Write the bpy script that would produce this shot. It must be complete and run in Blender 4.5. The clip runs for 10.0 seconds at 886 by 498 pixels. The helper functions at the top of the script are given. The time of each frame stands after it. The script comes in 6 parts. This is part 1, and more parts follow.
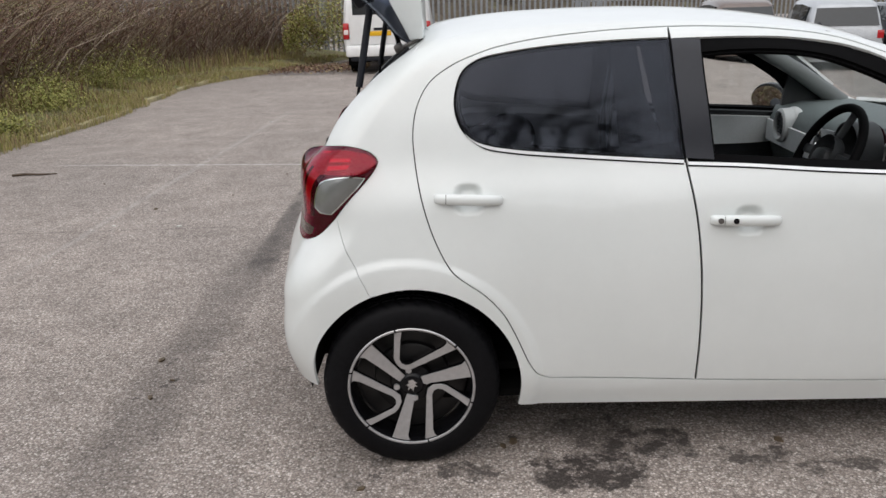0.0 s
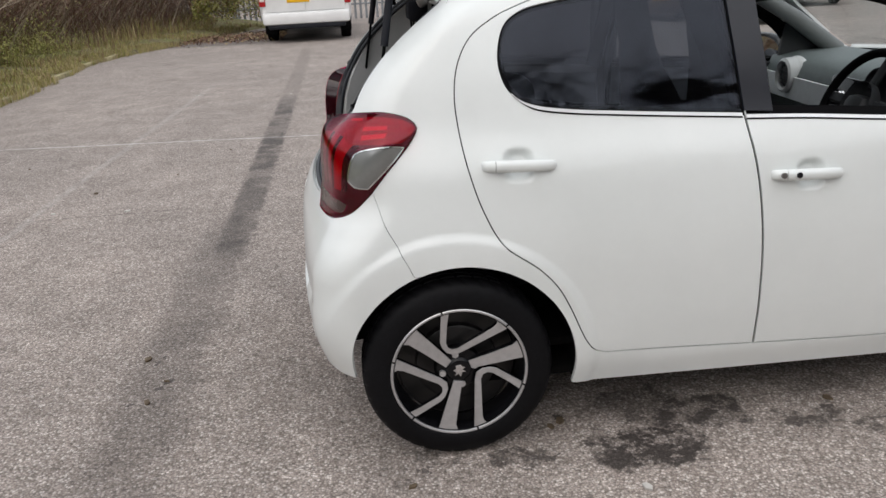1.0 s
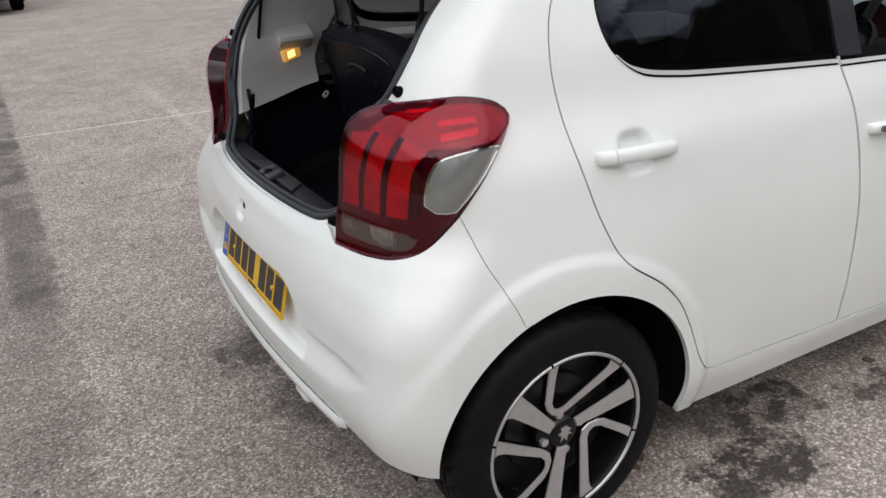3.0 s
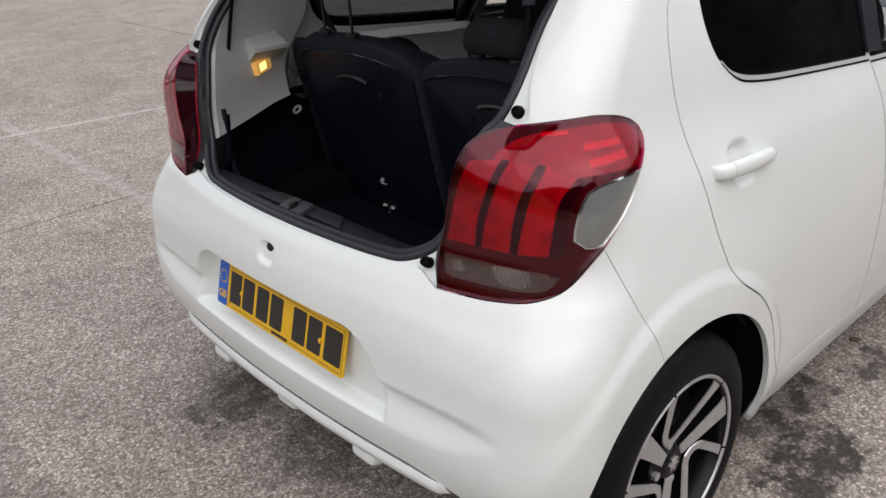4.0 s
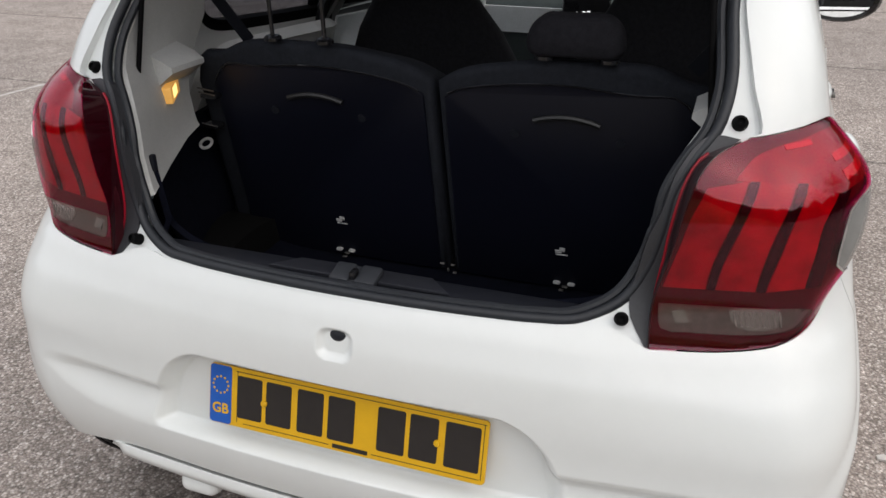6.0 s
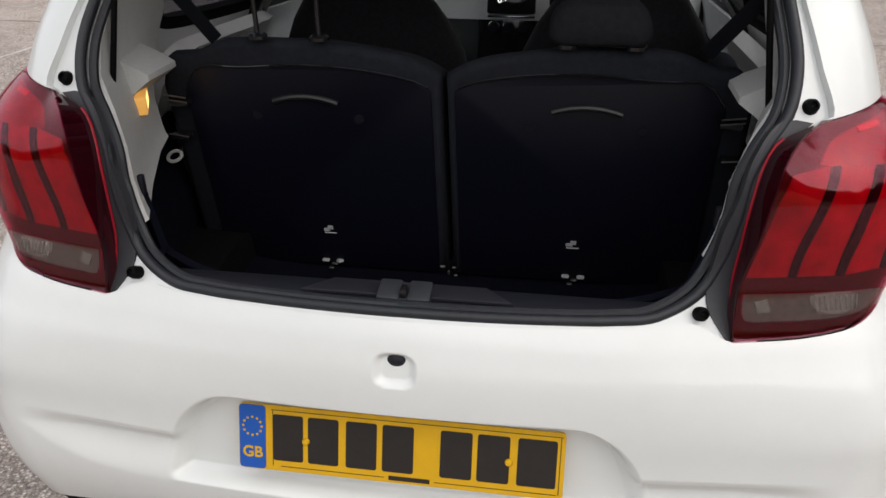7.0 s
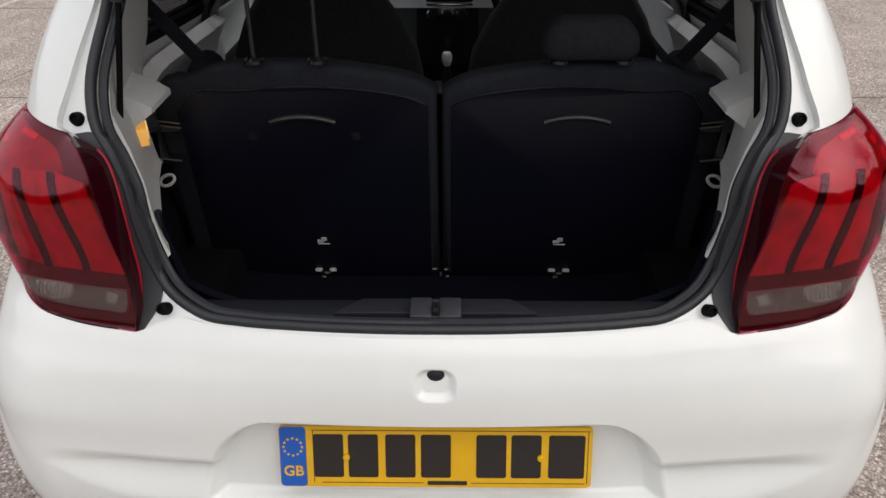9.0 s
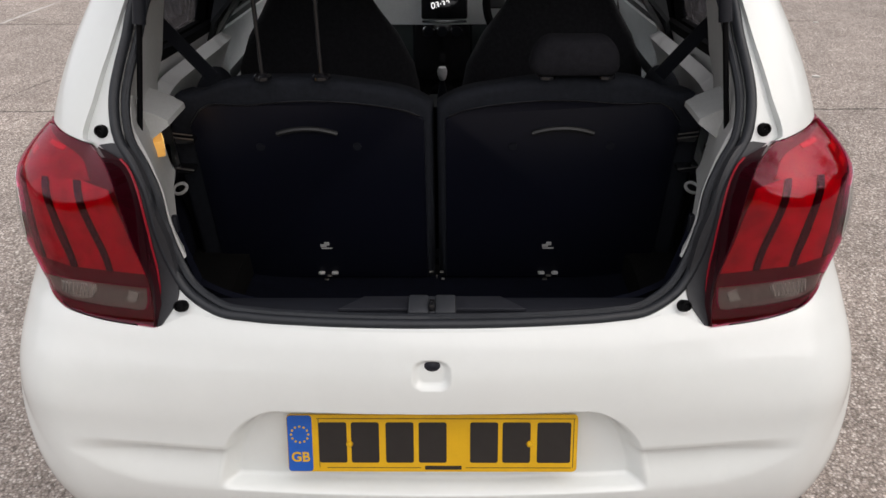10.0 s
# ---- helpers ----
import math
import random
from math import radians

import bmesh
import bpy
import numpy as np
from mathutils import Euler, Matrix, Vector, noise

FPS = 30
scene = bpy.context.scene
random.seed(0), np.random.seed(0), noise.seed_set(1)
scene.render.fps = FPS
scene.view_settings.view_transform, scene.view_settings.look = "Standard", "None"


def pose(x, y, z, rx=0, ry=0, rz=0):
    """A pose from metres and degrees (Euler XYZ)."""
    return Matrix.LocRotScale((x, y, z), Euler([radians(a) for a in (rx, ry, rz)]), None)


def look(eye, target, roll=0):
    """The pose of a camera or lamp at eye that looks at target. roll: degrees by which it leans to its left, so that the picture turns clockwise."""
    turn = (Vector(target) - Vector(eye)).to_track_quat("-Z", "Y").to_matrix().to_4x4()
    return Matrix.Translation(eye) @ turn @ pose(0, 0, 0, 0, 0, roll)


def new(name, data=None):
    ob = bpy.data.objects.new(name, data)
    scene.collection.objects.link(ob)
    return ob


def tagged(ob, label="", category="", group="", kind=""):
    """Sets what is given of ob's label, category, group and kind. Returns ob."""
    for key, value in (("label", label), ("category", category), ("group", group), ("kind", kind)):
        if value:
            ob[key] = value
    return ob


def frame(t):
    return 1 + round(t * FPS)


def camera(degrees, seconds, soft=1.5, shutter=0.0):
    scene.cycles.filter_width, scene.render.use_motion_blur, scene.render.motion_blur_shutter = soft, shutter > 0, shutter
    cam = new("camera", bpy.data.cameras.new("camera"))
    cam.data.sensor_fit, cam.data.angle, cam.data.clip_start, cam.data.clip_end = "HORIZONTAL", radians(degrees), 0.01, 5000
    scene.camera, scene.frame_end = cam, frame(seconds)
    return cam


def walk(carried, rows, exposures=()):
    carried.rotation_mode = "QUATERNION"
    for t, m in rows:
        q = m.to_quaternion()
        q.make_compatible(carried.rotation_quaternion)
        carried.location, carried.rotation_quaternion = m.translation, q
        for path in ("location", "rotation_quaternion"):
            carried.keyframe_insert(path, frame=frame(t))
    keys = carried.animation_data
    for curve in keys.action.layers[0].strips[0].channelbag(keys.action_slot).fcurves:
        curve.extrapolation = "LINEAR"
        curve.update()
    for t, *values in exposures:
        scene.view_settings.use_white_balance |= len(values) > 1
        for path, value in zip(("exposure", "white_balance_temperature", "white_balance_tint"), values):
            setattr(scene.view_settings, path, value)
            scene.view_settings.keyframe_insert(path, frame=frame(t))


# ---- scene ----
cam = camera(58.0, 10.0)
PATH = [
    (0, (0.13, -3.117, 1.469), (0.124, -1.207, 0.878), -1.8),
    (0.5, (-0.066, -3.017, 1.45), (0.017, -1.118, 0.829), -2.1),
    (1, (-0.245, -2.882, 1.433), (-0.046, -1.01, 0.759), -3.0),
    (1.5, (-0.411, -2.653, 1.417), (-0.079, -0.821, 0.684), -4.1),
    (2, (-0.56, -2.427, 1.394), (-0.066, -0.656, 0.606), -3.7),
    (2.5, (-0.747, -2.184, 1.406), (-0.067, -0.486, 0.598), -3.3),
    (2.7, (-0.81, -2.095, 1.381), (-0.052, -0.423, 0.585), -3.3),
    (3.8, (-1.157, -1.54, 1.41), (-0.001, -0.136, 0.576), -3.4),
    (4, (-1.225, -1.449, 1.413), (0.001, -0.105, 0.582), -2.8),
    (4.5, (-1.305, -1.21, 1.401), (0.064, -0.019, 0.561), -2.9),
    (5, (-1.331, -0.957, 1.406), (0.152, 0.076, 0.551), -2.6),
    (5.5, (-1.4, -0.735, 1.397), (0.207, 0.086, 0.534), -1.3),
    (7, (-1.379, -0.223, 1.386), (0.382, 0.054, 0.48), -0.3),
    (7.5, (-1.339, -0.115, 1.4), (0.423, 0.033, 0.466), -0.3),
    (8, (-1.335, -0.052, 1.436), (0.42, 0.005, 0.478), -0.1),
    (8.5, (-1.366, -0.034, 1.473), (0.378, -0.006, 0.495), 0.0),
    (9, (-1.413, -0.03, 1.495), (0.326, -0.001, 0.507), -0.3),
    (9.5, (-1.47, -0.032, 1.512), (0.276, -0.005, 0.536), -0.3),
    (10, (-1.517, -0.034, 1.531), (0.237, -0.013, 0.57), -0.4),
]
walk(cam, [(t, look(eye, target, roll)) for t, eye, target, roll in PATH], [(0.0, -0.06, 6500, 11), (2.5, 0.02, 6500, 11), (4.0, 0.06, 6560, 12), (5.5, 0.10, 6600, 12), (8.0, 0.22, 6850, 14), (10.0, 0.18, 6850, 14)])

# ---- overcast daylight ----
world = bpy.data.worlds.new("overcast_sky")
scene.world = world
world.use_nodes = True
wn, wl = world.node_tree.nodes, world.node_tree.links
wn.clear()
sky = wn.new("ShaderNodeTexSky")
sky.sky_type, sky.sun_disc = "NISHITA", False
sky.sun_elevation, sky.sun_rotation = radians(48), radians(200)
sky.air_density, sky.dust_density, sky.ozone_density = 1.0, 6.0, 1.0
grey = wn.new("ShaderNodeMixRGB")
grey.blend_type = "MIX"
grey.inputs[0].default_value = 0.82
grey.inputs[2].default_value = (7.15, 7.4, 7.75, 1)
back = wn.new("ShaderNodeBackground")
back.inputs[1].default_value = 0.135
wout = wn.new("ShaderNodeOutputWorld")
wl.new(sky.outputs[0], grey.inputs[1])
wl.new(grey.outputs[0], back.inputs[0])
wl.new(back.outputs[0], wout.inputs[0])

sun_data = bpy.data.lights.new("sun", "SUN")
sun_data.energy, sun_data.angle, sun_data.color = 1.8, radians(110), (1.0, .985, .965)
sun = new("sun", sun_data)
sun.matrix_world = look((-1.6, -4.6, 6.6), (0, 0, 0))
scene.view_settings.exposure = 0.0

# ---- materials ----
def shader(name):
    m = bpy.data.materials.new(name)
    m.use_nodes = True
    n, l = m.node_tree.nodes, m.node_tree.links
    return m, n, l, n["Principled BSDF"]


def set_in(b, **kw):
    names = dict(rough="Roughness", metal="Metallic", spec="Specular IOR Level", coat="Coat Weight", coat_rough="Coat Roughness", sheen="Sheen Weight", trans="Transmission Weight", ior="IOR", alpha="Alpha")
    for k, v in kw.items():
        b.inputs[names[k]].default_value = v


def noise_node(n, l, scale, detail=6, rough=.6, coords="Object"):
    tc = n.new("ShaderNodeTexCoord")
    t = n.new("ShaderNodeTexNoise")
    t.inputs["Scale"].default_value, t.inputs["Detail"].default_value, t.inputs["Roughness"].default_value = scale, detail, rough
    l.new(tc.outputs[coords], t.inputs["Vector"])
    return t


def ramp(n, l, src, stops):
    r = n.new("ShaderNodeValToRGB")
    while len(r.color_ramp.elements) < len(stops):
        r.color_ramp.elements.new(.5)
    for e, (p, c) in zip(r.color_ramp.elements, stops):
        e.position = p
        e.color = (c, c, c, 1) if isinstance(c, (int, float)) else (*c, 1)
    l.new(src, r.inputs[0])
    return r


def bump(n, l, src, b, strength, dist):
    k = n.new("ShaderNodeBump")
    k.inputs["Strength"].default_value, k.inputs["Distance"].default_value = strength, dist
    l.new(src, k.inputs["Height"])
    l.new(k.outputs[0], b.inputs["Normal"])
    return k


def mix(n, l, fac, a, b, mode="MIX"):
    k = n.new("ShaderNodeMixRGB")
    k.blend_type = mode
    for i, v in ((0, fac), (1, a), (2, b)):
        if isinstance(v, (int, float)):
            k.inputs[i].default_value = v if i == 0 else (v, v, v, 1)
        elif isinstance(v, tuple):
            k.inputs[i].default_value = (*v, 1)
        else:
            l.new(v, k.inputs[i])
    return k.outputs[0]


def plain(name, col, rough=.5, grain=0.0, scale=40, vary=.12, bumps=0.0, dist=.001, **kw):
    """A surface of one colour with mottling at two scales and a fine relief."""
    m, n, l, b = shader(name)
    lo, hi = tuple(c * (1 - vary) for c in col), tuple(min(1, c * (1 + vary)) for c in col)
    a, f = noise_node(n, l, scale), noise_node(n, l, scale * .12, 3)
    fine = ramp(n, l, a.outputs[0], [(.3, lo), (.7, hi)])
    broad = ramp(n, l, f.outputs[0], [(.3, 1 - vary), (.7, 1.0)])
    l.new(mix(n, l, 1.0, fine.outputs[0], broad.outputs[0], "MULTIPLY"), b.inputs["Base Color"])
    set_in(b, rough=rough, **kw)
    if bumps:
        bump(n, l, a.outputs[0], b, bumps, dist)
    return m


def gloss(n, l, base):
    """How strongly a clear face reflects: base head on, all at a glance."""
    lw, p, k = n.new("ShaderNodeLayerWeight"), n.new("ShaderNodeMath"), n.new("ShaderNodeMath")
    lw.inputs[0].default_value = .5
    p.operation, p.inputs[1].default_value = "POWER", 5.0
    k.operation, k.inputs[1].default_value, k.inputs[2].default_value = "MULTIPLY_ADD", 1 - base, base
    l.new(lw.outputs["Facing"], p.inputs[0]), l.new(p.outputs[0], k.inputs[0])
    return k.outputs[0]


def pane(name, tint, gloss_rough=.0, ior=1.5, sheen=(.8, .8, .8)):
    """Thin glass: coloured see-through with a clear reflection."""
    m, n, l, b = shader(name)
    n.remove(b)
    tr, gl, mx = n.new("ShaderNodeBsdfTransparent"), n.new("ShaderNodeBsdfGlossy"), n.new("ShaderNodeMixShader")
    tr.inputs[0].default_value = (*[c ** .5 for c in tint], 1)
    gl.inputs["Roughness"].default_value = gloss_rough
    gl.inputs["Color"].default_value = (*sheen, 1)
    l.new(gloss(n, l, ((ior - 1) / (ior + 1)) ** 2), mx.inputs[0]), l.new(tr.outputs[0], mx.inputs[1]), l.new(gl.outputs[0], mx.inputs[2])
    l.new(mx.outputs[0], n["Material Output"].inputs[0])
    return m


def paint_white():
    m, n, l, b = shader("white_car_paint")
    dirt = noise_node(n, l, 2.2, 8, .7)
    r = ramp(n, l, dirt.outputs[0], [(.35, (.716, .748, .738)), (.7, (.764, .795, .786))])
    l.new(r.outputs[0], b.inputs["Base Color"])
    peel = noise_node(n, l, 160, 2)
    bump(n, l, peel.outputs[0], b, .02, .0006)
    set_in(b, rough=.38, coat=.75, coat_rough=.05, spec=.45)
    return m


PAINT = paint_white()
BLACK_GLOSS = plain("gloss_black_trim", (.012, .012, .014), .12)
BLACK_PLASTIC = plain("black_grained_plastic", (.0095, .011, .0165), .55, spec=.3, scale=300, bumps=.3, dist=.0006)
RUBBER = plain("black_rubber", (.0035, .0035, .004), .65, scale=120, bumps=.2, spec=.07)
TYRE = plain("black_tyre_rubber", (.0060, .0060, .0072), .55, scale=70, vary=.25, bumps=.2, spec=.13)
SEAL = plain("dark_grey_rubber_seal", (.0165, .0195, .025), .5, scale=90, vary=.2, bumps=.15)
CARPET = plain("black_boot_carpet", (.0045, .0055, .0115), .95, spec=.08, scale=500, vary=.4, bumps=.6, dist=.002)
FABRIC = plain("black_seat_fabric", (.0195, .0220, .0285), .9, spec=.12, scale=700, vary=.3, bumps=.5, dist=.001)
# slightly darker copy of the seat fabric, for shade on the head restraints
FABRIC_SHADED = plain("shaded_black_fabric", (.018, .018, .022), .9, spec=.1, scale=700, vary=.3, bumps=.5, dist=.001)
FABRIC_SOFT = plain("charcoal_seat_fabric", (.042, .042, .047), .9, spec=.15, scale=700, vary=.3, bumps=.5, dist=.001)
SEAT_SHELL = plain("black_seat_back_board", (.0044, .0052, .0112), .42, spec=.25, scale=350, bumps=.3, dist=.0006)
GREY_TRIM = plain("light_grey_pillar_trim", (.54, .55, .54), .6, scale=220, vary=.05, bumps=.15, dist=.0006)
ROOF_CLOTH = plain("pale_grey_roof_cloth", (.76, .765, .76), .9, scale=400, vary=.06, bumps=.2, dist=.0006)
PALE_DASH = plain("pale_grey_dashboard_plastic", (.80, .83, .84), .5, scale=200, vary=.06)
DARK_DASH = plain("charcoal_dashboard_plastic", (.03, .033, .036), .5, scale=260, bumps=.3, dist=.0006)
CHROME = plain("bright_chrome", (.75, .76, .78), .12, metal=1.0)
ALLOY = plain("machined_grey_alloy", (.56, .56, .57), .36, metal=.7, scale=60, vary=.08)
ALLOY_BLACK = plain("black_painted_alloy", (.005, .005, .006), .25, spec=.25)
STEEL = plain("dull_brake_steel", (.20, .19, .18), .45, metal=.8)
TINTED = pane("privacy_glass", (.13, .137, .155), .05, 1.44, (.74, .80, .95))
CLEAR = pane("clear_car_glass", (.90, .93, .92), .0, 1.45)
PILLAR_BLACK = plain("satin_dark_grey_pillar_cover", (.011, .0125, .019), .40, scale=80, vary=.06)
FRAME_BLACK = plain("matt_black_window_frame", (.0045, .0045, .005), .7, spec=.06)
UNDER = plain("black_underbody", (.005, .005, .005), .9, spec=.1)

# ---- shape of the car body: x forward from the rear axle, y to the left, z up from the ground ----
def spline(xs, ys):
    """A natural cubic through the knots, held level slopes beyond the ends."""
    xs, ys = np.array(xs, float), np.array(ys, float)
    n, h = len(xs), np.diff(xs)
    a, b = np.eye(n), np.zeros(n)
    for i in range(1, n - 1):
        a[i, i - 1:i + 2] = h[i - 1], 2 * (h[i - 1] + h[i]), h[i]
        b[i] = 6 * ((ys[i + 1] - ys[i]) / h[i] - (ys[i] - ys[i - 1]) / h[i - 1])
    m = np.linalg.solve(a, b)

    def f(x):
        x = np.clip(np.asarray(x, float), xs[0], xs[-1])
        i = np.clip(np.searchsorted(xs, x) - 1, 0, n - 2)
        p, q = xs[i + 1] - x, x - xs[i]
        return (m[i] * p ** 3 + m[i + 1] * q ** 3) / (6 * h[i]) + (ys[i] / h[i] - m[i] * h[i] / 6) * p + (ys[i + 1] / h[i] - m[i + 1] * h[i] / 6) * q
    return f


def step(a, b, x):
    k = np.clip((x - a) / (b - a), 0, 1)
    return k * k * (3 - 2 * k)


FLANK = spline((.10, .20, .28, .38, .52, .66, .80, .90, .98, 1.10, 1.25, 1.36, 1.48), (.735, .764, .788, .799, .804, .802, .785, .762, .728, .694, .640, .594, .530))
REAR = spline((.14, .22, .30, .36, .44, .55, .63, .672, .690, .71, .733, .745, .76, .90, 1.04, 1.13, 1.22, 1.30, 1.37, 1.50), (.36, .40, .426, .446, .457, .4475, .4435, .4385, .4340, .4260, .4160, .4085, .3955, .352, .310, .252, .162, .060, -.045, -.22))
NOSE = spline((.10, .20, .35, .50, .65, .80, .95, 1.1), (2.86, 2.95, 3.0, 3.01, 2.99, 2.92, 2.8, 2.6))
TOP = spline((-.40, -.1, .05, .25, .45, .75, 1.0, 1.3, 1.5, 1.8, 2.12, 2.3, 2.6, 2.85, 3.05), (1.20, 1.343, 1.387, 1.420, 1.434, 1.439, 1.431, 1.399, 1.355, 1.225, 1.03, .985, .925, .84, .70))
ROUND = spline((.1, .3, .5, .7, .8, 1.0, 1.2, 1.45), (.18, .155, .12, .12, .125, .10, .09, .08))


FIELD_HALF = spline((.44, .485, .525, .551, .575, .60, .612, .625, .64), (.380, .374, .362, .350, .332, .302, .278, .240, .18))


def recess(y, z):
    """How deep the number plate's field, the swage beside it and the catch's dimple lie in the rear bumper."""
    y = np.abs(y)
    half = FIELD_HALF(z)
    field = step(half + .016, half - .022, y) * step(.436, .452, z) * step(.617, .604, z)
    lip = np.interp(y, (.30, .45, .54, .61, .665), (.428, .430, .438, .460, .492))
    swage = step(half - .02, half + .02, y) * step(.69, .50, y) * step(.534, .502, z) * step(lip, .505, z)
    catch = step(1.0, .6, (np.abs(y / .035) ** 3 + np.abs((z - .690) / .027) ** 3) ** (1 / 3))
    return .037 * field + .019 * swage + .011 * catch


def flank(x, z):
    w = FLANK(z) - (.02 + .03 * step(.62, .85, z)) * np.clip(.5 - x, 0, 2) ** 2 - .045 * np.clip(x - 1.6, 0, 3) ** 2
    for axle in (0.0, 2.34):
        r = np.hypot(x - axle, z - .29)
        w = w + .009 * step(.436, .402, r) * step(.2, .3, r)
    for cx, cz in ((.205, .893), (1.055, .808)):         # finger dishes behind the handles
        w = w - .020 * step(1.0, .38, (np.abs((x - cx) / .050) ** 3 + np.abs((z - cz) / .050) ** 3) ** (1 / 3))
    w = w - .003 * step(.42, .33, z) * step(.26, .31, z) * step(.40, .70, x) * step(1.85, 1.7, x)
    return w + .022 * step(1.9, 2.2, x) * step(1.0, .9, z)


def rear(y, z):
    return REAR(z) - (.105 + .085 * step(.58, .76, z)) * y * y - recess(y, z)


def inside(x, y, z, off=0.0):
    """Below zero inside the body, which off metres make thinner all round."""
    a = np.abs(y) - flank(x, z)
    b = -x - rear(y, z)
    c = x - (NOSE(z) - .42 * y * y - .35 * y ** 4)
    r = ROUND(z)
    r = np.where(x > 1.2, .16, r)
    b = np.maximum(b, c)
    side = np.hypot(np.maximum(a + r, 0), np.maximum(b + r, 0)) + np.minimum(np.maximum(a + r, b + r), 0) - r
    t = (z - TOP(x) + .16 * y * y) * .93
    r = .06
    return np.hypot(np.maximum(side + r, 0), np.maximum(t + r, 0)) + np.minimum(np.maximum(side + r, t + r), 0) - r + off


SPLIT, REACH = .30, .80   # the girth runs straight ahead of x = SPLIT, and round the tail behind it


def girth(u, z, off=0.0):
    """The right-hand skin at u metres along the girth (0 at x = SPLIT, growing forward) and height z."""
    u, z = np.asarray(u, float), np.asarray(z, float)
    ang = np.clip(-u, 0, None) / REACH
    dx, dy = -np.sin(ang), -np.cos(ang)
    ox = SPLIT + np.clip(u, 0, None)
    lo, hi = np.zeros_like(ox), np.full_like(ox, 1.4)
    for _ in range(34):
        mid = (lo + hi) / 2
        out = inside(ox + mid * dx, mid * dy, z, off) > 0
        lo, hi = np.where(out, lo, mid), np.where(out, mid, hi)
    return np.stack([ox + lo * dx, lo * dy, z + 0 * ox], -1)


def unroll(x, y):
    """The girth's u of a place on the right-hand skin."""
    x, y = np.asarray(x, float), np.asarray(y, float)
    return np.where(x > SPLIT, x - SPLIT, -REACH * np.arctan2(SPLIT - x, -y))


def lid(x, y, off=0.0):
    """The top skin (roof, screen, bonnet) over x, y."""
    x, y = np.asarray(x, float), np.asarray(y, float)
    lo, hi = np.full_like(x, .5), np.full_like(x, 1.7)
    for _ in range(34):
        mid = (lo + hi) / 2
        out = inside(x, y, mid, off) > 0
        lo, hi = np.where(out, lo, mid), np.where(out, mid, hi)
    return np.stack([x, y, lo], -1)


# ---- mesh helpers ----
def link(name, me, material, parent=None, label=""):
    ob = new(name, me)
    for m in material if isinstance(material, (list, tuple)) else [material]:
        me.materials.append(m)
    if parent is not None:
        ob.parent = parent
    if label:
        ob["label"] = label
    return ob


def part(name, bm, material, parent=None, label="", smooth=True, angle=38):
    me = bpy.data.meshes.new(name)
    bmesh.ops.recalc_face_normals(bm, faces=bm.faces)
    for f in bm.faces:
        f.smooth = smooth
    for e in bm.edges:
        if len(e.link_faces) == 2 and e.calc_face_angle(0) > radians(angle):
            e.smooth = False
    bm.to_mesh(me)
    bm.free()
    return link(name, me, material, parent, label)


def thing(name, label, category, m=None, group="", kind=""):
    ob = new(name)
    ob.empty_display_size = .1
    if m is not None:
        ob.matrix_world = m
    return tagged(ob, label, category, group, kind)


def box(bm, size, at=(0, 0, 0), bev=0.0, rot=(0, 0, 0), seg=2):
    """Adds a bevelled box of that size at a place."""
    r = bmesh.ops.create_cube(bm, size=1.0, matrix=pose(*at, *rot) @ Matrix.Diagonal((*size, 1)))
    if bev:
        es = list({e for v in r["verts"] for e in v.link_edges})
        bmesh.ops.bevel(bm, geom=es, offset=min(bev, min(size) * .45), segments=seg, affect="EDGES", profile=.5)
    return bm


def boxes(*items):
    bm = bmesh.new()
    for it in items:
        box(bm, *it)
    return bm


def rod(bm, a, b, r, n=12, r2=None):
    a, b = Vector(a), Vector(b)
    d = b - a
    m = Matrix.Translation((a + b) / 2) @ d.to_track_quat("Z", "Y").to_matrix().to_4x4()
    bmesh.ops.create_cone(bm, cap_ends=True, segments=n, radius1=r, radius2=r if r2 is None else r2, depth=d.length, matrix=m)
    return bm


def rods(*items):
    bm = bmesh.new()
    for it in items:
        rod(bm, *it)
    return bm


def tube(bm, pts, r, n=8, closed=False):
    """A round tube along points; r may be a number or a list."""
    pts = [Vector(p) for p in pts]
    rs = r if isinstance(r, (list, tuple)) else [r] * len(pts)
    rings, up = [], None
    k = len(pts)
    for i, p in enumerate(pts):
        a = pts[(i - 1) % k] if closed else pts[max(i - 1, 0)]
        b = pts[(i + 1) % k] if closed else pts[min(i + 1, k - 1)]
        d = (b - a).normalized()
        if up is None:
            up = d.orthogonal().normalized()
        up = (up - d * up.dot(d)).normalized()
        side = d.cross(up)
        rings.append([bm.verts.new(p + rs[i] * (math.cos(2 * math.pi * j / n) * up + math.sin(2 * math.pi * j / n) * side)) for j in range(n)])
    for i in range(k if closed else k - 1):
        ra, rb = rings[i], rings[(i + 1) % k]
        for j in range(n):
            bm.faces.new((ra[j], ra[(j + 1) % n], rb[(j + 1) % n], rb[j]))
    if not closed:
        bm.faces.new(rings[0][::-1]), bm.faces.new(rings[-1])
    return bm


def lathe(bm, prof, n=48, m=Matrix.Identity(4), closed=False):
    """Turns (radius, along) pairs round the local y axis."""
    rings = []
    for r, a in prof:
        rings.append([bm.verts.new(m @ Vector((r * math.cos(2 * math.pi * j / n), a, r * math.sin(2 * math.pi * j / n)))) for j in range(n)])
    k = len(rings)
    for i in range(k if closed else k - 1):
        ra, rb = rings[i], rings[(i + 1) % k]
        for j in range(n):
            bm.faces.new((ra[j], ra[(j + 1) % n], rb[(j + 1) % n], rb[j]))
    return bm


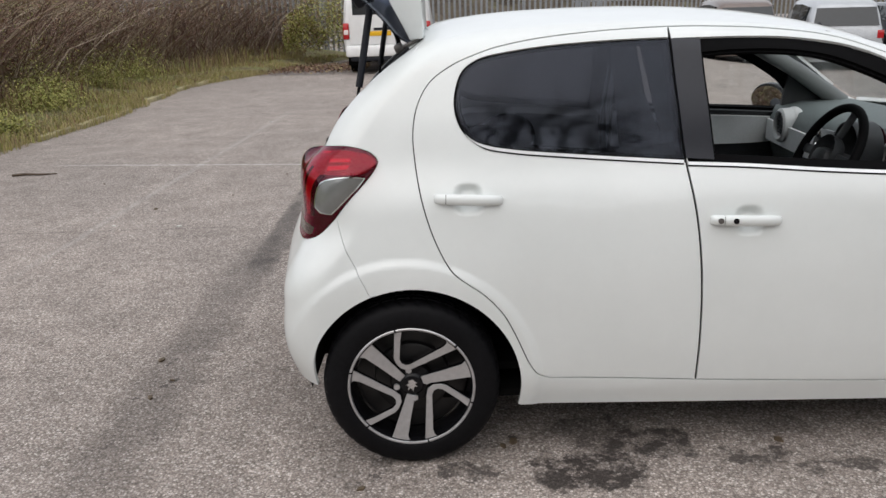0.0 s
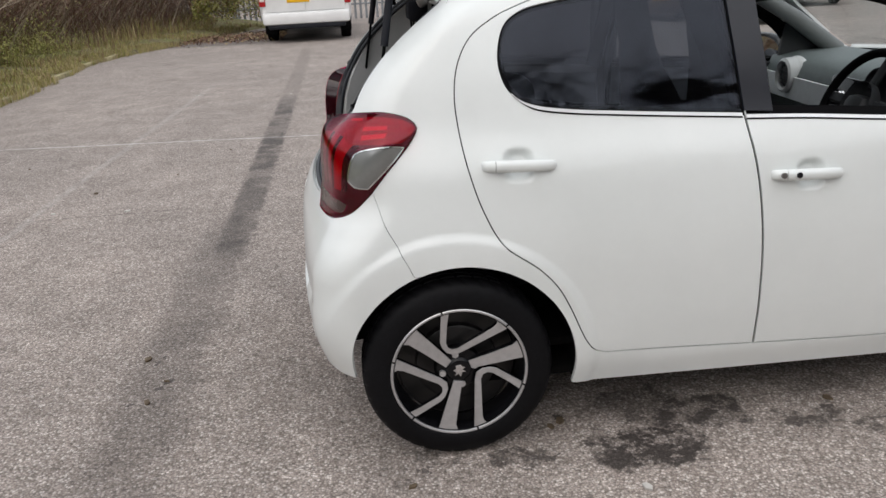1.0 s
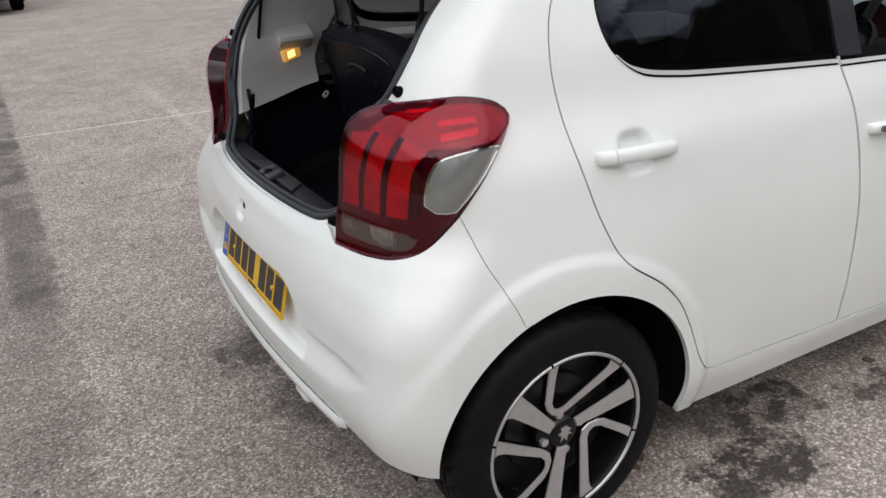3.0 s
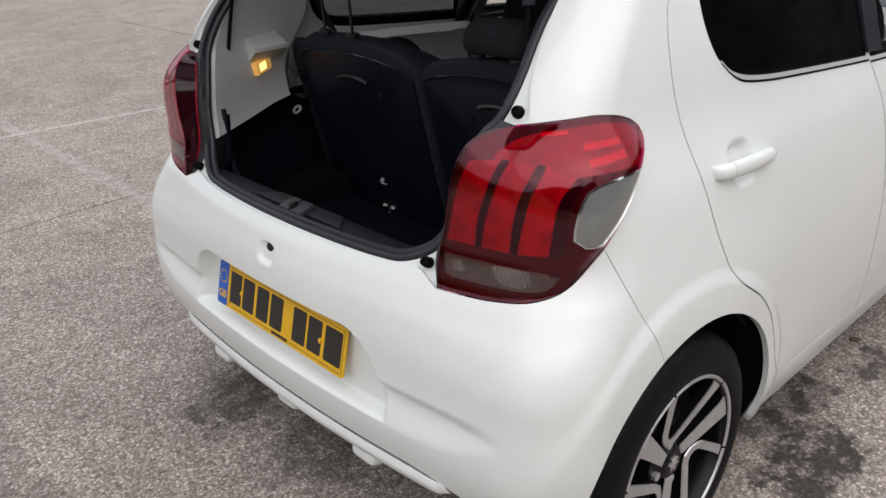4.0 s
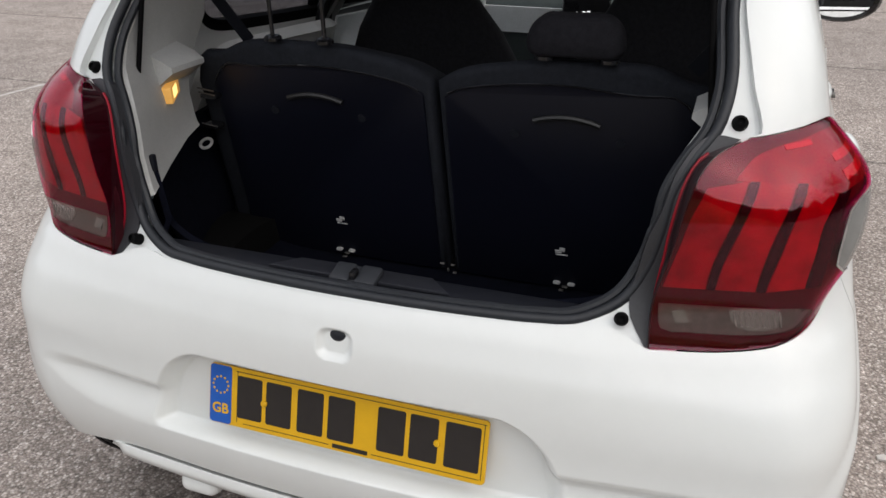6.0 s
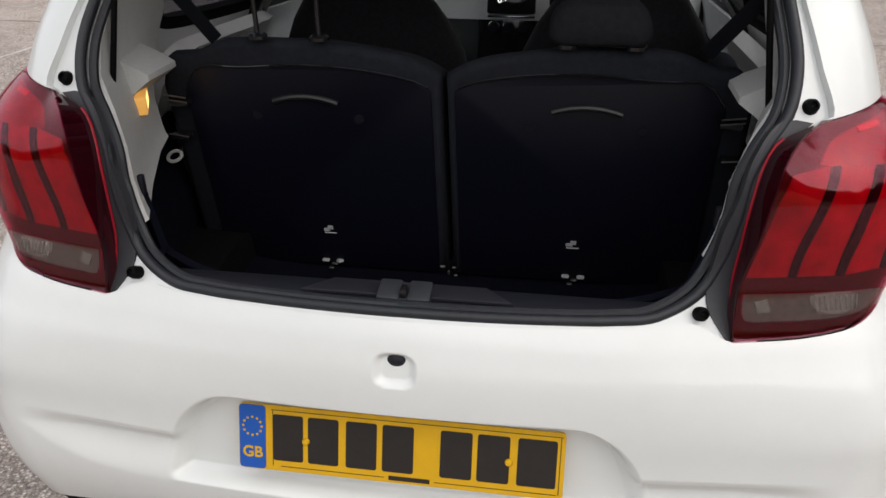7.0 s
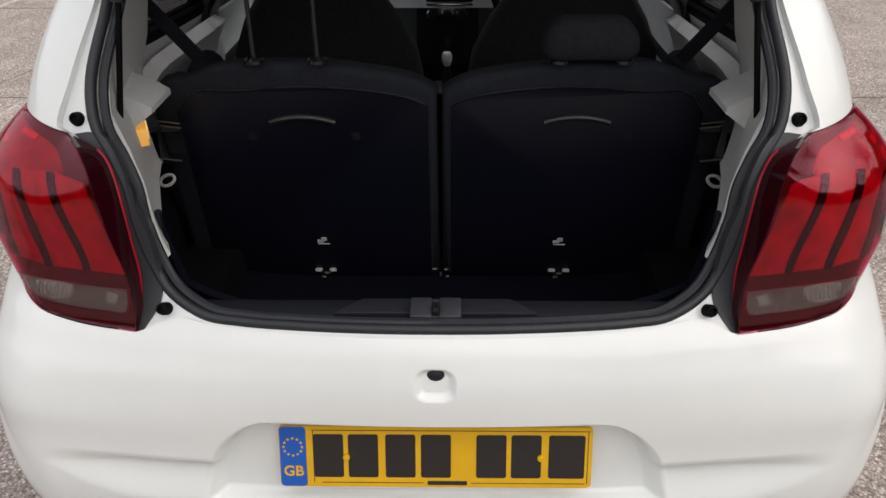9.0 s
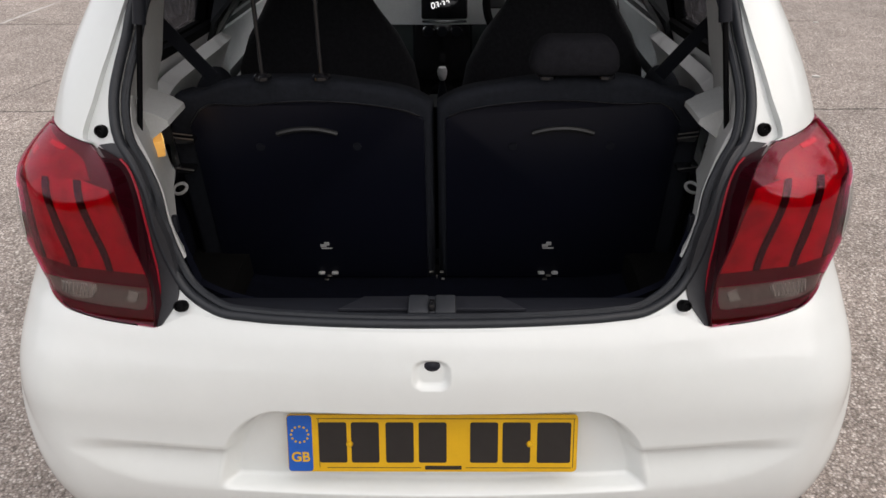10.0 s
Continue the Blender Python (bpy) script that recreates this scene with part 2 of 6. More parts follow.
def prism(bm, outline, lo, hi, m=Matrix.Identity(4), bev=0.0, seg=2):
    """A flat outline (x, y) drawn up from lo to hi along z, under the matrix m."""
    a = [bm.verts.new(m @ Vector((x, y, lo))) for x, y in outline]
    b = [bm.verts.new(m @ Vector((x, y, hi))) for x, y in outline]
    k = len(a)
    fs = [bm.faces.new(a[::-1]), bm.faces.new(b)]
    for i in range(k):
        fs.append(bm.faces.new((a[i], a[(i + 1) % k], b[(i + 1) % k], b[i])))
    if bev:
        es = [e for e in fs[1].edges]
        bmesh.ops.bevel(bm, geom=es, offset=bev, segments=seg, affect="EDGES", profile=.5)
    return bm


def flow(points, gap=.012, closed=False):
    """Points about gap apart on a smooth curve through the given ones."""
    p = [np.array(q, float) for q in points]
    k = len(p)
    out = []
    for i in range(k if closed else k - 1):
        a, b = p[i], p[(i + 1) % k]
        w = p[(i - 1) % k] if closed or i > 0 else 2 * a - b
        e = p[(i + 2) % k] if closed or i + 2 < k else 2 * b - a
        n = max(1, int(np.linalg.norm(b - a) / gap))
        d0, d1, d2 = (max(1e-6, np.linalg.norm(s)) ** .5 for s in (a - w, b - a, e - b))
        m1 = (a - w) / d0 - (b - w) / (d0 + d1) + (b - a) / d1
        m2 = (b - a) / d1 - (e - a) / (d1 + d2) + (e - b) / d2
        m1, m2 = m1 * d1, m2 * d1
        for j in range(n):
            t = j / n
            out.append((2 * t ** 3 - 3 * t ** 2 + 1) * a + (t ** 3 - 2 * t ** 2 + t) * m1 + (3 * t ** 2 - 2 * t ** 3) * b + (t ** 3 - t ** 2) * m2)
    if not closed:
        out.append(p[-1])
    return [tuple(q) for q in out]


def join_lines(*lines):
    """One closed outline from curves that follow one another."""
    out = []
    for ln in lines:
        for q in ln:
            if not out or math.dist(q, out[-1]) > .002:
                out.append(tuple(q))
    if math.dist(out[0], out[-1]) < .002:
        out.pop()
    return out


def within(poly, pts):
    poly = np.array(poly)
    x, y = pts[:, 0], pts[:, 1]
    res = np.zeros(len(pts), bool)
    a, b = poly, np.roll(poly, -1, 0)
    for (x1, y1), (x2, y2) in zip(a, b):
        if y1 == y2:
            continue
        c = ((y1 > y) != (y2 > y)) & (x < (x2 - x1) * (y - y1) / (y2 - y1) + x1)
        res ^= c
    return res


def edge_gap(poly, pts):
    a = np.array(poly)
    b = np.roll(a, -1, 0)
    d = np.full(len(pts), 9.0)
    for p, q in zip(a, b):
        v = q - p
        t = np.clip(((pts - p) @ v) / max(v @ v, 1e-12), 0, 1)
        d = np.minimum(d, np.linalg.norm(pts - p - t[:, None] * v, axis=1))
    return d


def shrink(poly, by):
    """The outline drawn in by a small width."""
    p = np.array(poly)
    area = np.sum(p[:, 0] * np.roll(p[:, 1], -1) - np.roll(p[:, 0], -1) * p[:, 1])
    t = np.roll(p, -1, 0) - np.roll(p, 1, 0)
    t /= np.maximum(np.linalg.norm(t, axis=1), 1e-9)[:, None]
    nrm = np.stack([-t[:, 1], t[:, 0]], -1) * (1 if area > 0 else -1)
    return [tuple(q) for q in p + by * nrm]


def mesh_flat(poly, holes, gap, dense=()):
    """Triangles over a flat outline with holes: points, triangles and outlines as runs of point numbers."""
    from mathutils.geometry import delaunay_2d_cdt
    loops = [poly] + list(holes)
    p = np.array(poly)
    lo, hi = p.min(0), p.max(0)
    gx, gy = np.meshgrid(np.arange(lo[0] + gap / 2, hi[0], gap), np.arange(lo[1] + gap / 2, hi[1], gap))
    gx = gx + (np.arange(gx.shape[0]) % 2)[:, None] * gap / 2
    pts = np.stack([gx.ravel(), gy.ravel()], -1)
    far = np.full(len(pts), gap)
    for x0, y0, x1, y1, g in dense:
        out = ~((pts[:, 0] > x0) & (pts[:, 0] < x1) & (pts[:, 1] > y0) & (pts[:, 1] < y1))
        ax, ay = np.meshgrid(np.arange(x0, x1, g), np.arange(y0, y1, g))
        extra = np.stack([ax.ravel(), ay.ravel()], -1)
        pts, far = np.concatenate([pts[out], extra]), np.concatenate([far[out], np.full(len(extra), g)])
    ok = within(poly, pts)
    for lp in loops:
        ok &= edge_gap(lp, pts) > .45 * far
    for h in holes:
        ok &= ~within(h, pts)
    verts, edges = [], []
    for lp in loops:
        s = len(verts)
        verts += [Vector(q) for q in lp]
        edges += [(s + i, s + (i + 1) % len(lp)) for i in range(len(lp))]
    verts += [Vector(q) for q in pts[ok]]
    v, e, f, *_ = delaunay_2d_cdt(verts, edges, [], 0, 1e-6)
    v = np.array([tuple(q) for q in v])
    tri = np.array([t for t in f if len(t) == 3])
    mid = v[tri].mean(1)
    ok = within(poly, mid)
    for h in holes:
        ok &= ~within(h, mid)
    return v, tri[ok]


def normals_of(p, off=0.0):
    h = 8e-4
    g = np.stack([inside(*(p + h * np.eye(3)[i]).T) - inside(*(p - h * np.eye(3)[i]).T) for i in range(3)], -1)
    return g / np.maximum(np.linalg.norm(g, axis=1), 1e-9)[:, None]


def skin_panel(name, poly, material, parent, label="", holes=(), off=0.0, thick=.018, gap=.02, side=-1, over=False, dense=(), swell=None):
    """A sheet of the body's skin with a turned-in edge. The outline is in girth metres and height, or in x and y for the top skin (over).
    side: -1 right, 1 left, 0 both in one piece across the middle of the tail or the top. swell: height and width of a bulge off the edges, or a function of the flat places."""
    v2, tri = mesh_flat(poly, holes, gap, dense)
    if over:
        place = lambda q, o: lid(q[:, 0], q[:, 1], o)
    else:
        mid = -REACH * math.pi / 2

        def place(q, o):
            left = q[:, 0] < mid
            u = np.where(left, 2 * mid - q[:, 0], q[:, 0])
            p = girth(u, q[:, 1], o)
            p[left, 1] *= -1
            return p
    outer = place(v2, off)
    nrm = normals_of(outer)
    if swell:
        free = callable(swell)
        rise = swell(v2) if free else swell[0] * (1 - (1 - np.clip(edge_gap(poly, v2) / swell[1], 0, 1)) ** 2.2)
        flat, outer = nrm, outer + nrm * rise[:, None]
        a, b, c = outer[tri[:, 0]], outer[tri[:, 1]], outer[tri[:, 2]]
        fn = np.cross(b - a, c - a)
        fn *= np.where(np.einsum("ij,ij->i", fn, nrm[tri[:, 0]]) < 0, -1, 1)[:, None]
        nrm = np.zeros_like(nrm)
        for i in range(3):
            np.add.at(nrm, tri[:, i], fn)
        if free:                                  # shade by the bulge's own slope
            def lifted(q):
                base = place(q, off)
                return base + normals_of(base) * swell(q)[:, None]
            du, dz = np.array((.0025, 0)), np.array((0, .0025))
            nrm = np.cross(lifted(v2 + du) - lifted(v2 - du), lifted(v2 + dz) - lifted(v2 - dz))
            nrm *= np.where(np.einsum("ij,ij->i", nrm, flat) < 0, -1, 1)[:, None]
        nrm /= np.maximum(np.linalg.norm(nrm, axis=1), 1e-12)[:, None]
    if side == 1:
        outer[:, 1] *= -1
        nrm[:, 1] *= -1
    a, b, c = outer[tri[:, 0]], outer[tri[:, 1]], outer[tri[:, 2]]
    facing = np.einsum("ij,ij->i", np.cross(b - a, c - a), nrm[tri[:, 0]])
    tri[facing < 0] = tri[facing < 0][:, ::-1]
    count = {}
    for t in tri:
        for i in range(3):
            k = (t[i], t[(i + 1) % 3])
            count[tuple(sorted(k))] = count.get(tuple(sorted(k)), 0) + 1
    rim = [(t[i], t[(i + 1) % 3]) for t in tri for i in range(3) if count[tuple(sorted((t[i], t[(i + 1) % 3])))] == 1]
    n = len(outer)
    inner = outer - nrm * thick
    pts = np.concatenate([outer, inner])
    faces = [tuple(t) for t in tri] + [tuple(n + t[::-1]) for t in tri]
    rv = sorted({i for e in rim for i in e})
    at = {i: 2 * n + k for k, i in enumerate(rv)}
    at2 = {i: 2 * n + len(rv) + k for k, i in enumerate(rv)}
    pts = np.concatenate([pts, outer[rv], inner[rv]])
    faces += [(at[i], at2[i], at2[j], at[j]) for i, j in rim]
    me = bpy.data.meshes.new(name)
    me.from_pydata(pts.tolist(), [], [tuple(int(i) for i in f) for f in faces])
    me.polygons.foreach_set("use_smooth", [True] * len(me.polygons))
    me.update()
    vn = np.array([tuple(q.vector) for q in me.vertex_normals])
    vn[:n], vn[n:2 * n] = nrm, -nrm
    me.normals_split_custom_set_from_vertices(vn.tolist())
    return link(name, me, material, parent, label)


def sheet(bm, rows, close=False):
    """A surface through rows of places."""
    vs = [[bm.verts.new(p) for p in r] for r in rows]
    for ra, rb in zip(vs, vs[1:]):
        for j in range(len(ra) - 1):
            bm.faces.new((ra[j], ra[j + 1], rb[j + 1], rb[j]))
    return vs


def thicken(bm, t):
    bmesh.ops.recalc_face_normals(bm, faces=bm.faces)
    bmesh.ops.solidify(bm, geom=bm.faces[:], thickness=t)
    return bm


# ---- the white car ----
car = thing("car", "white five-door hatchback with its boot lid open, parked on asphalt", "car")
MID = -REACH * math.pi / 2


def round_wheel(cx, r, a0, a1, cz=.285, n=40):
    """A wheel arch's edge in girth metres."""
    out = []
    for i in range(n + 1):
        a = radians(a0 + (a1 - a0) * i / n)
        x, z = cx + r * math.cos(a), cz + r * math.sin(a)
        u = x - SPLIT if x > SPLIT else -REACH * math.atan2(SPLIT - x, float(flank(x, z)))
        out.append((u, z))
    return out


def rail(x):
    """Where the roof's seam runs, in girth metres."""
    return float(unroll(x, -.535)), float(lid(np.array([x]), np.array([-.535]))[0, 2])


# shut lines
DOOR_TOP = flow([(1.22, 1.275), (1.05, 1.333), (.86, 1.362), (.70, 1.373), (.539, 1.377), (.316, 1.370), (.119, 1.353), (-.021, 1.328), (-.115, 1.304), (-.169, 1.285), (-.246, 1.238), (-.281, 1.176), (-.290, 1.094), (-.278, 1.005), (-.243, .885), (-.200, .765), (-.151, .678), (-.049, .596), (.002, .537), (.037, .472), (.091, .352), (.119, .319), (.156, .305)])
DOOR_LOW = flow([(.156, .305), (.40, .293), (.622, .281), (1.0, .264), (1.55, .245)])
DOOR_MID = flow([(.535, 1.377), (.538, 1.29), (.552, 1.12), (.569, .981), (.600, .797), (.616, .62), (.622, .45), (.622, .281)])
DOOR_FRONT = flow([(1.55, .245), (1.60, .5), (1.61, .8), (1.60, .95), (1.585, 1.0)])
DOOR_SCREEN = flow([(1.585, 1.0), (1.45, 1.14), (1.32, 1.225), (1.22, 1.275)])
SEAM = flow([(-.482, .842), (-.437, .743), (-.391, .651), (-.375, .608)])
ARCH = round_wheel(.02, .341, 108, 180)
PILLAR = flow([(-.605, 1.041), (-.591, 1.046), (-.580, 1.103), (-.560, 1.152), (-.537, 1.19), (-.491, 1.242), (-.43, 1.295), (-.37, 1.34), rail(.05)])
LAMP_OUT = flow([(-.605, 1.041), (-.543, 1.050), (-.467, 1.053), (-.408, 1.034), (-.385, 1.008), (-.394, .978), (-.424, .927), (-.482, .842)])
LAMP_LOW = flow([(-.482, .842), (-.542, .781), (-.590, .760), (-.66, .748), (-.754, .745)])
LAMP_IN = flow([(-.754, .745), (-.734, .81), (-.720, .862), (-.711, .90), (-.699, .945), (-.680, .988), (-.653, 1.016), (-.605, 1.041)])
LAMP_FOOT = flow([(-.748, .743), (-.728, .803), (-.715, .859), (-.707, .912), (-.687, .976), (-.661, 1.012), (-.612, 1.034)])


def window_strips(line, door, side):
    """A bright strip and a black lip along a window's lower edge."""
    for name, a, b, mat, what, proud in (("window_strip", -.002, .007, STRIP, "thin bright strip below the window", .003), ("window_lip", .007, .012, RUBBER, "thin black rubber lip", .0015)):
        taper = lambda u: .25 + .75 * float(step(-.115, -.03, u))
        bar = join_lines([(u, z - a * taper(u)) for u, z in line], [(u, z - b * taper(u)) for u, z in line[::-1]])
        skin_panel(name, bar, mat, door, what, off=-proud, thick=.008, side=side, gap=.03)


STRIP = plain("bright_white_metal_strip", (.82, .83, .84), .28, metal=.5, vary=.04)


INNER_PANES = {}


def side_panels(side):
    # the pressing round the doors: quarter, roof rail, sill and screen pillar
    top = [rail(x) for x in (.05, .2, .4, .7, 1.0, 1.25, 1.45)]
    arch_front = [q for q in round_wheel(.02, .341, 108, -13)]
    outline = join_lines(arch_front, flow([(.062, .204), (.7, .19), (1.69, .172)]), flow([(1.69, .172), (1.66, .5), (1.64, .93), (1.66, 1.02)]), flow([(1.66, 1.05), (1.5, 1.165), (1.36, 1.25), rail(1.45)]),
                         flow(top[::-1]), PILLAR[::-1], LAMP_OUT, SEAM)
    hole = join_lines(DOOR_TOP, DOOR_LOW, DOOR_FRONT, DOOR_SCREEN)
    skin_panel("side_frame", outline, PAINT, car, "", [hole], side=side, gap=.022, thick=.013, dense=[(-.46, .55, .12, .76, .008)])
    # seals behind the shut lines
    ring = [tuple(q) for q in hole]
    skin_panel("door_seal", shrink(ring, -.014), RUBBER, car, "black rubber door seal", [shrink(ring, .012)], off=.020, thick=.012, side=side, gap=.05)
    mid = np.array(DOOR_MID)
    skin_panel("door_seal", [tuple(q) for q in np.concatenate([mid - (.016, 0), (mid + (.016, 0))[::-1]])][::1], RUBBER, car, "black rubber door seal", off=.021, thick=.012, side=side, gap=.05)
    # black strips added in the shut lines below the skin, for their deep shade
    skin_panel("shut_line_fill", shrink(ring, .0003), RUBBER, car, "black strip put in the shut line for its shade", [shrink(ring, .0028)], off=.008, thick=.014, side=side, gap=.05)
    skin_panel("shut_line_fill", [tuple(q) for q in np.concatenate([mid - (.0027, 0), (mid + (.0027, 0))[::-1]])], RUBBER, car, "black strip put in the shut line for its shade", off=.008, thick=.014, side=side, gap=.05)
    # rear door
    i = min(range(len(DOOR_TOP)), key=lambda k: math.dist(DOOR_TOP[k], (.535, 1.377)))
    win_top = flow([(.533, 1.342), (.40, 1.340), (.31, 1.337), (.156, 1.328), (.021, 1.312), (-.073, 1.294), (-.128, 1.263), (-.149, 1.218), (-.152, 1.16), (-.130, 1.103), (-.094, 1.068), (-.051, 1.049), (.05, 1.031), (.202, 1.016), (.392, 1.0), (.561, .987)])
    cut = [q for q in DOOR_MID if q[1] < .987]
    door = join_lines(DOOR_TOP[i:], [(u, z + .002) for u, z in DOOR_LOW if .2 < u < .622], cut[::-1], win_top[::-1])
    rear_door = skin_panel("rear_door", shrink(door, .0036), PAINT, car, side=side, gap=.02, dense=[(-.19, .83, -.01, .96, .007), (-.17, .30, .16, .74, .008)])
    pane_edge = join_lines(win_top, [q for q in DOOR_MID if .987 < q[1] < 1.342][::-1])
    skin_panel("window_glass", shrink(pane_edge, .004), TINTED, rear_door, "dark tinted window glass", off=.006, thick=.004, side=side, gap=.04).visible_shadow = False
    skin_panel("window_seal", shrink(pane_edge, -.004), RUBBER, rear_door, "black rubber window seal", [shrink(pane_edge, .012)], off=.009, thick=.012, side=side, gap=.04)
    low = [q for q in win_top if q[1] < 1.085 and q[0] > -.115]
    window_strips(low, rear_door, side)
    handle(rear_door, -.205, .897, side)
    # front door
    post_out = flow([(.574, .982), (.560, 1.10), (.548, 1.25), (.545, 1.342)])
    low = flow([(1.56, .915), (1.33, .931), (1.0, .952), (.75, .972), (.574, .982)])
    fwin = join_lines(post_out, flow([(.545, 1.342), (.75, 1.342), (.904, 1.335), (1.075, 1.308), (1.187, 1.268), (1.32, 1.19), (1.45, 1.10), (1.55, 1.02)]), flow([(1.55, 1.02), (1.58, .96), (1.56, .915)]), low)
    j = [q for q in DOOR_TOP if q[0] >= .535]
    post_in = flow([(.654, .988), (.642, 1.10), (.628, 1.25), (.626, 1.298)])
    frame_in = join_lines(post_in, flow([(.626, 1.298), (.73, 1.304), (.90, 1.299), (1.019, 1.279), (1.15, 1.230), (1.28, 1.165), (1.40, 1.085), (1.465, 1.02)]), flow([(1.465, 1.02), (1.455, .933)]), flow([(1.455, .933), (1.26, .946), (1.0, .962), (.80, .978), (.654, .988)]))
    door = join_lines(j, [q for q in DOOR_MID], [(u, z + .002) for u, z in DOOR_LOW if .622 < u < 1.5], DOOR_FRONT, DOOR_SCREEN)
    front_door = skin_panel("front_door", shrink(door, .0036), PAINT, car, holes=[fwin], side=side, gap=.022, dense=[(.69, .745, .82, .87, .007)])
    skin_panel("window_frame", shrink(fwin, -.001), FRAME_BLACK, front_door, "black window frame", [frame_in], off=.010, thick=.03, side=side, gap=.03)
    skin_panel("pillar_cover", join_lines([(u + .0024, z) for u, z in DOOR_MID[::-1] if .984 < z < 1.342], [(.627, 1.338)], post_in[::-1]), PILLAR_BLACK, front_door, "satin dark grey pillar cover", off=-.001, thick=.021, side=side, gap=.03)
    window_strips(low, front_door, side)
    skin_panel("window_channel", shrink(frame_in, -.004), RUBBER, front_door, "black window channel", [shrink(frame_in, .012)], off=.022, thick=.02, side=side, gap=.04)
    if side == 1:
        skin_panel("window_glass", shrink(frame_in, -.006), CLEAR, front_door, "clear window glass", off=.012, thick=.004, side=side, gap=.05).visible_shadow = False
    handle(front_door, .637, .813, side, lock=side == -1)
    INNER_PANES[side] = pane_edge
    return rear_door, front_door


def handle(door, u, z, side, lock=False):
    """A pull handle with its finger dish, set along the flank."""
    a, b = girth(u - .003, z + .001)[()], girth(u + .214, z - .007)[()]
    if side == 1:
        a[1], b[1] = -a[1], -b[1]
    a, b = Vector(a), Vector(b)
    out = Vector((0, float(side), .12)).normalized()
    m = Matrix.Translation((a + b) / 2) @ Matrix((((b - a).normalized()), out, (b - a).normalized().cross(out))).transposed().to_4x4()
    L = (b - a).length
    rs = [(s0, dep, hh * .85) for s0, dep, hh in ((-.5, .001, .009), (-.488, .011, .014), (-.45, .020, .017), (-.38, .026, .0185), (-.33, .0275, .0188), (-.2, .029, .0195), (0, .031, .020), (.2, .029, .0195), (.38, .025, .018), (.455, .019, .0165), (.49, .010, .013), (.5, .001, .008))]

    def barrel(rings_of, out=0.0):
        bm = bmesh.new()
        rings = [[bm.verts.new(m @ Vector((s * L, dep - .012 + (.012 + out) * math.cos(t), (hh + out) * math.sin(t)))) for t in [2 * math.pi * j / 20 for j in range(20)]] for s, dep, hh in rings_of]
        for ra, rb in zip(rings, rings[1:]):
            for j in range(20):
                bm.faces.new((ra[j], ra[(j + 1) % 20], rb[(j + 1) % 20], rb[j]))
        bm.faces.new(rings[0]), bm.faces.new(rings[-1])
        return bm

    h = part("door_handle", barrel([(-.322, .0277, .0161)] + rs[5:]), PAINT, door, "white pull handle")
    part("handle_cap", barrel(rs[:5]), PAINT, door, "white fixed end of the handle")
    part("handle_seam", barrel([(-.331, .0274, .0158), (-.321, .0274, .0158)], -.0014), RUBBER, door)
    if lock:
        for s, mat, what in ((-.39, STEEL, "key_lock"), (-.18, BLACK_GLOSS, "lock_button")):
            bm = bmesh.new()
            bmesh.ops.create_cone(bm, cap_ends=True, segments=20, radius1=.0085, radius2=.0075, depth=.008, matrix=m @ pose(s * L, .0290, 0, 90, 0, 0))
            part(what, bm, mat, door)
    return h


for s in (-1, 1):
    side_panels(s)

# roof
def arc_line(x0, x1, y0, y1, n):
    return [(x0 + (x1 - x0) * i / n, y0 + (y1 - y0) * i / n) for i in range(n + 1)]


roof_edge = join_lines(flow([(.045, -.548), (.02, -.3), (.01, 0), (.02, .3), (.045, .548)]), arc_line(.05, 1.47, .548, .548, 40), flow([(1.48, .548), (1.52, .3), (1.535, 0), (1.52, -.3), (1.48, -.548)]), arc_line(1.47, .05, -.548, -.548, 40))
skin_panel("roof", roof_edge, PAINT, car, over=True, off=.004, side=0, gap=.04)
screen_edge = join_lines(flow([(1.485, -.545), (1.525, -.3), (1.54, 0), (1.525, .3), (1.485, .545)]), flow([(1.49, .55), (1.8, .60), (2.05, .64)]), flow([(2.05, .64), (2.12, .3), (2.14, 0), (2.12, -.3), (2.05, -.64)]), flow([(2.05, -.64), (1.8, -.60), (1.49, -.55)]))
skin_panel("windscreen", screen_edge, CLEAR, car, "clear glass windscreen", over=True, off=.006, thick=.005, side=0, gap=.05).visible_shadow = False
bonnet_edge = join_lines(flow([(2.07, -.64), (2.14, -.3), (2.155, 0), (2.14, .3), (2.07, .64)]), flow([(2.07, .64), (2.4, .62), (2.62, .57)]), flow([(2.62, .57), (2.78, .42), (2.85, .2), (2.86, 0), (2.85, -.2), (2.78, -.42), (2.62, -.57)]), flow([(2.62, -.57), (2.4, -.62), (2.07, -.64)]))
skin_panel("bonnet", bonnet_edge, PAINT, car, over=True, side=0, gap=.05)

# ---- tail: bumper, lamps, boot opening, tailgate ----
both = lambda line: join_lines(line, [(2 * MID - u, z) for u, z in line][::-1])   # a right-hand line and its mirror image

half_top = flow([(MID, .758), (-1.015, .759), (-.866, .763), (-.80, .768), (-.766, .751)])
half_low = flow([(-.551, .286), (-.575, .289), (-.62, .301), (-.67, .316), (-.735, .334), (-.80, .351), (-1.0, .3535), (MID, .3535)])
bumper_edge = both(join_lines(half_top, LAMP_LOW[::-1], SEAM, ARCH, half_low))
FIELD = [(MID - .06, .655, MID + .06, .735, .0035), (MID - .43, .43, MID + .43, .458, .0042), (MID - .40, .592, MID + .40, .628, .0036), (MID - .43, .458, MID - .22, .592, .0031), (MID + .22, .458, MID + .43, .592, .0031), (MID - .76, .42, MID - .43, .56, .0055), (MID + .43, .42, MID + .76, .56, .0055), (-.56, .56, -.36, .76, .008), (2 * MID + .36, .56, 2 * MID + .56, .76, .008)]
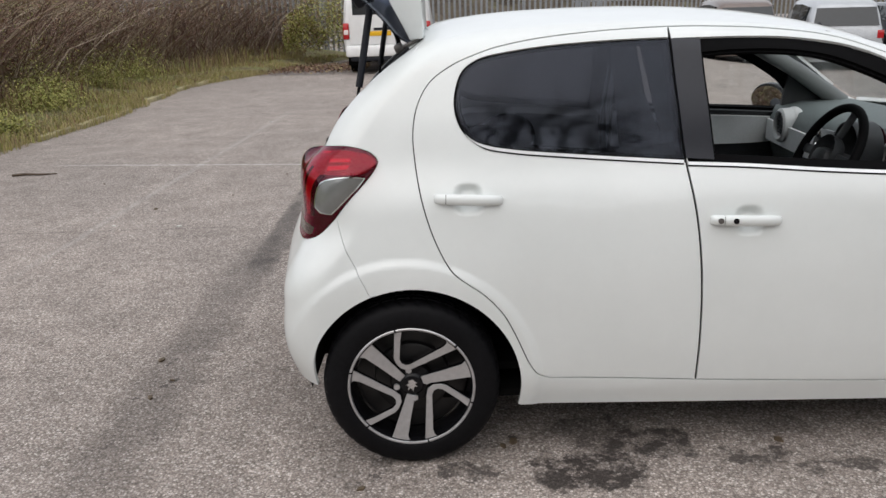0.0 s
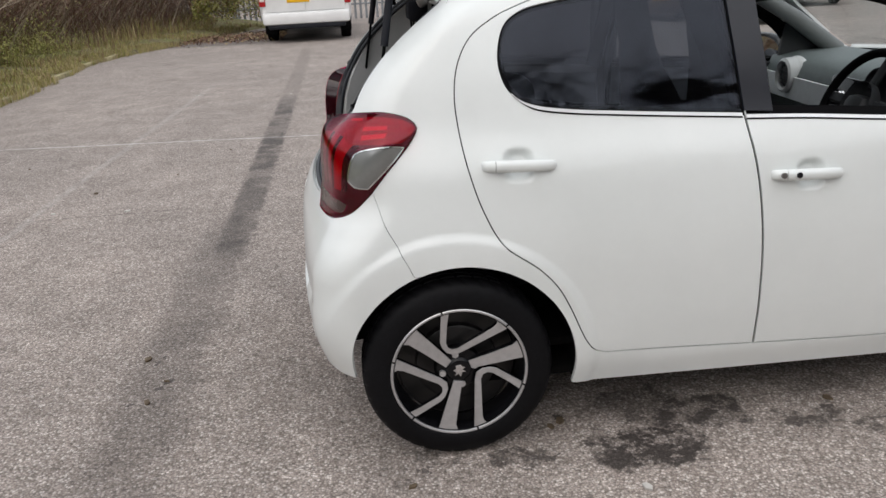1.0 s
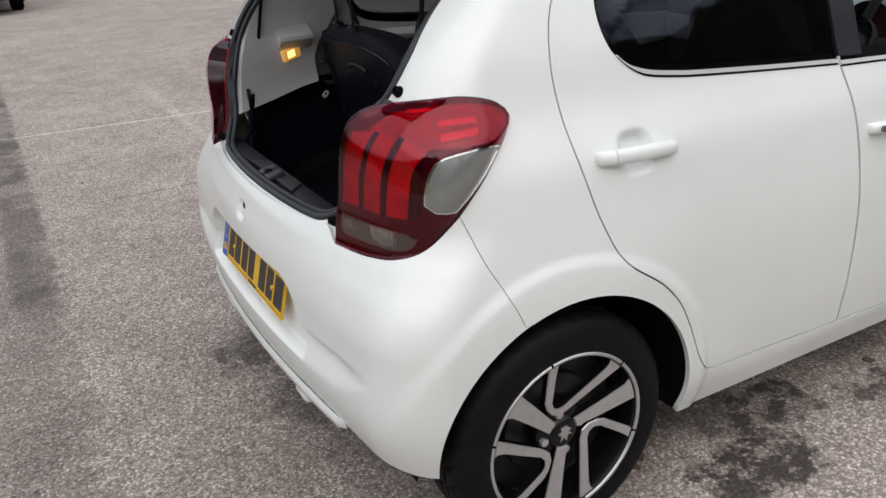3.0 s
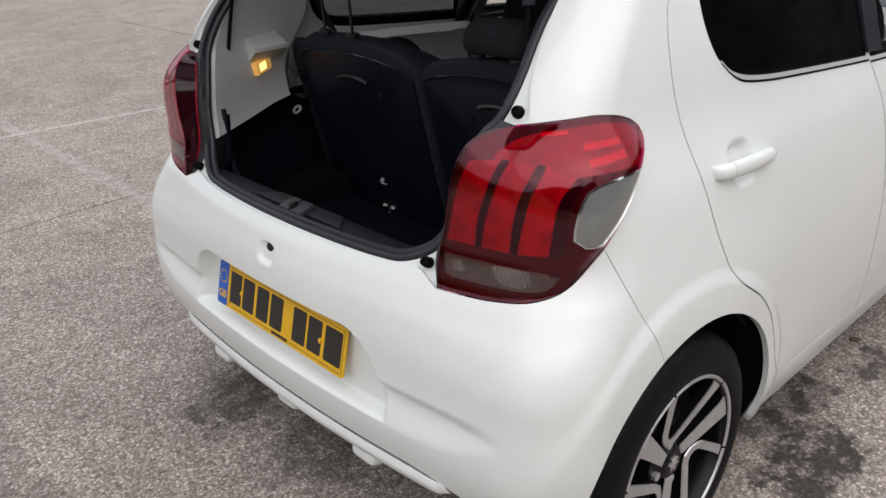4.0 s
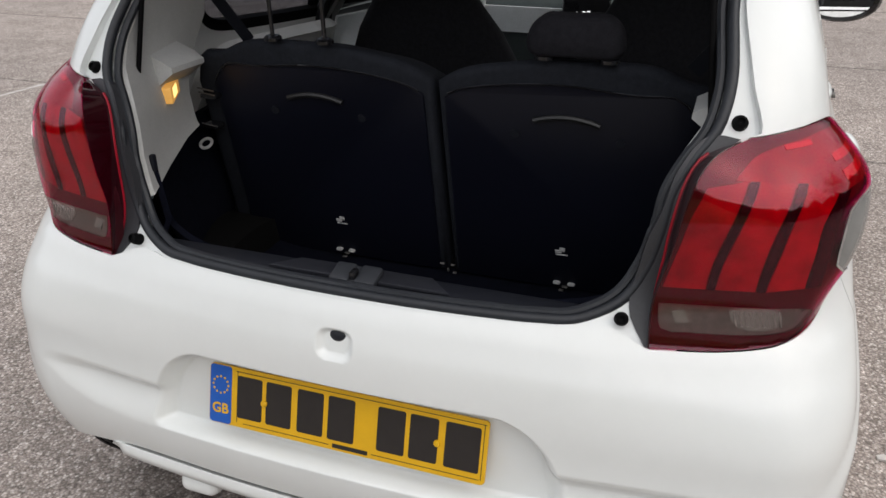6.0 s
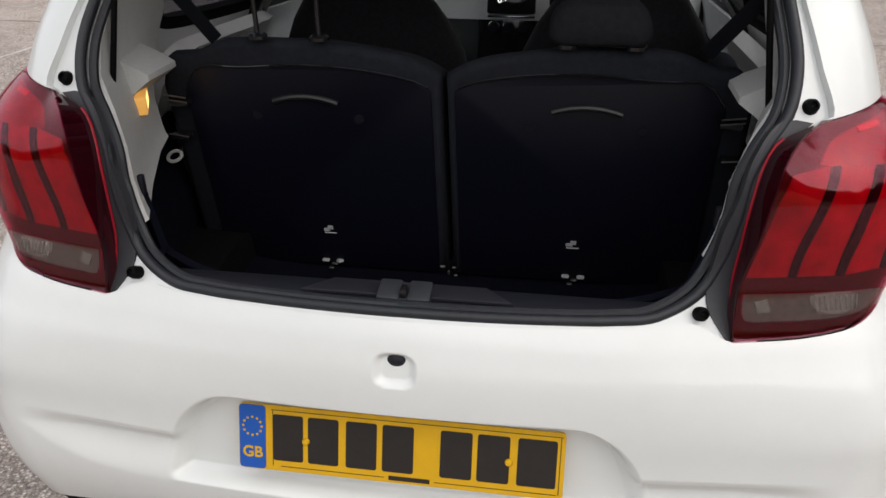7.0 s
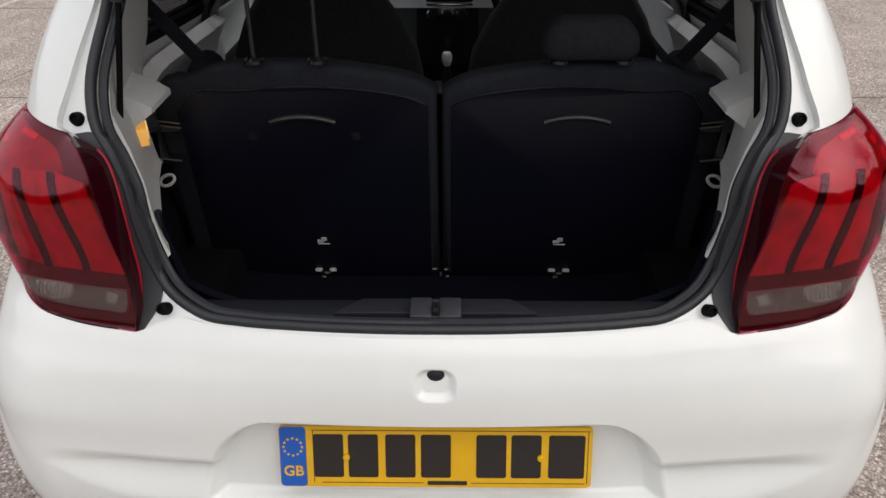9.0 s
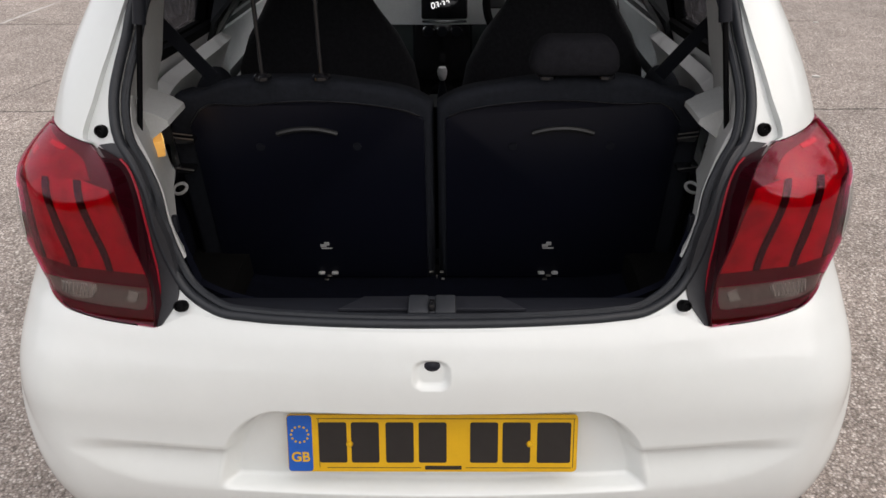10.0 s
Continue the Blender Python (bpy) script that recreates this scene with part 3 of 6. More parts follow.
bumper = skin_panel("rear_bumper", shrink(bumper_edge, .0013), PAINT, car, "white painted rear bumper", side=0, thick=.010, gap=.016, dense=FIELD)
valance = both(flow([(MID, .348), (-1.0, .348), (-.80, .347), (-.752, .342), (-.735, .330), (-.75, .314), (-.80, .306), (-1.0, .304), (MID, .303)]))
skin_panel("lower_valance", valance, PAINT, car, "white painted lip below the bumper", off=-.003, thick=.03, side=0, gap=.014, swell=(.012, .02))
for y in (.33, .02, -.28):
    bm = bmesh.new()
    box(bm, (.05, .085, .05), (-.405, y, .292), .02, (0, 18, 0), 4)
    part("valance_foot", bm, PAINT, car, "white foot under the bumper lip")
bm = boxes(((.24, .86, .02), (-.29, 0, .312), .006))
part("underbody_tray", bm, UNDER, car)

# catch hole in its dimple
bm = bmesh.new()
bmesh.ops.create_uvsphere(bm, u_segments=20, v_segments=12, radius=1, matrix=Matrix.Translation((-.4125, -.001, .700)) @ Matrix.Diagonal((.012, .0165, .0125, 1)))
part("boot_catch", bm, BLACK_PLASTIC, bumper, "black round release button")

# number plate
YELLOW = plain("yellow_plate", (.72, .41, .009), .35, scale=30, vary=.05)
PLATE_BLUE = plain("blue_plate_band", (.008, .10, .46), .35, scale=30, vary=.05)
INK = plain("black_plate_ink", (.02, .017, .016), .4)
ST, CT = math.sin(radians(15.0)), math.cos(radians(15.0))
plate_m = Matrix.Translation((-.4265, .001, .536)) @ Matrix(((0, ST, -CT), (-1, 0, 0), (0, CT, ST))).to_4x4()


def rounded(w, h, r, n=6, cx=0, cy=0):
    out = []
    for sx, sy, a in ((1, 1, 0), (-1, 1, 90), (-1, -1, 180), (1, -1, 270)):
        for i in range(n + 1):
            t = radians(a + 90 * i / n)
            out.append((cx + sx * (w / 2 - r) + r * math.cos(t), cy + sy * (h / 2 - r) + r * math.sin(t)))
    return out


plate = part("number_plate", prism(bmesh.new(), rounded(.520, .111, .007), -.003, .0015, plate_m, .001, 1), YELLOW, car, "yellow number plate", smooth=False)
part("plate_band", prism(bmesh.new(), rounded(.044, .109, .006, cx=-.237), .0016, .0022, plate_m), PLATE_BLUE, plate, "blue band", smooth=False)
for cx in (-.178, -.120, -.058, .001, .093, .151, .218):
    wide = .060 if cx > .2 else .050
    part("character_bar", prism(bmesh.new(), rounded(wide, .079, .004, 3, cx, .002), .0016, .0021, plate_m), INK, plate, "dark plain bar", smooth=False)
bm = bmesh.new()
prism(bm, rounded(.066, .0075, .001, 2, .02, -.0475), .0016, .0020, plate_m)
part("maker_bar", bm, INK, plate, smooth=False)
for cx, w in ((-.105, .17), (.155, .19)):
    part("border_line", prism(bmesh.new(), rounded(w, .0012, .0004, 1, cx, -.0475), .0016, .0019, plate_m), INK, plate, smooth=False)
part("border_line", prism(bmesh.new(), rounded(.462, .0012, .0004, 1, .025, .0485), .0016, .0019, plate_m), INK, plate, smooth=False)
for cx in (-.203, .253):
    part("border_line", prism(bmesh.new(), rounded(.0012, .096, .0004, 1, cx, .0005), .0016, .0019, plate_m), INK, plate, smooth=False)
for cx in (-.148, .175):
    bm = bmesh.new()
    lathe(bm, [(.0001, .0055), (.0045, .005), (.006, .003), (.006, .0)], 16, plate_m @ pose(cx, .0, .0016, 90, 0, 0))
    part("screw_cap", bm, YELLOW, plate, "yellow screw cap")
txt = bpy.data.curves.new("country_letters", "FONT")
txt.body, txt.size, txt.align_x, txt.align_y, txt.extrude, txt.offset = "GB", .026, "CENTER", "CENTER", .0003, .0006
tmp = new("country_letters", txt)
me = bpy.data.meshes.new_from_object(tmp.evaluated_get(bpy.context.evaluated_depsgraph_get()))
bpy.data.objects.remove(tmp)
letters = link("country_letters", me, YELLOW, plate, "small yellow letters on the blue band")
letters.matrix_local = plate_m @ pose(-.237, -.027, .0024)
for k in range(12):
    a = radians(30 * k)
    bm = bmesh.new()
    bmesh.ops.create_cone(bm, cap_ends=True, segments=5, radius1=.0023, radius2=.0023, depth=.0006, matrix=plate_m @ pose(-.237 + .0155 * math.cos(a), .018 + .0155 * math.sin(a), .0026))
    part("star", bm, YELLOW, plate, smooth=False)

# boot opening: channel, seal, buffers
SEAL_LINE = flow([(MID, .760), (-1.0, .760), (-.90, .761), (-.834, .766), (-.764, .797), (-.730, .844), (-.712, .902), (-.697, .958), (-.668, 1.003), (-.631, 1.043), (-.607, 1.08), (-.588, 1.113), (-.565, 1.153), (-.538, 1.19), (-.488, 1.238), (-.44, 1.285), (-.41, 1.325), (-.44, 1.356), (-.55, 1.366), (MID, 1.368)])
chan = flow([(MID, .725), (-.84, .725), (-.72, .735), (-.66, .80), (-.62, .90), (-.60, .98), (-.585, 1.03), (-.565, 1.07), (-.545, 1.13), (-.50, 1.20), (-.44, 1.26), (-.37, 1.325), (-.34, 1.375), (-.5, 1.395), (MID, 1.395)])
skin_panel("boot_frame", both(chan), PAINT, car, "white inner frame of the boot opening", [both(SEAL_LINE)], off=.015, thick=.02, side=0, gap=.02)
SURROUND = plain("dark_grey_moulding", (.035, .036, .041), .45, scale=200)
for s in (-1, 1):
    trim = join_lines(LAMP_FOOT, flow([(-.612, 1.034), (-.645, 1.036), (-.690, .990), (-.715, .93), (-.731, .893), (-.744, .84), (-.757, .80), (-.760, .776), (-.752, .744)]))
    skin_panel("lamp_surround", shrink(trim, -.003), SURROUND, car, "dark grey moulding beside the lamp", off=.010, thick=.02, side=s, gap=.012)


def around(line, off, n=None):
    """Places on the skin along a right-hand line and back along its mirror image."""
    q = np.array(line)
    p = girth(q[:, 0], q[:, 1], off)
    m = p[::-1].copy()
    m[:, 1] *= -1
    return [Vector(a) for a in np.concatenate([p, m[1:-1]])]


bm = bmesh.new()
tube(bm, around(SEAL_LINE, .018), .0088, 10, closed=True)
tube(bm, [Vector((p.x + .005, p.y * .985, p.z + (.004 if p.z < .9 else -.004))) for p in around(SEAL_LINE, .026)], .0078, 8, closed=True)
part("boot_seal", bm, SEAL, car, "dark grey rubber boot seal")
for x, y, z, r in ((-.340, .4375, .773, .0085), (-.222, .5615, 1.051, .0093)):
    for s in (-1, 1):
        nv = Vector((-.85, s * .15, .5)).normalized()
        m = Matrix.Translation(Vector((x, s * y, z)) + nv * .009) @ nv.to_track_quat("Y", "Z").to_matrix().to_4x4()
        bm = bmesh.new()
        lathe(bm, [(r * 1.25, -.012), (r * 1.25, 0), (r * 1.05, .004), (r, .008), (r * .62, .010), (r * .55, .005), (.0004, .004)], 20, m)
        part("rubber_buffer", bm, RUBBER, car, "round black rubber buffer")
bm = boxes(((.045, .037, .016), (-.338, -.0235, .771), .005, (0, -14, 0)), ((.045, .037, .016), (-.338, .0235, .771), .005, (0, -14, 0)), ((.040, .05, .014), (-.336, 0, .768), .003, (0, -14, 0)))
lock = part("boot_lock", bm, plain("grey_lock_plastic", (.026, .029, .035), .5), car, "grey plastic boot lock cover")
part("lock_claw", boxes(((.02, .010, .014), (-.346, 0, .778), .002)), BLACK_GLOSS, lock)

# lamps
LAMP_EDGE = join_lines(LAMP_OUT, LAMP_LOW, LAMP_IN)


def line_gap(line, pts):
    """How far places lie from an open line."""
    d = np.full(len(pts), 9.0)
    for p, q in zip(np.array(line), np.array(line)[1:]):
        v = q - p
        t = np.clip(((pts - p) @ v) / max(v @ v, 1e-12), 0, 1)
        d = np.minimum(d, np.linalg.norm(pts - p - t[:, None] * v, axis=1))
    return d


LAMP_TOP = [q for q in LAMP_OUT if q[1] > 1.0]
LAMP_REST = [q for q in LAMP_OUT if q[1] <= 1.0] + LAMP_LOW


def lamp_bulge(below=0.0):
    """The lens stands out from the body with a sloping top and rounded outer edges; below: metres under it."""
    def f(q):
        high = np.interp(q[:, 1], (.745, .80, .88, .96, 1.04), (.017, .028, .037, .045, .048))
        top = 1.12 - 1.10 * (1 - np.clip(line_gap(LAMP_TOP, q) / .105, 0, 1)) ** 1.4
        rest = 1.12 - 1.11 * (1 - np.clip(line_gap(LAMP_REST, q) / .055, 0, 1)) ** 2.2
        return high * np.maximum(top ** -8 + rest ** -8, 1e-9) ** -.125 - below
    return f


def red_lens():
    m, n, l, b = shader("red_lamp_lens")
    n.remove(b)
    tr, gl, mx = n.new("ShaderNodeBsdfTransparent"), n.new("ShaderNodeBsdfGlossy"), n.new("ShaderNodeMixShader")
    tr.inputs[0].default_value = (.92, .05, .40, 1)
    gl.inputs["Roughness"].default_value = .045
    scuff = noise_node(n, l, 45, 6, .7)
    k = n.new("ShaderNodeBump")
    k.inputs["Strength"].default_value, k.inputs["Distance"].default_value = .012, .0008
    l.new(scuff.outputs[0], k.inputs["Height"]), l.new(k.outputs[0], gl.inputs["Normal"])
    l.new(gloss(n, l, .044), mx.inputs[0]), l.new(tr.outputs[0], mx.inputs[1]), l.new(gl.outputs[0], mx.inputs[2])
    l.new(mx.outputs[0], n["Material Output"].inputs[0])
    return m


LENS = red_lens()
SMOKE = pane("smoky_lamp_lens", (.62, .58, .57), .03)
CLAW = plain("red_reflector", (.50, .002, .085), .3, scale=22, vary=.42, bumps=.4, dist=.001)
CLAW_SOFT = plain("crimson_reflector", (.34, .005, .06), .3, scale=60, vary=.3)
HOUSING = plain("dark_red_lamp_housing", (.042, .002, .006), .3, scale=60, vary=.2)
GAP_BLACK = plain("black_gap_filler", (.012, .004, .006), .2)
SILVER = plain("silver_reflector", (.62, .62, .60), .25, metal=.6, scale=300, bumps=.4, dist=.001)
CHROME_EDGE = plain("clear_side_reflector", (.25, .26, .255), .2, scale=40, vary=.06, metal=.4, coat=.8)


WALL_SHADE = plain("shaded_red_glossy_wall", (.032, .0015, .005), .07, spec=.6, vary=.3, scale=30)
RIM_RED = plain("red_lens_edge", (.34, .006, .020), .3)
MARKER = plain("bright_red_reflector", (.72, .004, .13), .3, scale=300, vary=.1)
REVERSE_BACK = plain("grey_brown_lamp_bowl", (.22, .18, .17), .3, scale=120, vary=.2)


def ribbon(a, b):
    return join_lines(flow(a), flow(b)[::-1])


def tail_lamp(s):
    lamp = skin_panel("tail_lamp", shrink(LAMP_EDGE, .0015), HOUSING, car, "red tail lamp with three claw-shaped reflectors", thick=.02, side=s, gap=.009, swell=lamp_bulge(.0085))
    clear = join_lines(flow([(-.526, .905), (-.514, .937), (-.470, .952), (-.413, .957)]), flow([(-.413, .957), (-.426, .934), (-.452, .897), (-.488, .853)]), flow([(-.488, .853), (-.515, .855), (-.530, .870), (-.526, .905)]))
    strip = join_lines(flow([(-.729, .806), (-.65, .806), (-.57, .805), (-.549, .798)]), flow([(-.549, .798), (-.565, .778), (-.60, .768), (-.70, .764), (-.733, .767), (-.729, .806)]))
    skin_panel("lamp_lens", shrink(LAMP_EDGE, .0006), LENS, lamp, "glossy dark red lens", [clear, strip], off=-.001, thick=.004, side=s, gap=.006, swell=lamp_bulge())
    skin_panel("side_reflector", shrink(clear, .0015), CHROME_EDGE, lamp, "clear grey side reflector", thick=.006, side=s, gap=.010, swell=lamp_bulge())
    skin_panel("reflector_edge", shrink(clear, -.002), CHROME, lamp, "chrome edge", [shrink(clear, .0012)], off=-.002, thick=.006, side=s, gap=.03, swell=lamp_bulge())
    skin_panel("reversing_lens", shrink(strip, .001), SMOKE, lamp, "smoky clear reversing lens", off=-.001, thick=.003, side=s, gap=.008, swell=lamp_bulge())
    refl = flow([(-.645, .799), (-.59, .800), (-.595, .777), (-.64, .775)], closed=True)
    corner = flow([(-.714, .792), (-.698, .797), (-.695, .778), (-.712, .775)], closed=True)
    for q in (refl, corner):
        skin_panel("reversing_reflector", q, SILVER, lamp, "ribbed silver reflector", thick=.003, side=s, gap=.01, swell=lamp_bulge(.0055))
    claws = [([(-.721, .832), (-.706, .886), (-.691, .935), (-.670, .975)], [(-.670, .832), (-.661, .884), (-.645, .930), (-.622, .985)]),
             ([(-.658, .832), (-.648, .884), (-.632, .930), (-.608, .985)], [(-.614, .832), (-.606, .884), (-.596, .930), (-.575, .982)]),
             ([(-.602, .832), (-.593, .884), (-.583, .930), (-.561, .980)], [(-.563, .836), (-.557, .880), (-.549, .926), (-.526, .960)])]
    for a, b in claws:
        skin_panel("claw_reflector", ribbon(a, b), CLAW, lamp, "bright red ribbed reflector", thick=.004, side=s, gap=.010, swell=lamp_bulge(.006))
    # black strips added to darken the gaps and hide reflectors from the side
    for (a, b), (c, d) in zip(claws, claws[1:]):
        skin_panel("gap_darkener", ribbon([(u + .002, z) for u, z in b], [(u - .002, z) for u, z in c]), GAP_BLACK, lamp, "black strip added to darken the gap between two reflectors", thick=.012, side=s, gap=.02, swell=lamp_bulge(.003))
    a = claws[2][1]
    skin_panel("gap_darkener", ribbon([(u + .002, z) for u, z in a], [(u + .018, z + .001) for u, z in a]), GAP_BLACK, lamp, "black strip added to darken the side of a reflector", thick=.012, side=s, gap=.02, swell=lamp_bulge(.003))
    for a, b in (([(-.57, 1.031), (-.53, 1.034)], [(-.57, 1.024), (-.53, 1.027)]), ([(-.512, 1.011), (-.456, 1.016)], [(-.513, 1.000), (-.456, 1.005)]), ([(-.509, .987), (-.455, .995)], [(-.508, .973), (-.457, .981)])):
        skin_panel("red_marker", ribbon(a, b), MARKER, lamp, "small bright red reflector", thick=.003, side=s, gap=.012, swell=lamp_bulge(.0042))
    upper = join_lines(flow([(-.636, .986), (-.58, .978), (-.535, .960), (-.50, .962), (-.42, .968), (-.402, .985)]), flow([(-.402, .985), (-.392, 1.008), (-.412, 1.026), (-.458, 1.039), (-.53, 1.037), (-.60, 1.020), (-.636, .986)]))
    skin_panel("upper_reflector", upper, CLAW_SOFT, lamp, "crimson upper reflector", thick=.003, side=s, gap=.010, swell=lamp_bulge(.0065))
    # the steep inner wall, coloured dark for its shade, down to a bright edge along its foot
    head, foot = np.array(LAMP_IN[:-2]), np.array(LAMP_FOOT)
    share = np.linspace(0, 1, len(head))
    foot = np.stack([np.interp(share, np.linspace(0, 1, len(foot)), foot[:, i]) for i in (0, 1)], -1)
    high = girth(head[:, 0], head[:, 1])
    high = high + normals_of(high) * lamp_bulge(.0005)(head)[:, None]
    deep = girth(foot[:, 0], foot[:, 1], .007)
    flip = np.array((1, -s, 1))
    bm = bmesh.new()
    sheet(bm, [[Vector((h + (d - h) * k) * flip) for k in (0, .04, .3, .6, .9, 1)] for h, d in zip(high, deep)])
    part("lamp_wall", thicken(bm, .002), WALL_SHADE, lamp, "inner wall of the red lens, its shade put into the colour", angle=60)
    bm = bmesh.new()
    tube(bm, [Vector(d * flip) for d in deep[1:-3]], .0024, 6)
    part("lamp_rim", bm, RIM_RED, lamp, "thin bright red edge of the lens")
    skin_panel("reversing_back", shrink(strip, .002), REVERSE_BACK, lamp, "grey-brown bowl behind the reversing lens", thick=.002, side=s, gap=.012, swell=lamp_bulge(.0075))
    for k in range(9):
        u = -.642 + .0062 * k
        skin_panel("reflector_rib", [(u, .7765), (u + .0025, .7765), (u + .0025, .7985), (u, .7985)], CHROME, lamp, thick=.002, side=s, gap=.01, swell=lamp_bulge(.0045))
    return lamp


for s in (-1, 1):
    tail_lamp(s)

# tailgate: a glass lid hinged at the roof, thrown up on two gas struts
lid_m = Matrix.Translation((.050, 0, 1.385)) @ Matrix.Rotation(radians(84), 4, "Y") @ Matrix.Translation((-.050, 0, -1.385))
lid_edge = both(flow([(MID, .775), (-1.015, .777), (-.866, .782), (-.79, .800), (-.745, .846), (-.70, .95), (-.64, 1.03), (-.56, 1.10), (-.50, 1.185), (-.42, 1.285), (-.36, 1.335), (-.40, 1.362), (-.55, 1.368), (MID, 1.372)]))
gate = skin_panel("tailgate", lid_edge, TINTED, car, "open dark glass tailgate", side=0, off=0, thick=.006, gap=.04)
rim_in = shrink(lid_edge, .045)
low = [k for k in range(len(lid_edge)) if lid_edge[k][1] < 1.19]
cut = next(k for k in range(len(lid_edge)) if lid_edge[k][1] >= 1.19)
low = [k for k in low if k > cut] + [k for k in low if k < cut]
out = shrink(lid_edge, .001)
edge = skin_panel("glass_border", [out[k] for k in low] + [rim_in[k] for k in low[::-1]], BLACK_GLOSS, gate, "black border of the glass", side=0, off=.007, thick=.008, gap=.04)
across = Matrix(((1, 0, 0, 0), (0, 0, 1, 0), (0, 1, 0, 0), (0, 0, 0, 1)))     # an outline in x and z, drawn out along y
bm = bmesh.new()
prism(bm, [(.080, 1.356), (.034, 1.352), (-.020, 1.462), (-.058, 1.540), (-.030, 1.575), (.030, 1.590), (.066, 1.580), (.076, 1.470)], -.42, .42, lid_m.inverted() @ across)
bmesh.ops.bevel(bm, geom=bm.edges[:], offset=.004, segments=2, affect="EDGES", profile=.5)
part("spoiler", bm, PAINT, gate, "white wedge-shaped spoiler at the hinge edge", angle=30)
bm = rods(((-.365, 0, .80), (-.372, 0, .80), .02))
box(bm, (.03, .10, .05), (-.352, 0, .81), .008)
part("tailgate_latch", bm, BLACK_PLASTIC, gate)
for ob in (gate,):
    ob.matrix_world = lid_m
for s in (-1, 1):
    a, b = Vector((-.168, s * .524, 1.022)), Vector((-.078, s * .468, 1.50))
    st = part("gas_strut", rods((a.lerp(b, .40), b, .0115, 14)), BLACK_PLASTIC, car, "black gas strut")
    part("strut_rod", rods((a, a.lerp(b, .42), .0050, 10)), RUBBER, st, "thin black rod")
    part("strut_bracket", boxes(((.085, .030, .045), b + Vector((-.022, 0, -.006)), .010, (0, -35, 0))), BLACK_PLASTIC, st)
    part("strut_joint", rods((a + Vector((0, -s * .0, -.012)), a + Vector((0, s * .03, -.012)), .009, 12)), BLACK_PLASTIC, st)

    part("tailgate_hinge", boxes(((.075, .034, .012), (.030, s * .385, 1.338), .004, (0, -24, 0)), ((.030, .040, .030), (-.004, s * .385, 1.326), .008, (0, -24, 0))), STEEL, car, "dull steel tailgate hinge")
bm = bmesh.new()
line = flow([(-.040, .40, 1.285), (-.046, .40, 1.325), (-.062, .40, 1.375), (-.073, .40, 1.43), (-.092, .40, 1.49)], .0032)
tube(bm, line, [.0125 if k % 2 else .0092 for k in range(len(line))], 10)
part("wiring_sleeve", bm, RUBBER, car, "ribbed black rubber wiring sleeve")

# ---- boot and cabin ----
seal_pts = girth(*np.array(SEAL_LINE).T, .02)
seal_z, seal_x, seal_y = (np.array([p[i] for p in seal_pts if p[2] < 1.33 and p[1] < -.40]) for i in (2, 0, 1))
order = np.argsort(seal_z)
seal_at = lambda z: (float(np.interp(z, seal_z[order], seal_x[order])), -float(np.interp(z, seal_z[order], seal_y[order])))

# boot tub
bm = bmesh.new()
rows = []
for x, zf in ((-.322, .752), (-.305, .70), (-.295, .62), (-.285, .56), (-.25, .535), (-.1, .53), (.16, .53)):
    hw = .47 if x < -.29 else .485
    row = []
    for k in range(21):
        y = -hw + 2 * hw * k / 20
        row.append((x + .10 * (abs(y) / .48) ** 4 * (1 if x < -.2 else 0), y, zf + .03 * (abs(y) / .48) ** 6))
    rows.append(row)
sheet(bm, rows)
part("boot_floor", thicken(bm, .012), CARPET, car, "black boot carpet")
part("sill_plate", prism(bmesh.new(), [(-.342, -.165), (-.342, .165), (-.300, .122), (-.300, -.122)], .7632, .7685, Matrix.Identity(4), .002, 2), plain("grey_sill_plastic", (.020, .0215, .028), .45, scale=300, bumps=.2, dist=.0005), car, "raised grey plate in the sill")
part("boot_sill", boxes(((.05, .90, .018), (-.318, 0, .754), .007), ((.035, .70, .05), (-.302, 0, .725), .012)), BLACK_PLASTIC, car, "black plastic sill cover")
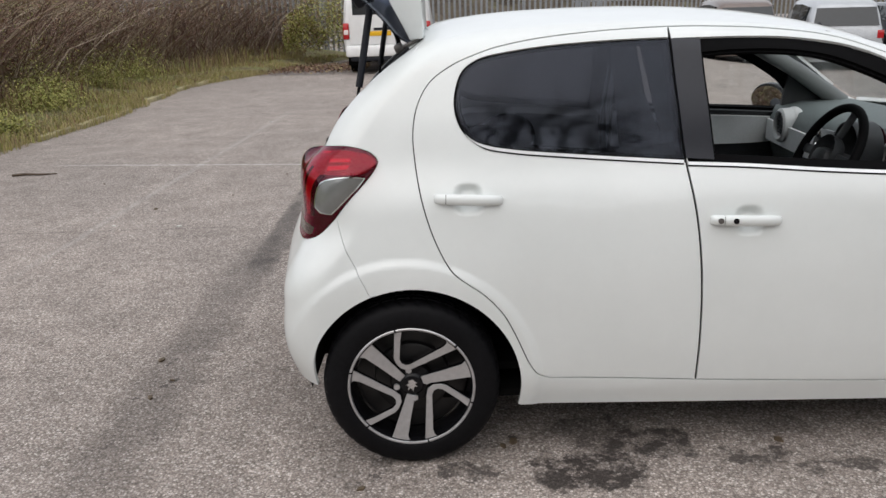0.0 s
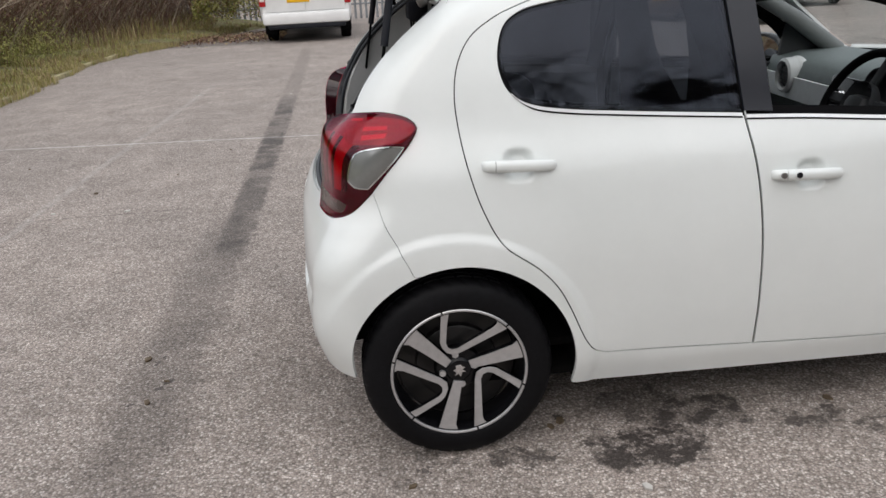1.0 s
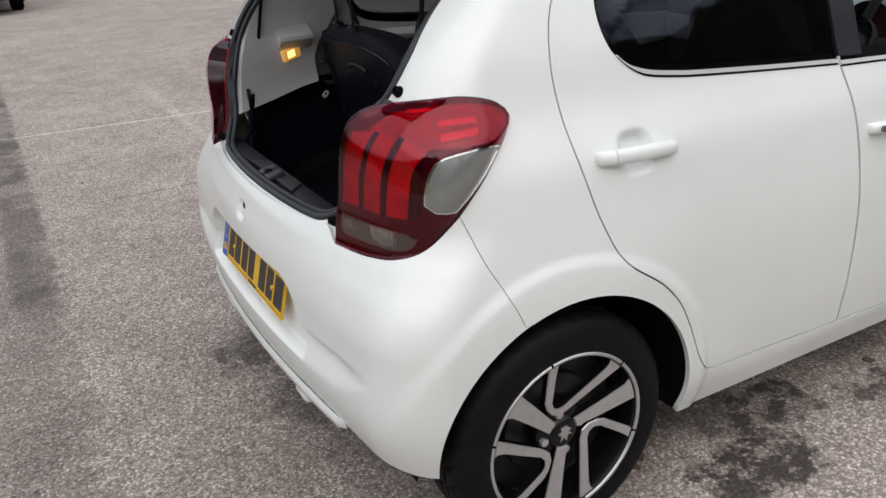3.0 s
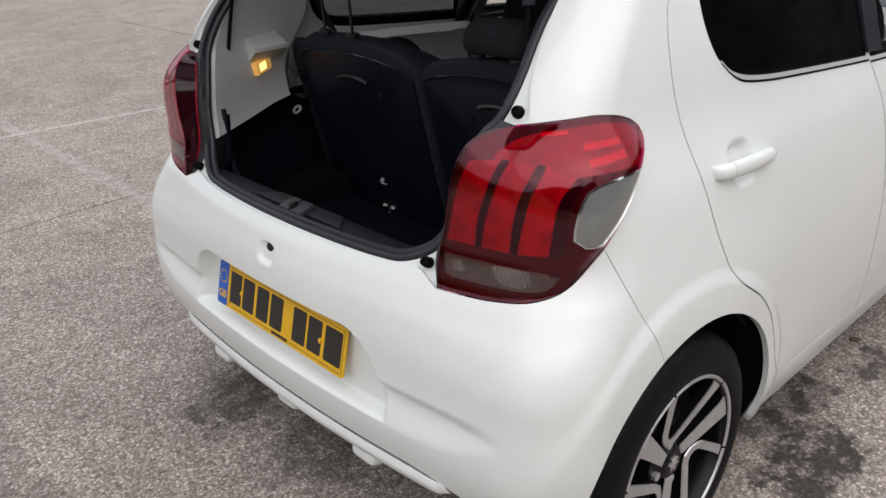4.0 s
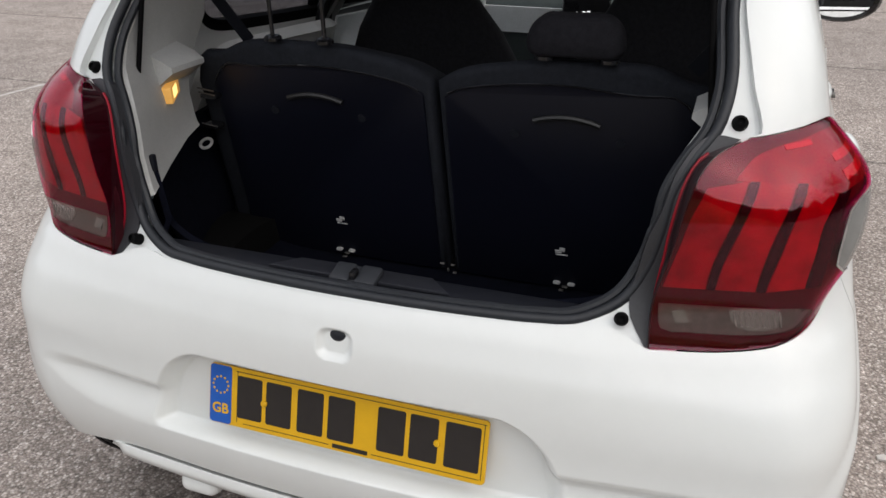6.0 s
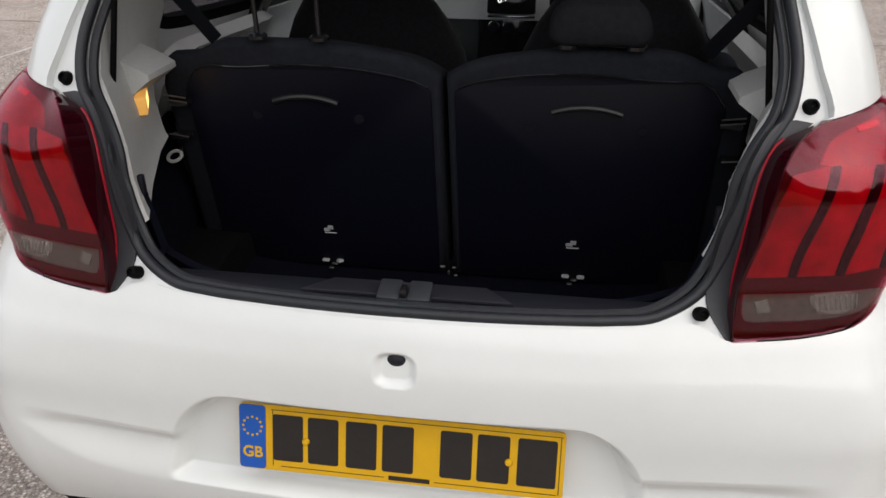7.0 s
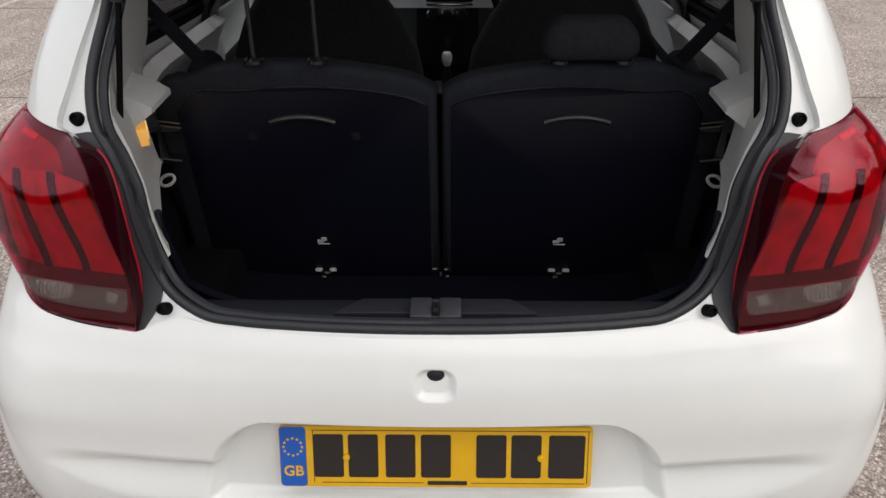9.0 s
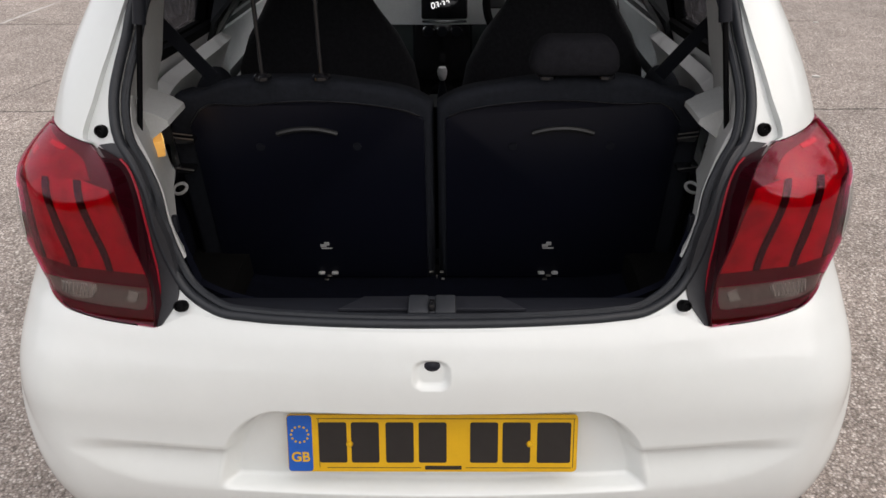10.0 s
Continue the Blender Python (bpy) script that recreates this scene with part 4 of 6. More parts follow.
for s in (-1, 1):
    bm = bmesh.new()
    rows = []
    for z in (.52, .60, .70, .78, .84, .88):
        xs, ys = seal_at(max(z, .80))
        rows.append([(xs + .05 - .02 * (z < .75), s * (ys - .004 if z > .75 else .47), z), (-.17, s * (.49 + .045 * (z > .75)), z), (-.06, s * (.535 + .035 * (z > .75)), z), (.05, s * (.565 + .03 * (z > .75)), z), (.16, s * (.59 + .02 * (z > .75)), z)])
    sheet(bm, rows)
    part("boot_side_lining", thicken(bm, .012), CARPET, car, "black carpet on the boot side")
    # grey pillar lining, from the boot's side up to the roof
    bm = bmesh.new()
    rows = []
    for z in (.825, .84, .865, .90, .95, 1.0, 1.05, 1.10, 1.16, 1.22, 1.28, 1.33):
        xs, ys = seal_at(z)
        front = .02 + .10 * step(.95, 1.1, z)
        fy = float(np.interp(z, (.79, .95, 1.05, 1.2, 1.33), (.545, .565, .58, .55, .515)))
        lift = .055 * (1 - step(.80, .90, z))
        rows.append([(xs + .012, s * (ys + .002), z), (xs + .03, s * (ys - .006), z + lift * .15), (xs + (front - xs) * .45, s * (ys + (fy - ys) * .5 - .004), z + lift * .45), (xs + (front - xs) * .8, s * (ys + (fy - ys) * .85), z + lift * .85), (front, s * fy, z + lift)])
    sheet(bm, rows)
    lining = part("pillar_lining", thicken(bm, .008), GREY_TRIM, car, "light grey plastic pillar lining")
    # bracket for the parcel shelf
    m = Matrix(((0, 0, 1, 0), (s, 0, 0, 0), (0, 1, 0, 0), (0, 0, 0, 1)))
    prism(bm := bmesh.new(), [(.60, 1.072), (.56, 1.060), (.512, 1.040), (.493, 1.030), (.492, 1.020), (.530, .992), (.575, .982), (.60, .985)], -.105, .005, m, .006, 2)
    part("shelf_bracket", bm, GREY_TRIM, lining, "light grey bracket for the parcel shelf")
    part("lining_clip", boxes(((.012, .010, .034), (-.238, s * .462, .883), .003)), BLACK_PLASTIC, lining, "black clip slot")
    # belt
    bm = bmesh.new()
    a, b = Vector((.15, s * .585, 1.17)), Vector((.15, s * .475, 1.036))
    d = (b - a).normalized()
    w = d.cross(Vector((1, 0, .2))).normalized() * .0155
    q = [a + w, a - w, b - w, b + w]
    vs = [bm.verts.new(p) for p in q] + [bm.verts.new(p + Vector((.003, 0, 0))) for p in q]
    for f in ((0, 1, 2, 3), (7, 6, 5, 4), (0, 4, 5, 1), (1, 5, 6, 2), (2, 6, 7, 3), (3, 7, 4, 0)):
        bm.faces.new([vs[i] for i in f])
    part("rear_seat_belt", bm, BLACK_PLASTIC, car, "black rear seat belt", smooth=False)
# boot light
def lit(name, col, strength):
    m, n, l, b = shader(name)
    b.inputs["Base Color"].default_value = (*col, 1)
    b.inputs["Emission Color"].default_value, b.inputs["Emission Strength"].default_value = (*col, 1), strength
    return m


LAMP_GLOW = lit("warm_boot_light", (1.0, .60, .20), 1.7)
light = part("boot_light", boxes(((.070, .028, .035), (-.066, .539, .974), .004, (0, -8, 24))), lit("amber_light_cover", (.80, .42, .10), .38), car, "small lit amber boot light")
part("light_lens", boxes(((.034, .006, .024), (-.068, .525, .975), .003, (0, -8, 24))), LAMP_GLOW, light, "glowing lens")

# rear seat in two halves
LEAN = Matrix.Rotation(-math.atan(.2214), 4, "Y")
seat_m = Matrix.Translation((.12, 0, .647)) @ LEAN     # local z runs up the back, local y across, local x forward
SEAT_TOP = spline((0, .03, .13, .23, .335, .433, .50, .545, .56), (.366, .386, .414, .428, .429, .419, .396, .367, .315))
BOARD_TOP = spline((0, .02, .05, .10, .2, .3, .42, .48, .51), (.30, .337, .358, .370, .382, .382, .376, .361, .316))
for s in (-1, 1):
    bm = bmesh.new()
    ring = [(.004, -.11)] + [(y, float(SEAT_TOP(y))) for y in np.linspace(.004, .556, 30)] + [(.556, -.11)]
    k = len(ring)
    layers = []
    cy, cz = .28, .14
    for x, shr in ((0, .028), (.004, .012), (.014, .004), (.03, 0), (.10, 0), (.13, .01), (.145, .04)):
        layers.append([bm.verts.new(seat_m @ Vector((x, s * (y + (cy - y) * shr * 2), z + (cz - z) * shr * 2 - .45 * max(0, x - .012)))) for y, z in ring])
    for ra, rb in zip(layers, layers[1:]):
        for j in range(k):
            bm.faces.new((ra[j], ra[(j + 1) % k], rb[(j + 1) % k], rb[j]))
    bm.faces.new(layers[0]), bm.faces.new(layers[-1])
    back = part("rear_seat_back", bm, FABRIC, car, "black fabric rear seat back", angle=60)
    ring = [(.022, -.10)] + [(y, float(BOARD_TOP(y))) for y in np.linspace(.022, .505, 26)] + [(.505, -.10)]
    m = seat_m @ Matrix(((0, 0, -1, 0), (s, 0, 0, 0), (0, 1, 0, 0), (0, 0, 0, 1)))
    board = part("seat_board", prism(bmesh.new(), ring, -.004, .006, m, .004, 2), SEAT_SHELL, back, "black plastic seat back board")
    bm = bmesh.new()
    tube(bm, [seat_m @ Vector((-.007, s * y, float(BOARD_TOP(y)) + .002)) for y in np.linspace(.03, .50, 22)], .0022, 6)
    part("board_edge", bm, BLACK_GLOSS, back, "thin glossy edge of the board")
    bm = bmesh.new()
    tube(bm, [seat_m @ Vector((-.010, s * (.264 + .063 * c), .322 - .012 * c * c)) for c in np.linspace(-1, 1, 11)], .006, 8)
    part("pull_recess", bm, plain("worn_black_plastic", (.015, .015, .016), .4) if "worn_black_plastic" not in bpy.data.materials else bpy.data.materials["worn_black_plastic"], back, "curved grip on the board")
    for y in (.163, .366):
        part("board_screw", rods((seat_m @ Vector((-.004, s * y, .277)), seat_m @ Vector((-.010, s * y, .277)), .009, 12)), BLACK_PLASTIC, back)
    # anchor label and the two anchor openings
    LABEL = bpy.data.materials.get("pale_print") or plain("pale_print", (.42, .42, .42), .6)
    for k, (dy, dz, w, h) in enumerate(((-.002, .008, .012, .010), (.006, .002, .014, .008), (-.001, -.006, .026, .003))):
        part("anchor_mark", boxes(((.002, w, h), seat_m @ Vector((-.0075, s * .257 + dy, dz)), .0006, (0, -12, 0), 1)), LABEL, back, "small pale printed mark", smooth=False)
    for dy in (-.018, .014):
        part("anchor_guide", boxes(((.012, .016, .007), seat_m @ Vector((-.008, s * .262 + dy, -.083)), .0025, (0, -12, 0), 1)), LABEL, back, "pale anchor guide")
    # two steel bits added for the little glints below the anchor guides
    for dy, dz, w in ((-.004, -.092, .013), (.004, -.1035, .011)):
        part("anchor_glint", boxes(((.008, w, .0022), seat_m @ Vector((-.008, s * .262 + dy, dz)), .0008, (0, -12, 0), 1)), STEEL, back, "thin steel bit added for a glint at the anchor")
    for yy, zz in ((.515, .30), (.53, .225)):
        latch = part("seat_latch", boxes(((.05, .04, .012), seat_m @ Vector((-.005, s * yy, zz)), .004)), BLACK_GLOSS, back)
        # steel wires added to give the latch its horizontal glints
        for dz in ((.010, .020) if zz > .25 else (.008,)):
            part("latch_glint", rods((seat_m @ Vector((-.030, s * (yy - .020), zz + dz)), seat_m @ Vector((-.026, s * (yy + .022), zz + dz + .003)), .0016, 8)), STEEL, latch, "thin steel wire added for a glint at the latch")
    bm = bmesh.new()
    tube(bm, [(.040 + .006 * math.sin(t), s * (.546 - .004 * math.sin(t)) + .0135 * math.cos(t), .826 + .0095 * math.sin(t)) for t in np.linspace(0, 2 * math.pi, 21)[:-1]], .0036, 8, closed=True)
    part("strap_loop", bm, LABEL, car, "pale strap loop at the boot side")
    # head restraint: one pushed down, one drawn up
    up = .0 if s < 0 else .155
    hr = new("head_restraint")
    hr.parent = car
    hr["label"] = "black fabric head restraint pushed down" if s < 0 else "black fabric head restraint drawn up on its rods"
    bm = bmesh.new()
    layers = []
    prof = [(q[0] * (1 - 2.2 * q[1]), q[1]) for q in rounded(.172, .074, .032, 7)]
    for x, g in ((-.030, .80), (-.024, .92), (-.010, 1.0), (.02, 1.0), (.034, .93), (.042, .80)):
        layers.append([bm.verts.new((.030 + x + .012 * (1 - abs(q[0]) / .09), s * .275 + q[0] * g, 1.108 + up + q[1] * g + .006 * (1 - (q[0] / .09) ** 2))) for q in prof])
    k = len(prof)
    for ra, rb in zip(layers, layers[1:]):
        for j in range(k):
            bm.faces.new((ra[j], ra[(j + 1) % k], rb[(j + 1) % k], rb[j]))
    bm.faces.new(layers[0]), bm.faces.new(layers[-1])
    part("cushion", bm, FABRIC_SHADED, hr, angle=70)
    for y in (.2215, .338):
        part("post", rods(((.025, s * y, 1.07), (.018 if up else .025, s * y, 1.10 + up), .0044, 10)), BLACK_GLOSS, hr, "thin black rod")
        bm = bmesh.new()
        lathe(bm, [(.018, 0), (.018, .006), (.013, .010), (.007, .010)], 18, Matrix.Translation((.025, s * y, 1.070)) @ pose(0, 0, 0, 90, 0, 0))
        part("collar", bm, BLACK_GLOSS, hr)
# small steel bits added for the glints at the seat hinge
for y, dz, w, h in ((-.011, -.075, .009, .004), (.014, -.074, .011, .004), (.001, -.090, .004, .009), (-.014, -.097, .008, .004)):
    part("hinge_glint", boxes(((.006, w, h), seat_m @ Vector((-.014, y, dz)), .001, (0, -12, 0), 1)), STEEL, car, "small steel bit added for a glint at the seat hinge", smooth=False)
# added black strip that keeps light out of the gap, as shade would
part("seat_gap_fill", boxes(((.012, .026, .40), seat_m @ Vector((.085, 0, .115)), .004, (0, -12.5, 0))), RUBBER, car, "black strip added to keep the gap between the seat backs dark")
part("rear_seat_cushion", boxes(((.48, 1.10, .14), (.42, 0, .52), .05, (0, -6, 0), 4)), FABRIC, car, "black fabric rear bench")
part("cabin_floor", boxes(((2.0, 1.36, .03), (1.15, 0, .30), .01), ((.04, 1.30, .30), (.18, 0, .42), .01)), UNDER, car, "black cabin floor")

# linings of the doors and the roof
WHITE_INNER = plain("white_inner_paint", (.86, .87, .87), .4, scale=12, vary=.03)
for s in (-1, 1):
    low = join_lines(flow([(-.06, .56), (-.12, .70), (-.10, .80), (.02, .84), (.30, .85), (.575, .85)]), flow([(.575, .85), (.60, .60), (.60, .33), (.20, .33), (-.02, .52)]))
    skin_panel("rear_door_lining", low, DARK_DASH, car, "dark plastic door lining", off=.060, thick=.01, side=s, gap=.06)
    pane_in = INNER_PANES[s]
    whole = join_lines(flow([(-.13, .74), (-.19, .86), (-.225, 1.0), (-.232, 1.10), (-.222, 1.19), (-.19, 1.245), (-.12, 1.285), (-.02, 1.312), (.12, 1.336), (.316, 1.352), (.525, 1.358)]), flow([(.525, 1.358), (.545, 1.12), (.585, .80), (.59, .74)]))
    skin_panel("door_inner_panel", whole, WHITE_INNER, car, "white painted inside of the rear door", [shrink(pane_in, .004)], off=.052, thick=.008, side=s, gap=.04)
    ledge = join_lines(flow([(-.13, .72), (-.165, .84), (-.14, .965), (-.05, .996), (.15, .990), (.35, .978), (.56, .962)]), flow([(.56, .962), (.585, .80), (.585, .70)]))
    skin_panel("door_inner_ledge", ledge, WHITE_INNER, car, "white painted ledge below the rear window", off=.088, thick=.034, side=s, gap=.03, swell=(.012, .03))
    skin_panel("inner_window_seal", shrink(pane_in, -.012), RUBBER, car, "black rubber seal inside the rear window", [shrink(pane_in, .014)], off=.044, thick=.016, side=s, gap=.04)
    low = join_lines(flow([(.63, .975), (1.0, .955), (1.50, .92)]), flow([(1.54, .8), (1.50, .32)]), flow([(1.3, .31), (.66, .32)]), flow([(.65, .35), (.63, .7), (.63, .975)]))
    skin_panel("front_door_lining", low, DARK_DASH, car, "dark plastic door lining", off=.060, thick=.01, side=s, gap=.06)
    skin_panel("door_lining_top", join_lines(flow([(.64, .956), (1.0, .928), (1.50, .898)]), flow([(1.53, .84), (1.50, .80), (1.0, .775), (.64, .78)])), PALE_DASH, car, "pale plastic upper door lining", off=.074, thick=.008, side=s, gap=.05)
    skin_panel("door_sill_seal", join_lines(flow([(.64, .985), (1.0, .955), (1.50, .925)]), flow([(1.50, .900), (1.0, .930), (.64, .958)])), RUBBER, car, "black seal along the door window", off=.046, thick=.014, side=s, gap=.05)
    part("armrest", boxes(((.32, .06, .05), (1.25, s * .675, .72), .015)), PALE_DASH, car)
    # middle pillar and screen pillar linings
    skin_panel("pillar_lining", [(.50, .55), (.52, 1.0), (.50, 1.36), (.575, 1.36), (.60, 1.0), (.635, .55)], DARK_DASH, car, "dark middle pillar lining", off=.058, thick=.012, side=s, gap=.05)
    skin_panel("pillar_edge_trim", [(.578, .90), (.576, 1.36), (.612, 1.36), (.628, .90)], GREY_TRIM, car, "light grey edge of the middle pillar", off=.050, thick=.012, side=s, gap=.05)
    bm = bmesh.new()
    for c, rr in (((.43, s * .560, .875), (.13, .045, .10)), ((.33, s * .552, .83), (.13, .04, .10))):
        bmesh.ops.create_uvsphere(bm, u_segments=20, v_segments=12, radius=1, matrix=Matrix.Translation(c) @ Matrix.Diagonal((*rr, 1)))
    part("seat_side_bolster", bm, FABRIC, car, "black fabric bolster beside the rear seat")
skin_panel("roof_lining", join_lines(arc_line(.08, 1.44, .52, .52, 20), arc_line(1.46, 1.46, .5, -.5, 10), arc_line(1.44, .08, -.52, -.52, 20), arc_line(.07, .07, -.5, .5, 10)), ROOF_CLOTH, car, "pale grey roof lining", over=True, off=.05, thick=.01, side=0, gap=.08)


def front_seat(y):
    seat = new("front_seat")
    seat.parent = car
    seat["label"] = "black fabric front seat with a built-in head restraint"
    bm = bmesh.new()
    # width and depth up the back, with the head restraint drawn into it
    prof = [(.42, .23, .07, .0), (.55, .255, .085, -.01), (.70, .262, .085, -.05), (.82, .245, .078, -.085), (.92, .205, .066, -.115), (1.0, .158, .055, -.14), (1.08, .116, .050, -.16), (1.18, .104, .050, -.18), (1.26, .092, .045, -.19), (1.30, .06, .03, -.20)]
    rings = []
    for z, w, d, dx in prof:
        rings.append([bm.verts.new((1.10 + dx + d * math.copysign(abs(math.cos(t)) ** .7, math.cos(t)), y + 1.14 * w * math.copysign(abs(math.sin(t)) ** .6, math.sin(t)), z)) for t in [2 * math.pi * j / 28 for j in range(28)]])
    for ra, rb in zip(rings, rings[1:]):
        for j in range(28):
            bm.faces.new((ra[j], ra[(j + 1) % 28], rb[(j + 1) % 28], rb[j]))
    bm.faces.new(rings[0]), bm.faces.new(rings[-1])
    part("backrest", bm, FABRIC_SOFT, seat)
    part("cushion", boxes(((.50, .50, .15), (1.32, y, .50), .05, (0, -6, 0), 4)), FABRIC, seat)
    part("seat_base", boxes(((.40, .40, .14), (1.30, y, .37), .02)), BLACK_PLASTIC, seat)


front_seat(.362)
front_seat(-.362)

# dashboard
POD_GREY = plain("satin_grey_vent_plastic", (.58, .60, .60), .4, scale=220, vary=.06)
MID_GREY = plain("mid_grey_pillar_plastic", (.20, .215, .215), .55, scale=220, vary=.06)
TEAL_DASH = plain("grey_green_dash_plastic", (.13, .155, .155), .6, scale=260, bumps=.3, dist=.0006)
dash = new("dashboard")
dash.parent = car
dash["label"] = "pale and charcoal plastic dashboard"
bm = bmesh.new()
rows = []
for y in np.linspace(-.70, .70, 29):
    b = .03 * (1 - (abs(y) / .70) ** 2)
    hump = .045 * math.exp(-((y + .36) / .15) ** 2)
    rows.append([(1.80 - b, y, .50), (1.74 - b, y, .66), (1.70 - b, y, .80), (1.69 - b, y, .90), (1.72 - b, y, .955 + hump), (1.82, y, .975 + hump * .7), (2.0, y, .985), (2.10, y, .97)])
sheet(bm, rows)
part("dash_top", bm, TEAL_DASH, dash, "grey-green upper dashboard", angle=70)
bm = bmesh.new()
rows = [[(1.685 - .03 * (1 - (abs(y) / .66) ** 2), y, z) for z in (.80, .83, .87, .895)] for y in np.linspace(-.68, .68, 27)]
sheet(bm, rows)
part("dash_band", thicken(bm, .012), PALE_DASH, dash, "pale grey band", angle=70)
part("centre_panel", boxes(((.10, .235, .34), (1.69, .0, .74), .03, (0, 8, 0)), ((.09, .20, .30), (1.70, 0, .48), .02)), BLACK_GLOSS, dash, "gloss black centre stack")
screen = part("screen", boxes(((.02, .178, .122), (1.632, -.008, .886), .008, (0, 12, 0))), plain("dark_screen_glass", (.012, .012, .014), .08), dash, "dark touch screen")
txt = bpy.data.curves.new("clock_digits", "FONT")
txt.body, txt.size, txt.align_x, txt.align_y, txt.extrude = "03:32", .034, "CENTER", "CENTER", .0004
tmp = new("clock_digits", txt)
me = bpy.data.meshes.new_from_object(tmp.evaluated_get(bpy.context.evaluated_depsgraph_get()))
bpy.data.objects.remove(tmp)
digits = link("clock_digits", me, lit("white_display", (.9, .92, .95), 1.2), dash, "white clock digits 03:32 on the screen")
digits.matrix_local = Matrix.Translation((1.6195, .006, .880)) @ Matrix(((0, math.sin(radians(-12)), -1), (-1, 0, 0), (0, 1, 0))).to_4x4()
part("screen_strip", boxes(((.012, .175, .010), (1.632, -.008, .815), .003)), CHROME, dash, "bright strip below the screen")
for y in (-.055, .0, .055):
    bm = bmesh.new()
    lathe(bm, [(.019, 0), (.019, .012), (.015, .016), (.0005, .016)], 20, Matrix.Translation((1.640, y, .775)) @ Matrix.Rotation(radians(90), 4, "Z"))
    part("heater_knob", bm, BLACK_PLASTIC, dash)
    bm = bmesh.new()
    lathe(bm, [(.021, .0), (.023, .002), (.021, .004)], 20, Matrix.Translation((1.641, y, .775)) @ Matrix.Rotation(radians(90), 4, "Z"))
    part("knob_ring", bm, CHROME, dash)
for y in (-.45, .45):
    bm = bmesh.new()
    m = Matrix.Translation((1.650, y, .897)) @ Matrix.Diagonal((1, 1, 1.2, 1)) @ Matrix.Rotation(radians(90), 4, "Z")
    lathe(bm, [(.064, -.05), (.062, .010), (.053, .018), (.044, .011), (.041, -.01)], 32, m)
    bmesh.ops.create_uvsphere(bm, u_segments=24, v_segments=14, radius=1, matrix=Matrix.Translation((1.700, y, .890)) @ Matrix.Diagonal((.052, .070, .088, 1)))
    part("air_vent", bm, POD_GREY, dash, "round pale air vent")
    bm = bmesh.new()
    lathe(bm, [(.042, -.004), (.03, .0), (.012, .004), (.0005, .004)], 24, m)
    for k in range(-2, 3):
        box(bm, (.006, .068 - abs(k) * .010, .004), (1.645, y, .897 + k * .016), .001)
    part("vent_vanes", bm, DARK_DASH, dash)
# console, gear lever
part("console", boxes(((.70, .17, .16), (1.40, 0, .42), .03), ((.20, .13, .05), (1.50, 0, .515), .02)), DARK_DASH, car, "charcoal centre console")
lever = part("gear_lever", rods(((1.54, 0, .50), (1.515, 0, .60), .030, 14, .012), ((1.515, 0, .60), (1.505, 0, .63), .010, 12)), BLACK_PLASTIC, car, "black gear lever gaiter")
bm = bmesh.new()
lathe(bm, [(.0005, .030), (.014, .026), (.019, .012), (.018, -.004), (.012, -.022), (.009, -.024)], 20, Matrix.Translation((1.503, 0, .645)) @ pose(0, 0, 0, 90, 0, 0))
part("gear_knob", bm, plain("silver_knob", (.80, .80, .81), .3, metal=.25), lever, "silver-topped gear knob")
# steering wheel
wheel_m = Matrix.Translation((1.475, -.345, .915)) @ Matrix.Rotation(radians(-64), 4, "Y")
sw = new("steering_wheel")
sw.parent, sw.matrix_local = car, wheel_m
sw["label"] = "black steering wheel"
bm = bmesh.new()
tube(bm, [(.178 * math.cos(t), .182 * math.sin(t), 0) for t in np.linspace(0, 2 * math.pi, 49)[:-1]], .0155, 10, closed=True)
part("wheel_rim", bm, RUBBER, sw)
bm = bmesh.new()
lathe(bm, [(.070, .02), (.072, -.01), (.060, -.028), (.03, -.036), (.0005, -.038)], 28, pose(0, 0, 0, 90, 0, 0))
part("hub_pad", bm, DARK_DASH, sw)
for a in (0, 180, 262):
    part("wheel_arm", boxes(((.12, .034, .016), (.115 * math.cos(radians(a + 90)), .115 * math.sin(radians(a + 90)), -.006), .006, (0, 0, a + 90))), DARK_DASH, sw)
part("emblem", boxes(((.026, .026, .004), (0, 0, -.040), .006, (0, 0, 45))), CHROME, sw, "plain silver emblem")
bm = bmesh.new()
lathe(bm, [(.0005, 0), (.075, 0), (.080, .006)], 28, Matrix.Translation((1.650, -.345, .935)) @ Matrix.Rotation(radians(90), 4, "Z"))
part("instrument_dial", bm, plain("dark_maroon_dial", (.12, .045, .055), .2), dash, "round dark maroon dial")
bm = bmesh.new()
lathe(bm, [(.080, -.004), (.091, -.004), (.093, .004), (.093, .085), (.088, .085), (.086, .02)], 32, Matrix.Translation((1.625, -.345, .935)) @ Matrix.Rotation(radians(90), 4, "Z"))
part("dial_hood", bm, DARK_DASH, dash, "charcoal hood round the dial")
part("column_shroud", boxes(((.22, .10, .09), (1.54, -.345, .87), .03, (0, 20, 0))), DARK_DASH, dash)
for s in (-1, 1):
    bm = bmesh.new()
    tube(bm, [(1.42, s * .52, 1.285), (1.55, s * .545, 1.232), (1.75, s * .59, 1.125), (2.0, s * .645, .965)], [.030, .034, .036, .040], 10)
    part("screen_pillar_lining", bm, MID_GREY, car, "light grey screen pillar lining")
    prism(bm := bmesh.new(), [(1.72, .93), (1.93, .93), (1.94, 1.01), (1.82, 1.085), (1.745, 1.115)], .652, .668, Matrix(((1, 0, 0, 0), (0, 0, s, 0), (0, 1, 0, 0), (0, 0, 0, 1))))
    part("mirror_sail", bm, DARK_DASH, car, "dark plastic corner behind the door mirror", smooth=False)
